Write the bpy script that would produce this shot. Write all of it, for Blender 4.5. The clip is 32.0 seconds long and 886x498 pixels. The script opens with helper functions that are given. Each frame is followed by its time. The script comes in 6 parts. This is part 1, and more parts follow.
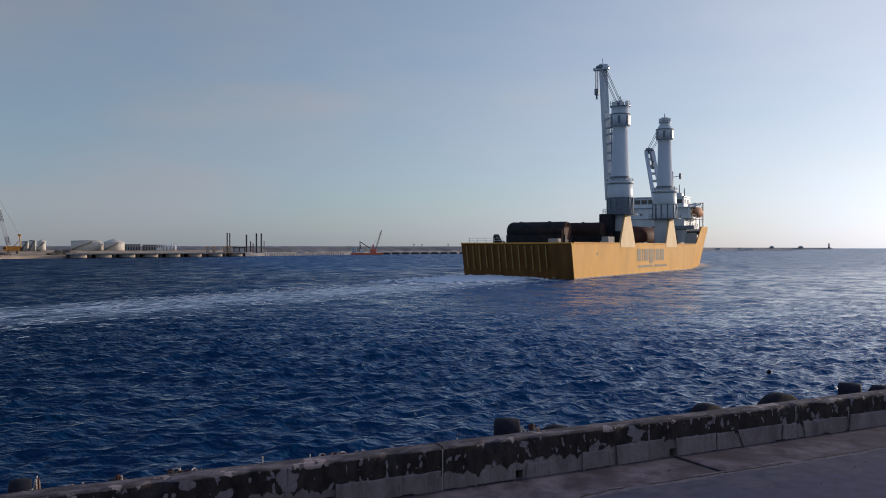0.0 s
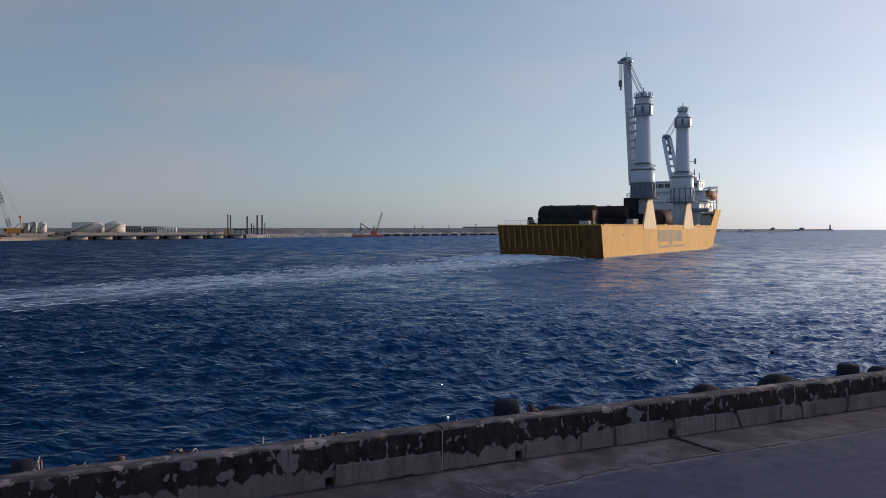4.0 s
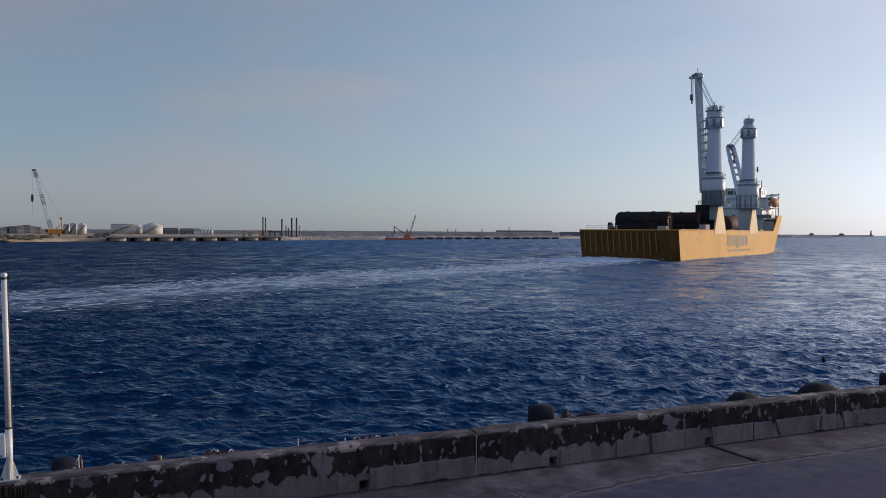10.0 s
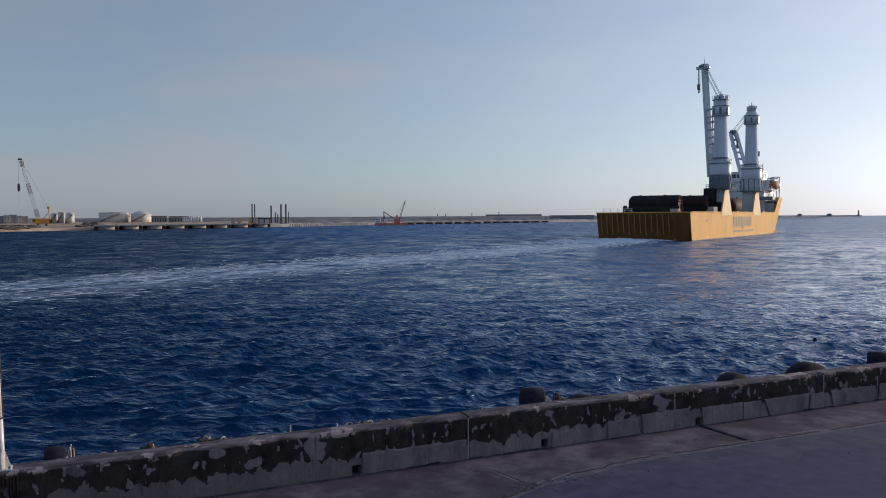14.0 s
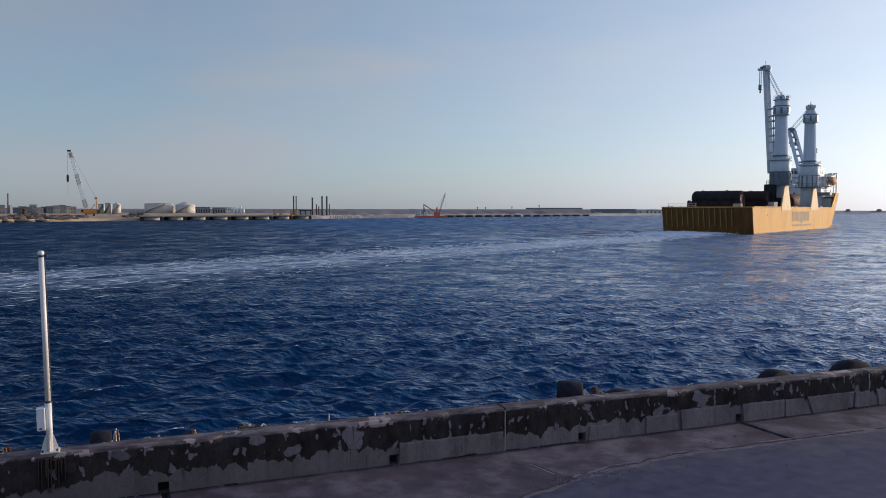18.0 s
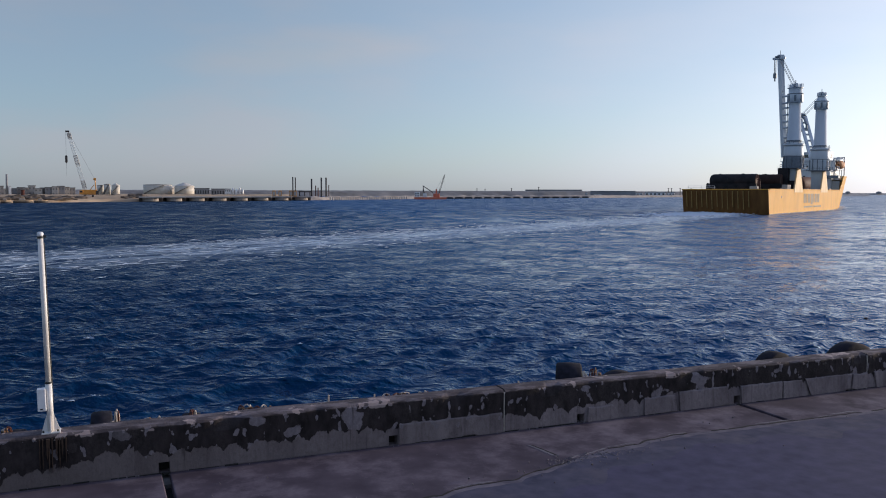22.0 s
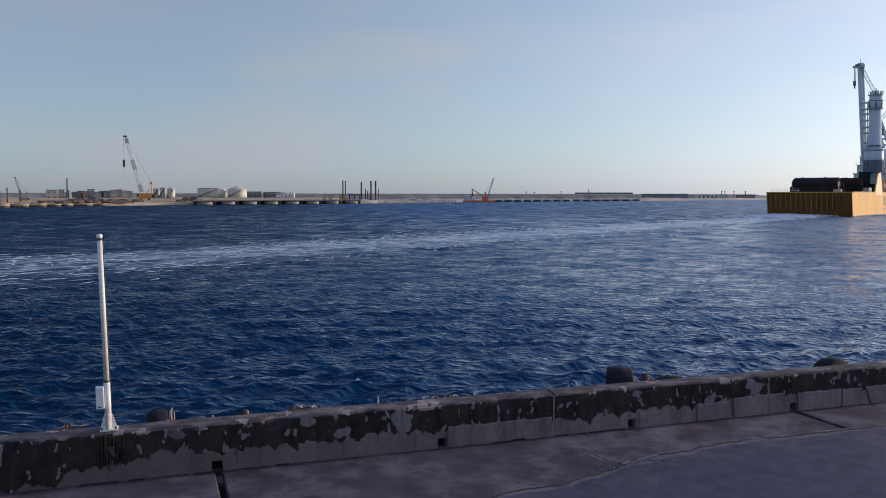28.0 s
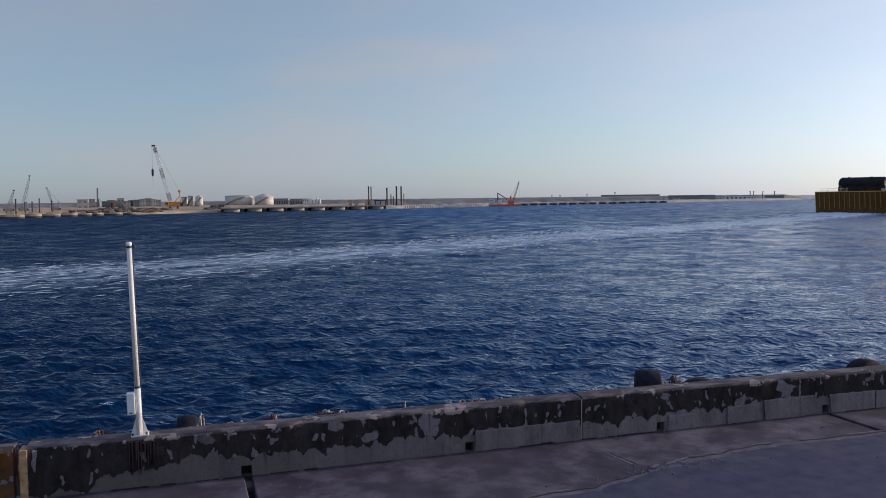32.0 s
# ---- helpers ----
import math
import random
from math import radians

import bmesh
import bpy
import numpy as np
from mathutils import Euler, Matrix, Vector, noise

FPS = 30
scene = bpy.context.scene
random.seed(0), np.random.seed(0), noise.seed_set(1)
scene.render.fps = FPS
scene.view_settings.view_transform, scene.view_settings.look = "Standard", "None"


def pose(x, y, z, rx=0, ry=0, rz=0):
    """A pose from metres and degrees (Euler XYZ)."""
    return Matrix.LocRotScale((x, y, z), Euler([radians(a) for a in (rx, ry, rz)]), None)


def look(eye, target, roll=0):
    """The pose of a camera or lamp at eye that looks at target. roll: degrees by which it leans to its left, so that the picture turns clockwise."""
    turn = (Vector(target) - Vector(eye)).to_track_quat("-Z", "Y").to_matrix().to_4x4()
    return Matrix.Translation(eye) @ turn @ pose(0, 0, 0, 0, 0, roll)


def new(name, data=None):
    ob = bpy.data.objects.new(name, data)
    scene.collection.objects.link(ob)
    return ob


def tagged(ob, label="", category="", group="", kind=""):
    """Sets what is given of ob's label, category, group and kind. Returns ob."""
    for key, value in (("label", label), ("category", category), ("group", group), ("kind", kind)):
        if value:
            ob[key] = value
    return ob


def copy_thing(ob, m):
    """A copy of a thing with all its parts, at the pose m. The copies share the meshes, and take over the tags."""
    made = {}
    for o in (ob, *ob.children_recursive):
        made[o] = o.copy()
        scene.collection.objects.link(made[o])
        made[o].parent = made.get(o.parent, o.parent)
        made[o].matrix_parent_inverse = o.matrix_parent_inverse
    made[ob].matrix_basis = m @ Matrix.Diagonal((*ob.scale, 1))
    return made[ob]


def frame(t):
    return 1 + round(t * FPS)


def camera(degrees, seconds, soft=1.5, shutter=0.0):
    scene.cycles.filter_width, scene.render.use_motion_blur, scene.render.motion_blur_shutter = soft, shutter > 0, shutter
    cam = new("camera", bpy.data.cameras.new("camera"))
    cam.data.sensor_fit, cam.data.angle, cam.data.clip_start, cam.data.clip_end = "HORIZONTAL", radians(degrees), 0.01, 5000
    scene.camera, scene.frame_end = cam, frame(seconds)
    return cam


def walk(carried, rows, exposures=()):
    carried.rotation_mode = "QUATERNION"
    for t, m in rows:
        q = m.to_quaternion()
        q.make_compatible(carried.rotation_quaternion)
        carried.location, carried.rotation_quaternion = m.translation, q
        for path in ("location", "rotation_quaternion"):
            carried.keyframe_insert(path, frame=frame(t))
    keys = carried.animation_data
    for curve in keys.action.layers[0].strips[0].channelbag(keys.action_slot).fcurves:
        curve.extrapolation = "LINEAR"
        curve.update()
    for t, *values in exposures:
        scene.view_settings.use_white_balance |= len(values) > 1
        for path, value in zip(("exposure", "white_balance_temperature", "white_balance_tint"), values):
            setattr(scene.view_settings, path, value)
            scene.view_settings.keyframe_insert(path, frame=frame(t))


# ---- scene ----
cam = camera(55.92, 32.0, soft=1.0)


def aim(x, y, z, yaw, pitch, roll):
    """Pose of the camera from its place, its heading (to the left), tilt (up) and lean, in degrees."""
    return pose(x, y, z, 0, 0, yaw) @ pose(0, 0, 0, 90 + pitch) @ pose(0, 0, 0, 0, 0, roll)


PATH = [
    (0, 0.000, -0.000, 6.600, 0.000, -0.120, -0.000),
    (0.5, 0.017, 0.001, 6.602, -0.014, -0.250, -0.099),
    (1, 0.020, -0.004, 6.607, 0.220, -0.388, -0.123),
    (1.5, 0.013, 0.001, 6.605, 0.288, -0.440, 0.037),
    (2, 0.010, 0.001, 6.599, 0.840, -0.523, 0.140),
    (2.5, 0.014, -0.000, 6.597, 0.979, -0.695, 0.105),
    (4.5, 0.013, 0.000, 6.605, -0.159, -1.459, -0.013),
    (5, 0.003, 0.003, 6.608, 0.014, -1.064, 0.206),
    (5.5, -0.002, 0.003, 6.601, 1.373, -1.059, 0.544),
    (6, -0.003, 0.004, 6.602, 2.276, -0.652, 0.839),
    (6.5, 0.013, 0.003, 6.612, 2.632, -0.564, 0.475),
    (7, 0.010, 0.000, 6.597, 2.211, -0.747, 0.606),
    (7.5, 0.005, 0.003, 6.602, 1.508, -0.898, 0.202),
    (8, 0.010, 0.002, 6.599, 1.474, -0.849, 0.418),
    (8.5, 0.007, 0.001, 6.596, 1.825, -1.144, 0.322),
    (9, -0.010, 0.014, 6.612, 1.933, -1.120, 0.551),
    (9.5, -0.017, 0.017, 6.616, 2.154, -1.457, 0.282),
    (10, -0.013, 0.011, 6.608, 2.319, -1.145, 0.313),
    (10.5, -0.009, 0.014, 6.615, 2.525, -1.004, -0.029),
    (11, -0.007, 0.014, 6.615, 2.756, -1.014, -0.230),
    (11.5, -0.002, 0.017, 6.612, 2.918, -1.245, -0.037),
    (12, -0.006, 0.016, 6.615, 3.039, -1.254, -0.242),
    (12.5, -0.006, 0.013, 6.612, 3.053, -0.926, -0.374),
    (13, -0.002, 0.012, 6.610, 2.555, -1.221, -0.149),
    (13.5, -0.003, 0.015, 6.618, 2.020, -1.491, -0.374),
    (14, -0.010, 0.013, 6.606, 1.642, -2.189, -0.354),
    (14.5, -0.008, 0.013, 6.606, 1.885, -2.101, -0.849),
    (16.5, -0.014, 0.018, 6.606, 3.343, -1.833, 0.129),
    (17, -0.024, 0.018, 6.606, 3.173, -2.571, 0.533),
    (17.5, -0.001, -0.013, 6.596, 4.014, -2.269, 0.541),
    (18, 0.005, -0.010, 6.597, 4.365, -2.671, 0.029),
    (18.5, 0.001, -0.010, 6.606, 4.010, -2.801, 0.118),
    (19, 0.001, -0.011, 6.600, 5.327, -2.912, -0.298),
    (19.5, -0.007, -0.006, 6.600, 4.579, -3.213, 0.225),
    (20, -0.004, -0.001, 6.596, 4.929, -3.433, 0.912),
    (20.5, 0.001, -0.009, 6.593, 4.345, -3.720, 0.194),
    (21, -0.003, -0.004, 6.594, 4.561, -3.682, 0.321),
    (21.5, -0.001, -0.014, 6.598, 4.757, -3.818, 0.257),
    (22, 0.002, -0.006, 6.599, 4.318, -3.932, 0.134),
    (22.5, -0.005, -0.010, 6.588, 4.421, -4.109, 0.144),
    (23, 0.001, -0.008, 6.594, 5.180, -4.093, 0.030),
    (23.5, 0.004, -0.008, 6.591, 5.486, -3.806, 0.006),
    (24, 0.005, -0.006, 6.593, 5.971, -3.850, 0.124),
    (24.5, 0.000, -0.009, 6.593, 6.094, -3.730, 0.185),
    (25, 0.002, -0.008, 6.595, 6.489, -3.602, 0.145),
    (25.5, -0.011, -0.002, 6.590, 6.970, -3.794, 0.194),
    (27.5, -0.013, -0.002, 6.589, 7.482, -3.817, 0.369),
    (28, -0.007, -0.002, 6.595, 7.674, -3.725, 0.065),
    (28.5, -0.010, -0.002, 6.595, 7.906, -3.599, 0.121),
    (29, -0.012, -0.009, 6.591, 8.097, -3.669, 0.142),
    (29.5, -0.013, -0.005, 6.590, 8.444, -3.455, 0.012),
    (30, -0.004, -0.011, 6.592, 8.769, -3.516, -0.241),
    (30.5, -0.008, -0.008, 6.587, 8.878, -3.337, -0.209),
    (31, -0.001, -0.010, 6.596, 9.291, -3.382, -0.559),
    (31.5, -0.010, -0.011, 6.589, 9.550, -3.346, -0.373),
    (32, 0.004, -0.010, 6.589, 9.464, -3.404, -0.719),
]
walk(cam, [(t, aim(*row)) for t, *row in PATH], exposures=[(0, 0.10, 6100, 10), (8, 0.06, 6100, 10), (12, 0.13, 6100, 10), (16, 0.24, 6100, 10), (20, 0.40, 6100, 10), (25, 0.43, 6100, 10), (32, 0.42, 6100, 10)])

# The ship's way: seconds, place of the stern's middle on the water, heading to the right of +y.
SHIP_WAY = [
    (0, 14.90, 174.63, 31.20),
    (2, 19.25, 183.31, 31.26),
    (4, 23.61, 189.74, 31.34),
    (6, 28.01, 195.30, 31.44),
    (8, 32.48, 200.91, 31.56),
    (10, 37.01, 207.12, 31.69),
    (12, 41.59, 214.14, 31.81),
    (14, 46.22, 221.91, 31.92),
    (16, 50.86, 230.24, 32.02),
    (18, 55.51, 238.79, 32.09),
    (20, 60.15, 247.21, 32.13),
    (22, 64.75, 255.18, 32.12),
    (24, 69.33, 262.52, 32.07),
    (26, 73.90, 269.19, 31.97),
    (28, 78.46, 275.45, 31.79),
    (30, 83.08, 281.85, 31.55),
    (32, 87.81, 289.37, 31.22),
]

# ---- light ----
SUN_AZ, SUN_EL = 61.5, 9.0
sun_way = Vector((math.sin(radians(SUN_AZ)) * math.cos(radians(SUN_EL)), math.cos(radians(SUN_AZ)) * math.cos(radians(SUN_EL)), math.sin(radians(SUN_EL))))
world = bpy.data.worlds.new("sky")
scene.world = world
world.use_nodes = True
wn, wl = world.node_tree.nodes, world.node_tree.links
wn.clear()
sky = wn.new("ShaderNodeTexSky")
sky.sky_type, sky.sun_disc = "NISHITA", False
sky.sun_elevation, sky.sun_rotation = radians(SUN_EL), radians(SUN_AZ)
sky.air_density, sky.dust_density, sky.ozone_density = 1.0, 0.62, 3.2
w_out, w_back = wn.new("ShaderNodeOutputWorld"), wn.new("ShaderNodeBackground")
w_back.inputs["Strength"].default_value = 0.14
w_co, w_map = wn.new("ShaderNodeTexCoord"), wn.new("ShaderNodeMapping")
w_map.inputs["Scale"].default_value = (1.6, 1.6, 5.5)
w_noise = wn.new("ShaderNodeTexNoise")
w_noise.inputs["Scale"].default_value, w_noise.inputs["Detail"].default_value = 1.7, 5
w_ramp = wn.new("ShaderNodeMapRange")
w_ramp.inputs["From Min"].default_value, w_ramp.inputs["From Max"].default_value = 0.36, 0.74
w_ramp.inputs["To Min"].default_value, w_ramp.inputs["To Max"].default_value = 0.6, 0.88
# thin high haze, which pales the blue and takes the yellow out of the low sky
w_grey, w_tint, w_mix = wn.new("ShaderNodeRGBToBW"), wn.new("ShaderNodeMixRGB"), wn.new("ShaderNodeMixRGB")
w_tint.blend_type, w_tint.inputs["Fac"].default_value = "MULTIPLY", 1.0
w_wisp = wn.new("ShaderNodeMixRGB")  # faint warm wisps of cloud
w_wisp.inputs["Color1"].default_value, w_wisp.inputs["Color2"].default_value = (0.95, 1.06, 1.23, 1), (1.04, 1.075, 1.19, 1)
w_side = wn.new("ShaderNodeMixRGB")  # cooler away from the sun, warmer towards it
w_side.inputs["Color1"].default_value, w_side.inputs["Color2"].default_value = (0.91, 1.06, 1.25, 1), (1.19, 1.065, 1.075, 1)
wl.new(w_side.outputs["Color"], w_wisp.inputs["Color1"])
w_thick = wn.new("ShaderNodeMapRange")
w_thick.inputs["From Min"].default_value, w_thick.inputs["From Max"].default_value = 0.48, 0.68
wl.new(w_noise.outputs["Fac"], w_thick.inputs["Value"])
wl.new(w_thick.outputs["Result"], w_wisp.inputs["Fac"])
wl.new(w_wisp.outputs["Color"], w_tint.inputs["Color2"])
wl.new(w_co.outputs["Generated"], w_map.inputs["Vector"])
wl.new(w_map.outputs["Vector"], w_noise.inputs["Vector"])
wl.new(w_noise.outputs["Fac"], w_ramp.inputs["Value"])
wl.new(sky.outputs["Color"], w_grey.inputs["Color"])
w_dot, w_clip, w_pow, w_gain, w_lit = wn.new("ShaderNodeVectorMath"), wn.new("ShaderNodeMath"), wn.new("ShaderNodeMath"), wn.new("ShaderNodeMath"), wn.new("ShaderNodeMath")
w_dot.operation, w_clip.operation, w_pow.operation, w_gain.operation, w_lit.operation = "DOT_PRODUCT", "MAXIMUM", "POWER", "MULTIPLY_ADD", "MULTIPLY"
w_dot.inputs[1].default_value = sun_way  # the haze glows round the sun
w_clip.inputs[1].default_value, w_pow.inputs[1].default_value = 0.0, 2.2
w_gain.inputs[1].default_value, w_gain.inputs[2].default_value = 1.35, 0.97
wl.new(w_co.outputs["Generated"], w_dot.inputs[0])
wl.new(w_dot.outputs["Value"], w_clip.inputs[0])
wl.new(w_clip.outputs[0], w_pow.inputs[0])
wl.new(w_pow.outputs[0], w_gain.inputs[0])
wl.new(w_pow.outputs[0], w_side.inputs["Fac"])
wl.new(w_gain.outputs[0], w_lit.inputs[0])
w_even = wn.new("ShaderNodeMath")  # the veil is more even than the clear sky above it
w_even.operation = "MULTIPLY_ADD"
w_even.inputs[1].default_value, w_even.inputs[2].default_value = 0.33, 1.37
wl.new(w_grey.outputs["Val"], w_even.inputs[0])
wl.new(w_even.outputs[0], w_lit.inputs[1])
wl.new(w_lit.outputs[0], w_tint.inputs["Color1"])
wl.new(w_ramp.outputs["Result"], w_mix.inputs["Fac"])
wl.new(sky.outputs["Color"], w_mix.inputs["Color1"])
wl.new(w_tint.outputs["Color"], w_mix.inputs["Color2"])
# one long faint cloud low over the far shore, lit warm from the side
CLOUD_AZ, CLOUD_EL = -13.0, 9.3
w_pos, w_side_of, w_cut = wn.new("ShaderNodeSeparateXYZ"), wn.new("ShaderNodeVectorMath"), wn.new("ShaderNodeMixRGB")
w_side_of.operation = "DOT_PRODUCT"
w_side_of.inputs[1].default_value = (math.cos(radians(CLOUD_AZ)), -math.sin(radians(CLOUD_AZ)), 0)
wl.new(w_co.outputs["Generated"], w_pos.inputs["Vector"])
wl.new(w_co.outputs["Generated"], w_side_of.inputs[0])


def sky_calc(op, a, c, d=0.0):
    x = wn.new("ShaderNodeMath")
    x.operation = op
    for i, v in enumerate((a, c, d)):
        if isinstance(v, (int, float)):
            x.inputs[i].default_value = v
        else:
            wl.new(v, x.inputs[i])
    return x.outputs[0]


w_u = sky_calc("MULTIPLY", w_side_of.outputs["Value"], 1 / 0.17)
w_v = sky_calc("MULTIPLY_ADD", w_side_of.outputs["Value"], -0.08 / 0.03, sky_calc("MULTIPLY_ADD", w_pos.outputs["Z"], 1 / 0.03, -math.sin(radians(CLOUD_EL)) / 0.03))
w_ring = sky_calc("ADD", sky_calc("MULTIPLY", w_u, w_u), sky_calc("MULTIPLY", w_v, w_v))
w_puff, w_flat = wn.new("ShaderNodeTexNoise"), wn.new("ShaderNodeMapping")
w_flat.inputs["Scale"].default_value = (9, 9, 40)
w_puff.inputs["Scale"].default_value, w_puff.inputs["Detail"].default_value = 1.0, 4
wl.new(w_co.outputs["Generated"], w_flat.inputs["Vector"])
wl.new(w_flat.outputs["Vector"], w_puff.inputs["Vector"])
w_body = sky_calc("MAXIMUM", sky_calc("SUBTRACT", sky_calc("MULTIPLY_ADD", w_puff.outputs["Fac"], 0.9, 0.5), w_ring), 0.0)
w_cut.blend_type = "MULTIPLY"
w_cut.inputs["Color2"].default_value = (1.10, 1.02, 0.96, 1)
wl.new(sky_calc("MINIMUM", w_body, 1.0), w_cut.inputs["Fac"])
wl.new(w_mix.outputs["Color"], w_cut.inputs["Color1"])
# the veil thins out towards the zenith, where the blue is deeper
w_high, w_zen = wn.new("ShaderNodeMapRange"), wn.new("ShaderNodeMixRGB")
w_high.inputs["From Min"].default_value, w_high.inputs["From Max"].default_value = 0.38, 0.8
w_zen.blend_type = "MULTIPLY"
w_zen.inputs["Color2"].default_value = (0.86, 0.98, 1.36, 1)
wl.new(w_pos.outputs["Z"], w_high.inputs["Value"])
wl.new(w_high.outputs["Result"], w_zen.inputs["Fac"])
wl.new(w_cut.outputs["Color"], w_zen.inputs["Color1"])
wl.new(w_zen.outputs["Color"], w_back.inputs["Color"])
wl.new(w_back.outputs["Background"], w_out.inputs["Surface"])

sun = new("sun", bpy.data.lights.new("sun", "SUN"))
sun.data.energy, sun.data.angle, sun.data.color = 2.7, radians(0.6), (1.0, 0.82, 0.62)
sun.matrix_basis = look(sun_way * 50, (0, 0, 0))


# ---- materials ----
def mat(name, dark, light, scale=3.0, rough=0.6, metal=0.0, bump=0.0, stain=None, stain_scale=0.4, stain_amount=0.5, stretch=(1, 1, 1), detail=6):
    """Two tones in a fine grain, broad stains of a third tone, and relief."""
    m = bpy.data.materials.new(name)
    m.use_nodes = True
    n, l = m.node_tree.nodes, m.node_tree.links
    b = n["Principled BSDF"]
    b.inputs["Roughness"].default_value, b.inputs["Metallic"].default_value = rough, metal
    co, mp = n.new("ShaderNodeTexCoord"), n.new("ShaderNodeMapping")
    mp.inputs["Scale"].default_value = stretch
    l.new(co.outputs["Object"], mp.inputs["Vector"])
    g = n.new("ShaderNodeTexNoise")
    g.inputs["Scale"].default_value, g.inputs["Detail"].default_value = scale, detail
    l.new(mp.outputs["Vector"], g.inputs["Vector"])
    r = n.new("ShaderNodeValToRGB")
    r.color_ramp.elements[0].position, r.color_ramp.elements[1].position = 0.32, 0.68
    r.color_ramp.elements[0].color, r.color_ramp.elements[1].color = (*dark, 1), (*light, 1)
    l.new(g.outputs["Fac"], r.inputs["Fac"])
    col = r.outputs["Color"]
    if stain:
        s = n.new("ShaderNodeTexNoise")
        s.inputs["Scale"].default_value, s.inputs["Detail"].default_value = stain_scale, 7
        s.inputs["Roughness"].default_value = 0.7
        l.new(mp.outputs["Vector"], s.inputs["Vector"])
        k = n.new("ShaderNodeMapRange")
        k.inputs["From Min"].default_value, k.inputs["From Max"].default_value = 0.48, 0.68
        k.inputs["To Max"].default_value = stain_amount
        l.new(s.outputs["Fac"], k.inputs["Value"])
        x = n.new("ShaderNodeMixRGB")
        x.inputs["Color2"].default_value = (*stain, 1)
        l.new(k.outputs["Result"], x.inputs["Fac"])
        l.new(col, x.inputs["Color1"])
        col = x.outputs["Color"]
    l.new(col, b.inputs["Base Color"])
    rr = n.new("ShaderNodeMapRange")
    rr.inputs["To Min"].default_value, rr.inputs["To Max"].default_value = max(0.02, rough - 0.12), min(1.0, rough + 0.12)
    l.new(g.outputs["Fac"], rr.inputs["Value"])
    l.new(rr.outputs["Result"], b.inputs["Roughness"])
    if bump:
        u = n.new("ShaderNodeBump")
        u.inputs["Strength"].default_value, u.inputs["Distance"].default_value = 0.6, bump
        l.new(g.outputs["Fac"], u.inputs["Height"])
        l.new(u.outputs["Normal"], b.inputs["Normal"])
    return m


ROUGH_NEAR, ROUGH_FAR = 0.05, 0.28
WATER_DIM, WATER_LIT, WAKE_PALE = (0.0004, 0.0135, 0.05, 1), (0.0001, 0.048, 0.165, 1), (0.42, 0.53, 0.66, 1)
LEAN_NEAR, LEAN_FAR = 0.24, 0.60
LEAN_WAY = (0.98, -0.7)
CHOP = (  # scale, stretch, slopes near and far, and where the one passes into the other
    (3.5, 0.35, (0.25, 0.4), (0.25, 0.45), (25, 110)),
    (0.5, 0.6, (0.1, 0.25), (0.55, 1.4), (25, 80)),
    (0.2, 1.5, (0.0, 0.0), (1.1, 1.3), (60, 130)),
    (0.085, 2.2, (0.0, 0.0), (1.1, 1.3), (110, 200)),
)
RIPPLES = ((1.9, (0.8, 1.0, 1), 0.24, 6, "FBM"), (3.2, (0.5, 1.0, 1), 0.13, -6, "RIDGED_MULTIFRACTAL"))


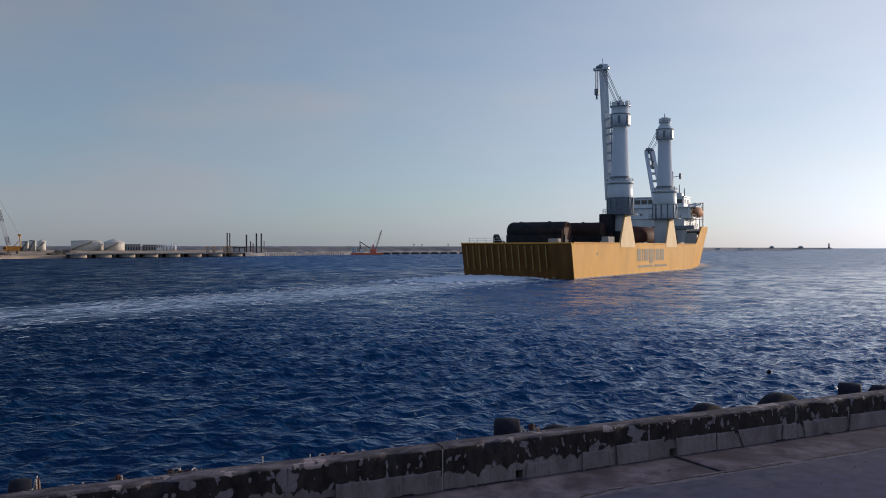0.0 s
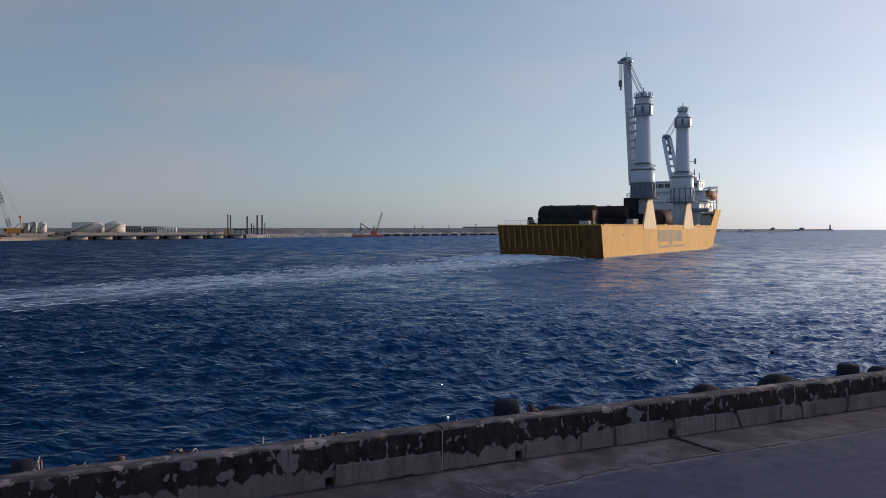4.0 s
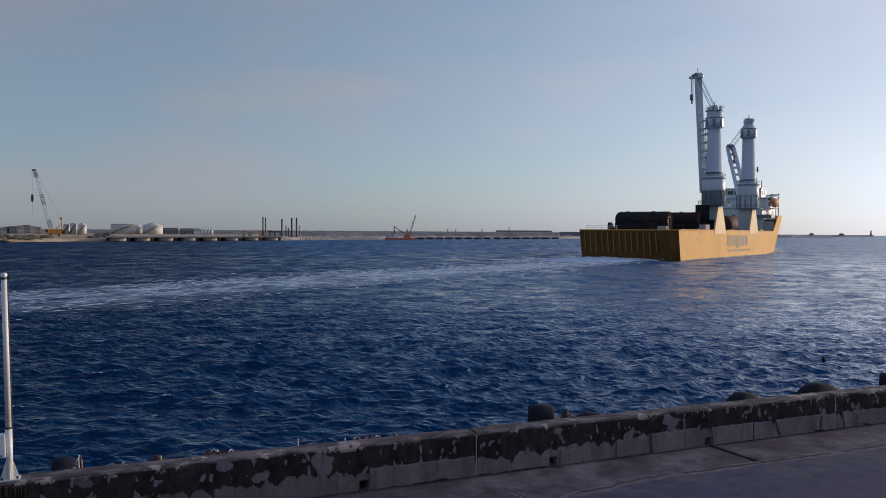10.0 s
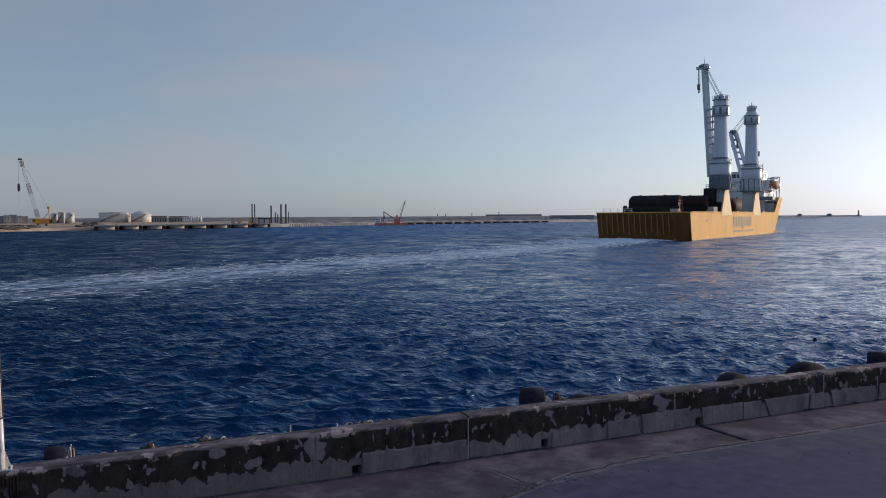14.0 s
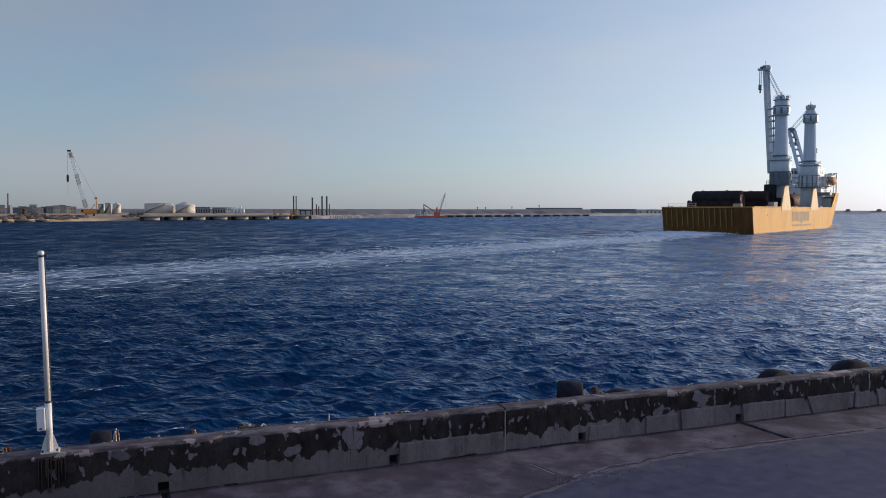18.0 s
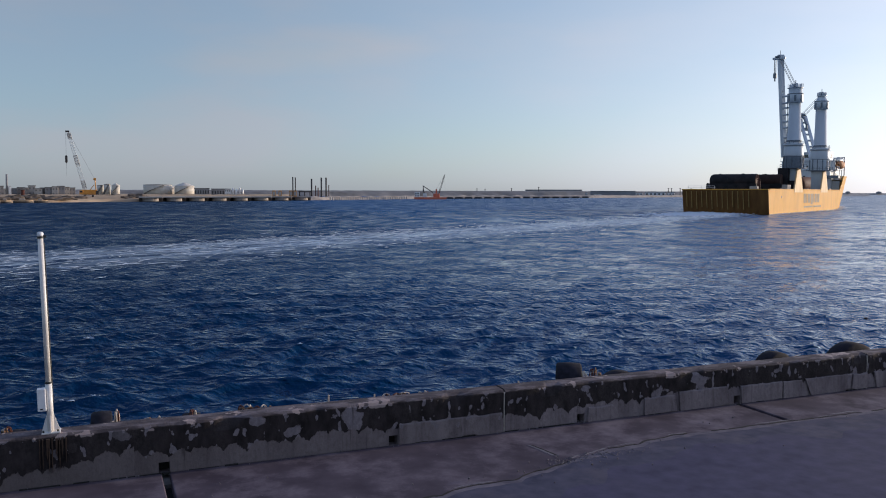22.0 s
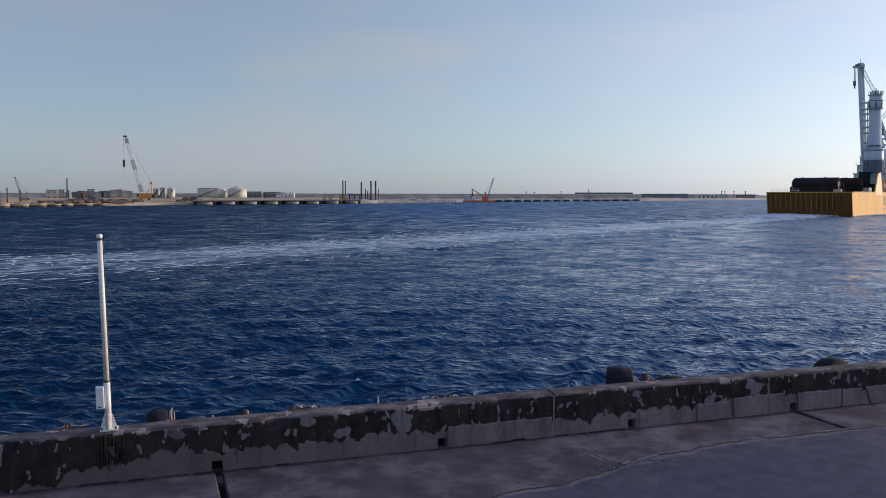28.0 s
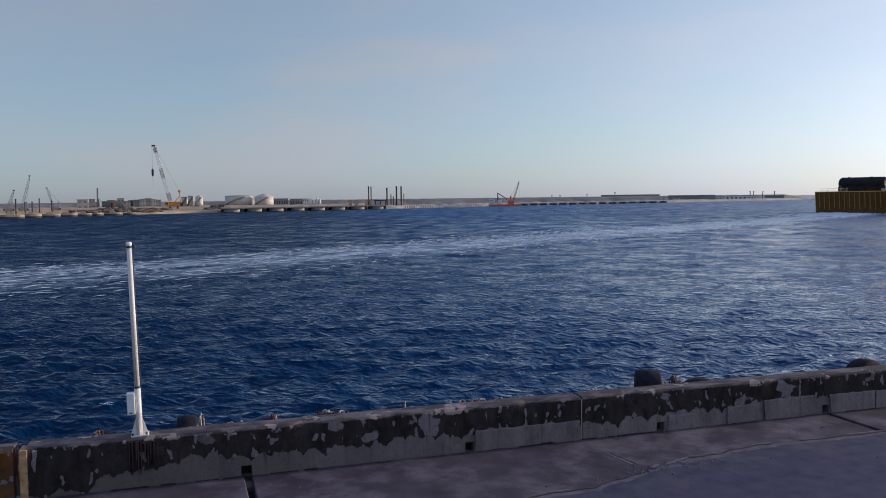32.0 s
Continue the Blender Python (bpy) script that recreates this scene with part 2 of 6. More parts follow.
def water_material():
    """Deep water: fine ripples over the modelled waves, bubbly streaks along the ship's wake."""
    m = bpy.data.materials.new("sea_water")
    m.use_nodes = True
    n, l = m.node_tree.nodes, m.node_tree.links
    b = n["Principled BSDF"]
    b.inputs["IOR"].default_value, b.inputs["Specular IOR Level"].default_value = 1.33, 0.45
    # blue tint painted on the reflections, against the warm sky and sun glitter
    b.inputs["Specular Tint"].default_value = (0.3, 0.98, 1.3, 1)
    co, geo = n.new("ShaderNodeTexCoord"), n.new("ShaderNodeNewGeometry")
    sep = n.new("ShaderNodeSeparateXYZ")
    l.new(geo.outputs["Position"], sep.inputs["Vector"])

    def calc(op, a, c, d=0.0):
        x = n.new("ShaderNodeMath")
        x.operation = op
        for i, v in enumerate((a, c, d)):
            if isinstance(v, (int, float)):
                x.inputs[i].default_value = v
            else:
                l.new(v, x.inputs[i])
        return x.outputs[0]

    def span(v, lo, hi, to_lo, to_hi):
        k = n.new("ShaderNodeMapRange")
        k.inputs["From Min"].default_value, k.inputs["From Max"].default_value = lo, hi
        k.inputs["To Min"].default_value, k.inputs["To Max"].default_value = to_lo, to_hi
        l.new(v, k.inputs["Value"])
        return k.outputs["Result"]

    def tex(scale, stretch, detail, kind="FBM", warp=0.4, gain=0.55, turn=-10):
        mp, t = n.new("ShaderNodeMapping"), n.new("ShaderNodeTexNoise")
        mp.inputs["Scale"].default_value, mp.inputs["Rotation"].default_value = stretch, (0, 0, radians(turn))
        t.noise_type = kind
        t.inputs["Scale"].default_value, t.inputs["Detail"].default_value = scale, detail
        t.inputs["Distortion"].default_value, t.inputs["Roughness"].default_value = warp, gain
        l.new(co.outputs["Object"], mp.inputs["Vector"])
        l.new(mp.outputs["Vector"], t.inputs["Vector"])
        return t.outputs["Fac"], t.outputs["Color"]

    # waves too small for the mesh far out widen the gloss
    l.new(span(sep.outputs["Y"], 60, 300, ROUGH_NEAR, ROUGH_FAR), b.inputs["Roughness"])
    # the wake: streaks of bubbles drawn out along the ship's way
    off = calc("ABSOLUTE", calc("SUBTRACT", sep.outputs["X"], calc("MULTIPLY_ADD", sep.outputs["Y"], 0.625, -92.5)), 0.0)
    off = calc("MULTIPLY", off, span(sep.outputs["Y"], 40, 150, 0.55, 1.0))  # it spreads as it ages
    aim_lane, draw = n.new("ShaderNodeMapping"), n.new("ShaderNodeMapping")
    aim_lane.inputs["Rotation"].default_value = (0, 0, radians(32))
    draw.inputs["Scale"].default_value = (1.0, 0.1, 1)
    l.new(geo.outputs["Position"], aim_lane.inputs["Vector"])
    l.new(aim_lane.outputs["Vector"], draw.inputs["Vector"])
    grain = n.new("ShaderNodeTexNoise")
    grain.inputs["Scale"].default_value, grain.inputs["Detail"].default_value, grain.inputs["Roughness"].default_value = 0.75, 8, 0.7
    grain.inputs["Distortion"].default_value = 0.6
    l.new(draw.outputs["Vector"], grain.inputs["Vector"])
    streak = grain.outputs["Fac"]
    slick = calc("MULTIPLY", span(calc("MULTIPLY_ADD", streak, 14.0, off), 11.0, 19.0, 1.0, 0.0), span(sep.outputs["Y"], 255, 300, 1.0, 0.0))
    fresh = span(sep.outputs["Y"], 50, 190, 0.45, 2.1)  # the older the wake, the fewer bubbles are left
    bubbles = calc("MINIMUM", calc("MULTIPLY", calc("MULTIPLY", slick, fresh), span(streak, 0.43, 0.6, 0.06, 0.85)), 0.85)
    pale = n.new("ShaderNodeMixRGB")
    pale.inputs["Color2"].default_value = WAKE_PALE
    basin_tone = n.new("ShaderNodeMixRGB")  # greener near left; the brighter light to the right is painted as paler blue
    basin_tone.inputs["Color1"].default_value, basin_tone.inputs["Color2"].default_value = WATER_DIM, WATER_LIT
    l.new(span(calc("MULTIPLY_ADD", sep.outputs["X"], 3.2, sep.outputs["Y"]), -30, 150, 0.0, 1.0), basin_tone.inputs["Fac"])
    l.new(basin_tone.outputs["Color"], pale.inputs["Color1"])
    l.new(bubbles, pale.inputs["Fac"])
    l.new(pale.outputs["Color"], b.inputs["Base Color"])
    # small chop that the mesh does not hold: ever more of it, and leaning to the near shore, the farther out
    way = n.new("ShaderNodeCombineXYZ")
    lean = span(sep.outputs["Y"], 15, 150, LEAN_NEAR, LEAN_FAR)
    for axis, share_of in zip("XY", LEAN_WAY):
        l.new(calc("MULTIPLY", lean, share_of), way.inputs[axis])
    first = n.new("ShaderNodeVectorMath")
    first.operation = "ADD"
    l.new(geo.outputs["Normal"], first.inputs[0])
    l.new(way.outputs["Vector"], first.inputs[1])
    total = first.outputs["Vector"]
    for scale, wide, near, far, reach in CHOP:
        _, tone = tex(scale, (wide, 1.0, 1), 2.5)
        s, k, a = n.new("ShaderNodeVectorMath"), n.new("ShaderNodeVectorMath"), n.new("ShaderNodeVectorMath")
        s.operation, k.operation, a.operation = "SUBTRACT", "MULTIPLY", "ADD"
        s.inputs[1].default_value = (0.5, 0.5, 0.5)
        rough = n.new("ShaderNodeCombineXYZ")
        l.new(span(sep.outputs["Y"], *reach, near[0], far[0]), rough.inputs["X"])
        l.new(span(sep.outputs["Y"], *reach, near[1], far[1]), rough.inputs["Y"])
        l.new(rough.outputs["Vector"], k.inputs[1])
        l.new(tone, s.inputs[0])
        l.new(s.outputs["Vector"], k.inputs[0])
        l.new(k.outputs["Vector"], a.inputs[0])
        l.new(total, a.inputs[1])
        total = a.outputs["Vector"]
    e = n.new("ShaderNodeVectorMath")
    e.operation = "NORMALIZE"
    l.new(total, e.inputs[0])
    total = e.outputs["Vector"]
    for scale, stretch, depth, turn, kind in RIPPLES:
        high, _ = tex(scale, stretch, 4, kind, 0.3, 0.5, turn)
        u = n.new("ShaderNodeBump")
        u.inputs["Strength"].default_value, u.inputs["Distance"].default_value = 1.0, depth
        l.new(high, u.inputs["Height"])
        l.new(total, u.inputs["Normal"])
        total = u.outputs["Normal"]
    l.new(total, b.inputs["Normal"])
    return m


def parapet_material(name, paint_a, paint_b, amount):
    """Concrete with a ragged, flaking band of tar paint over its upper part and drips below."""
    m = bpy.data.materials.new(name)
    m.use_nodes = True
    n, l = m.node_tree.nodes, m.node_tree.links
    b = n["Principled BSDF"]
    co = n.new("ShaderNodeTexCoord")
    sep = n.new("ShaderNodeSeparateXYZ")
    l.new(co.outputs["Object"], sep.inputs["Vector"])

    def tex(scale, stretch=(1, 1, 1), detail=5, rough=0.55):
        mp, t = n.new("ShaderNodeMapping"), n.new("ShaderNodeTexNoise")
        mp.inputs["Scale"].default_value = stretch
        t.inputs["Scale"].default_value, t.inputs["Detail"].default_value, t.inputs["Roughness"].default_value = scale, detail, rough
        l.new(co.outputs["Object"], mp.inputs["Vector"])
        l.new(mp.outputs["Vector"], t.inputs["Vector"])
        return t.outputs["Fac"]

    def calc(op, a, c, d=None):
        x = n.new("ShaderNodeMath")
        x.operation = op
        for i, v in enumerate((a, c, d)):
            if v is None:
                continue
            if isinstance(v, (int, float)):
                x.inputs[i].default_value = v
            else:
                l.new(v, x.inputs[i])
        return x.outputs[0]

    def step(v, lo, hi):
        k = n.new("ShaderNodeMapRange")
        k.inputs["From Min"].default_value, k.inputs["From Max"].default_value = lo, hi
        l.new(v, k.inputs["Value"])
        return k.outputs["Result"]

    def mix(f, a, c):
        x = n.new("ShaderNodeMixRGB")
        l.new(f, x.inputs["Fac"])
        for s, v in (("Color1", a), ("Color2", c)):
            if isinstance(v, tuple):
                x.inputs[s].default_value = (*v, 1)
            else:
                l.new(v, x.inputs[s])
        return x.outputs["Color"]

    def strokes(scale, seed):
        v = n.new("ShaderNodeTexVoronoi")
        v.voronoi_dimensions = "1D"
        v.inputs["Scale"].default_value = scale
        l.new(calc("ADD", calc("MULTIPLY_ADD", tex(6, (1, 1, 2), 2), 0.05, sep.outputs["X"]), seed), v.inputs["W"])
        tone = n.new("ShaderNodeSeparateColor")
        l.new(v.outputs["Color"], tone.inputs["Color"])
        return v.outputs["Distance"], tone.outputs[0]

    grain = tex(24, (1, 1, 0.8), 8, 0.7)
    # lower edge of the tar: the rounded heads of broad brush strokes of grey wash
    far, tone = strokes(5.5, 40.0)
    head = calc("MULTIPLY_ADD", calc("MULTIPLY", far, far), -0.17, calc("MULTIPLY_ADD", tone, 0.05, 0.0))
    edge = calc("ADD", head, calc("MULTIPLY_ADD", tex(0.55, (1, 1, 0.1), 2), 0.34, calc("MULTIPLY_ADD", tex(14, (1, 1, 0.5), 5, 0.65), 0.13, -0.035)))
    low = n.new("ShaderNodeMapRange")  # near the old joint the paint runs down to the foot
    low.inputs["From Min"].default_value, low.inputs["From Max"].default_value = -5.75, -4.6
    low.inputs["To Min"].default_value, low.inputs["To Max"].default_value = 0.16, 0.0
    l.new(sep.outputs["X"], low.inputs["Value"])
    band = step(calc("ADD", calc("SUBTRACT", sep.outputs["Z"], edge), low.outputs["Result"]), 0.0, 0.008)
    # flakes: large ones in ragged patches, small ones with drips
    flake = step(calc("MULTIPLY_ADD", tex(15, (1, 1, 0.8), 5, 0.65), 0.22, tex(3.6, (0.8, 1, 1.15), 2, 0.4)), 0.725, 0.738)
    small = step(calc("MULTIPLY_ADD", tex(34, (1, 1, 0.7), 4, 0.6), 0.16, tex(9.5, (1.25, 1, 0.75), 1.5, 0.35)), 0.725, 0.735)
    thin = calc("MULTIPLY", step(tex(2.2, (1, 1, 0.6), 5, 0.65), 0.46, 0.7), 0.55)
    sound = n.new("ShaderNodeMapRange")  # the paint holds best near the old joint
    sound.inputs["From Min"].default_value, sound.inputs["From Max"].default_value = -4.9, -4.0
    l.new(sep.outputs["X"], sound.inputs["Value"])
    bare = calc("MAXIMUM", calc("MULTIPLY", flake, sound.outputs["Result"]), small)
    drip = calc("MULTIPLY", step(tex(26, (1, 1, 0.05), 2), 0.58, 0.66), step(tex(1.3, (1, 1, 0.2), 2), 0.5, 0.6))
    paint = calc("MULTIPLY", calc("MAXIMUM", calc("MULTIPLY", band, calc("SUBTRACT", 1.0, bare)), calc("MULTIPLY", drip, 0.5)), amount)
    concrete = mix(step(tex(3.0, (1, 1, 0.35), 6, 0.65), 0.35, 0.7), (0.132, 0.106, 0.112), (0.28, 0.232, 0.235))
    concrete = mix(calc("MULTIPLY", tone, 0.45), concrete, (0.318, 0.266, 0.27))
    concrete = mix(calc("MULTIPLY", step(tex(11, (1.6, 1, 0.12), 4, 0.6), 0.5, 0.72), 0.5), concrete, (0.085, 0.068, 0.07))
    concrete = mix(calc("MULTIPLY", step(grain, 0.48, 0.72), 0.55), concrete, (0.085, 0.07, 0.07))
    grime_shade = n.new("ShaderNodeMapRange")  # grime plus the wall's dimmer left end, both shaded into the concrete
    grime_shade.inputs["From Min"].default_value, grime_shade.inputs["From Max"].default_value = -6.0, 1.0
    grime_shade.inputs["To Min"].default_value, grime_shade.inputs["To Max"].default_value = 0.75, 0.05
    l.new(calc("MULTIPLY_ADD", tex(1.1, (1, 1, 1), 5, 0.65), 3.0, calc("SUBTRACT", sep.outputs["X"], 1.5)), grime_shade.inputs["Value"])
    concrete = mix(grime_shade.outputs["Result"], concrete, (0.09, 0.073, 0.068))
    wash = mix(step(grain, 0.35, 0.7), (0.15, 0.128, 0.138), (0.25, 0.215, 0.23))
    concrete = mix(calc("MULTIPLY", band, bare), concrete, wash)
    tar = mix(step(tex(9, (1, 1, 0.5), 5), 0.35, 0.7), paint_a, paint_b)
    tar = mix(calc("MULTIPLY", thin, step(grain, 0.35, 0.6)), tar, (0.075, 0.062, 0.06))
    crown = step(calc("MULTIPLY_ADD", tex(7, (1, 1, 1), 4), 0.045, sep.outputs["Z"]), 0.508, 0.518)
    chips = calc("MULTIPLY", step(tex(3.4, (1, 1, 1), 4, 0.6), 0.60, 0.62), step(calc("MULTIPLY_ADD", tex(12, (1, 1, 1), 3), 0.05, sep.outputs["Z"]), 0.475, 0.485))
    worn = mix(step(tex(4.5, (0.6, 1.6, 1), 5, 0.6), 0.45, 0.6), (0.07, 0.056, 0.06), (0.18, 0.148, 0.152))
    worn = mix(step(grain, 0.5, 0.75), worn, (0.09, 0.072, 0.07))
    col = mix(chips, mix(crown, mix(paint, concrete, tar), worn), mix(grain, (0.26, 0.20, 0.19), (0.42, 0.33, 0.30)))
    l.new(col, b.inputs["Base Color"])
    b.inputs["Roughness"].default_value, b.inputs["Specular IOR Level"].default_value = 0.9, 0.2
    u = n.new("ShaderNodeBump")
    u.inputs["Strength"].default_value, u.inputs["Distance"].default_value = 0.8, 0.014
    l.new(calc("MULTIPLY_ADD", paint, 0.5, grain), u.inputs["Height"])
    l.new(u.outputs["Normal"], b.inputs["Normal"])
    return m


def matt(m, level):
    """Weathered paint: little gloss."""
    m.node_tree.nodes["Principled BSDF"].inputs["Specular IOR Level"].default_value = level
    return m


M = {
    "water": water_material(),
    "foam": mat("sea_foam", (0.34, 0.41, 0.5), (0.58, 0.64, 0.71), 6, 0.8),
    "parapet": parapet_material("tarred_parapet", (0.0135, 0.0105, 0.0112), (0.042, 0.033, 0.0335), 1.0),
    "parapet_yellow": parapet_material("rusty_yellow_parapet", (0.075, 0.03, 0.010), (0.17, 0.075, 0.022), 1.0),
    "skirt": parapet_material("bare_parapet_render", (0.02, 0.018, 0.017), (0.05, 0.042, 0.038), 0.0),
    "mortar": mat("joint_mortar", (0.34, 0.29, 0.25), (0.52, 0.46, 0.41), 18, 0.85, bump=0.006),
    "slab": mat("gutter_concrete", (0.054, 0.041, 0.053), (0.100, 0.079, 0.096), 2.2, 0.9, bump=0.008, stain=(0.23, 0.19, 0.21), stain_scale=1.1, stain_amount=0.6, detail=10),
    "asphalt": mat("old_asphalt", (0.044, 0.040, 0.072), (0.072, 0.066, 0.112), 5, 0.85, bump=0.006, stain=(0.10, 0.088, 0.118), stain_scale=0.45, stain_amount=0.28, detail=12),
    "asphalt_worn": mat("worn_asphalt_margin", (0.045, 0.044, 0.070), (0.080, 0.076, 0.110), 5, 0.88, bump=0.006, stain=(0.125, 0.105, 0.122), stain_scale=1.1, stain_amount=0.6, detail=12),
    "asphalt_dusty": mat("dusty_asphalt_edge", (0.075, 0.066, 0.084), (0.145, 0.125, 0.145), 7, 0.92, bump=0.006, stain=(0.2, 0.17, 0.19), stain_scale=2.0, stain_amount=0.6, detail=12),
    "quay": mat("quay_concrete", (0.12, 0.11, 0.10), (0.25, 0.23, 0.21), 2.5, 0.9, bump=0.02),
    "void": mat("dark_recess", (0.008, 0.007, 0.007), (0.016, 0.014, 0.013), 9, 0.95),
    "streak": mat("rust_drip", (0.03, 0.016, 0.01), (0.07, 0.04, 0.025), 20, 0.9),
    "rubber": mat("weathered_rubber", (0.008, 0.0075, 0.011), (0.019, 0.0175, 0.026), 14, 0.85, bump=0.006, stain=(0.034, 0.031, 0.042), stain_scale=4, stain_amount=0.3),
    "rope": mat("bleached_rope", (0.38, 0.30, 0.24), (0.55, 0.47, 0.40), 30, 0.9, bump=0.006),
    "yellow_strip": mat("old_yellow_joint_paint", (0.30, 0.15, 0.06), (0.58, 0.36, 0.19), 9, 0.85, bump=0.006),
    "dust": mat("pale_dust", (0.10, 0.088, 0.1), (0.17, 0.15, 0.165), 40, 0.95),
    "rope_brown": mat("tarred_rope", (0.14, 0.07, 0.035), (0.3, 0.17, 0.09), 30, 0.9, bump=0.006),
    "pole": mat("white_pole_paint", (0.72, 0.67, 0.62), (0.82, 0.78, 0.73), 7, 0.42, stain=(0.45, 0.36, 0.28), stain_scale=3.5, stain_amount=0.25),
    "box": mat("white_plastic_box", (0.72, 0.71, 0.71), (0.82, 0.81, 0.81), 6, 0.4),
    "black": mat("black_fitting", (0.012, 0.012, 0.013), (0.03, 0.03, 0.03), 10, 0.5),
    # hull yellow made paler: lit face and haze are put into the colour
    "buttress": mat("sunlit_yellow_buttress_paint", (0.62, 0.38, 0.14), (0.74, 0.50, 0.24), 0.4, 0.65, stain=(0.55, 0.30, 0.08), stain_scale=0.3, stain_amount=0.5, stretch=(1, 1, 0.35)),
    "hull": mat("yellow_hull_paint", (0.68, 0.33, 0.05), (0.76, 0.39, 0.07), 0.35, 0.65, stain=(0.40, 0.19, 0.03), stain_scale=0.16, stain_amount=0.45, stretch=(1, 1, 0.35)),
    # the hull's yellow, stained and darkened for the shade on the stern
    "transom": mat("shaded_stained_transom", (0.125, 0.056, 0.016), (0.20, 0.095, 0.026), 0.5, 0.6, stain=(0.08, 0.04, 0.012), stain_scale=0.35, stain_amount=0.7, stretch=(1.6, 1, 0.3)),
    "boot": mat("red_brown_bottom_paint", (0.16, 0.06, 0.03), (0.26, 0.11, 0.05), 0.6, 0.6),
    "deck": mat("green_brown_deck", (0.09, 0.07, 0.055), (0.16, 0.12, 0.09), 0.8, 0.8),
    "crane": mat("pale_grey_crane_paint", (0.50, 0.54, 0.57), (0.62, 0.66, 0.69), 0.5, 0.45, stain=(0.34, 0.35, 0.35), stain_scale=0.25, stain_amount=0.4, stretch=(1, 1, 0.3)),
    "crane_dark": mat("grey_crane_machinery", (0.12, 0.145, 0.17), (0.2, 0.23, 0.26), 1.2, 0.6),
    "house": mat("white_deckhouse_paint", (0.54, 0.57, 0.59), (0.66, 0.69, 0.71), 0.4, 0.45, stain=(0.4, 0.38, 0.35), stain_scale=0.3, stain_amount=0.3, stretch=(1, 1, 0.3)),
    "glass": mat("dark_window_glass", (0.015, 0.02, 0.025), (0.03, 0.035, 0.04), 0.5, 0.08),
    "pipe": mat("black_coated_pipe", (0.014, 0.014, 0.016), (0.03, 0.028, 0.03), 0.6, 0.6, stain=(0.06, 0.035, 0.03), stain_scale=0.3, stain_amount=0.4),
    "rust": mat("red_brown_primer", (0.07, 0.026, 0.019), (0.12, 0.045, 0.032), 0.7, 0.7, stain=(0.06, 0.03, 0.025), stain_scale=0.3, stain_amount=0.6),
    "brown": mat("dark_brown_primer", (0.026, 0.015, 0.013), (0.05, 0.026, 0.021), 0.7, 0.7, stain=(0.03, 0.02, 0.018), stain_scale=0.3, stain_amount=0.6),
    "orange": mat("faded_lifeboat_plastic", (0.46, 0.19, 0.07), (0.58, 0.27, 0.12), 1, 0.75),
    # hull yellow half darkened: ribs catch more light than the shaded plate
    "rib": mat("half_shaded_rib_paint", (0.24, 0.145, 0.035), (0.34, 0.21, 0.05), 0.8, 0.6),
    "cable": mat("steel_cable", (0.1, 0.1, 0.1), (0.18, 0.18, 0.18), 3, 0.5),
    "sign_blue": mat("faded_blue_lettering_paint", (0.34, 0.28, 0.21), (0.44, 0.36, 0.26), 0.8, 0.8),
    "wash": mat("white_water", (0.52, 0.57, 0.63), (0.76, 0.79, 0.83), 4, 0.8),
    "sand": mat("sandy_fill", (0.38, 0.26, 0.16), (0.55, 0.40, 0.26), 0.05, 0.95, stain=(0.16, 0.11, 0.07), stain_scale=0.012, stain_amount=0.7),
    "caisson": mat("caisson_concrete", (0.30, 0.255, 0.22), (0.46, 0.40, 0.35), 0.25, 0.9, stain=(0.14, 0.11, 0.085), stain_scale=0.12, stain_amount=0.6, stretch=(1, 1, 0.4)),
    "rubble": mat("dark_rubble", (0.075, 0.058, 0.045), (0.17, 0.13, 0.10), 0.5, 0.95, bump=0.3),
    "mole": mat("mole_rubble", (0.26, 0.255, 0.26), (0.42, 0.41, 0.41), 0.12, 0.95, bump=0.4),
    "berm": mat("brown_scrub_berm", (0.16, 0.155, 0.155), (0.23, 0.22, 0.215), 0.06, 0.95, stain=(0.06, 0.055, 0.04), stain_scale=0.02, stain_amount=0.6),
    "tank": mat("cream_tank_paint", (0.55, 0.50, 0.42), (0.68, 0.62, 0.53), 0.1, 0.55, stain=(0.36, 0.31, 0.25), stain_scale=0.08, stain_amount=0.4, stretch=(1, 1, 0.3)),
    "grey_roof": mat("grey_sheet_roof", (0.16, 0.15, 0.14), (0.26, 0.25, 0.23), 0.2, 0.7),
    "town": mat("pale_plaster_wall", (0.36, 0.33, 0.30), (0.52, 0.48, 0.43), 0.08, 0.8),
    "town_dark": mat("dark_blockwork", (0.22, 0.215, 0.22), (0.31, 0.30, 0.30), 0.08, 0.8),
    "machine": mat("orange_machine_paint", (0.55, 0.22, 0.03), (0.66, 0.30, 0.05), 0.5, 0.5, stain=(0.25, 0.12, 0.05), stain_scale=0.3, stain_amount=0.4),
    "machine_red": mat("red_barge_paint", (0.6, 0.13, 0.07), (0.7, 0.2, 0.11), 0.3, 0.5),
    "lattice": mat("pale_lattice_steel", (0.5, 0.5, 0.5), (0.62, 0.62, 0.62), 0.5, 0.6),
    "pile": mat("dark_steel_pile", (0.05, 0.045, 0.045), (0.1, 0.09, 0.085), 0.4, 0.7),
    "white": mat("white_paint", (0.7, 0.69, 0.67), (0.8, 0.79, 0.77), 0.4, 0.5),
}


for key in ("hull", "transom", "asphalt", "asphalt_worn", "asphalt_dusty", "slab", "sand", "mole", "berm", "caisson", "foam", "sign_blue", "wash", "pipe", "brown", "rust", "rubber", "skirt", "pile"):
    matt(M[key], 0.15)


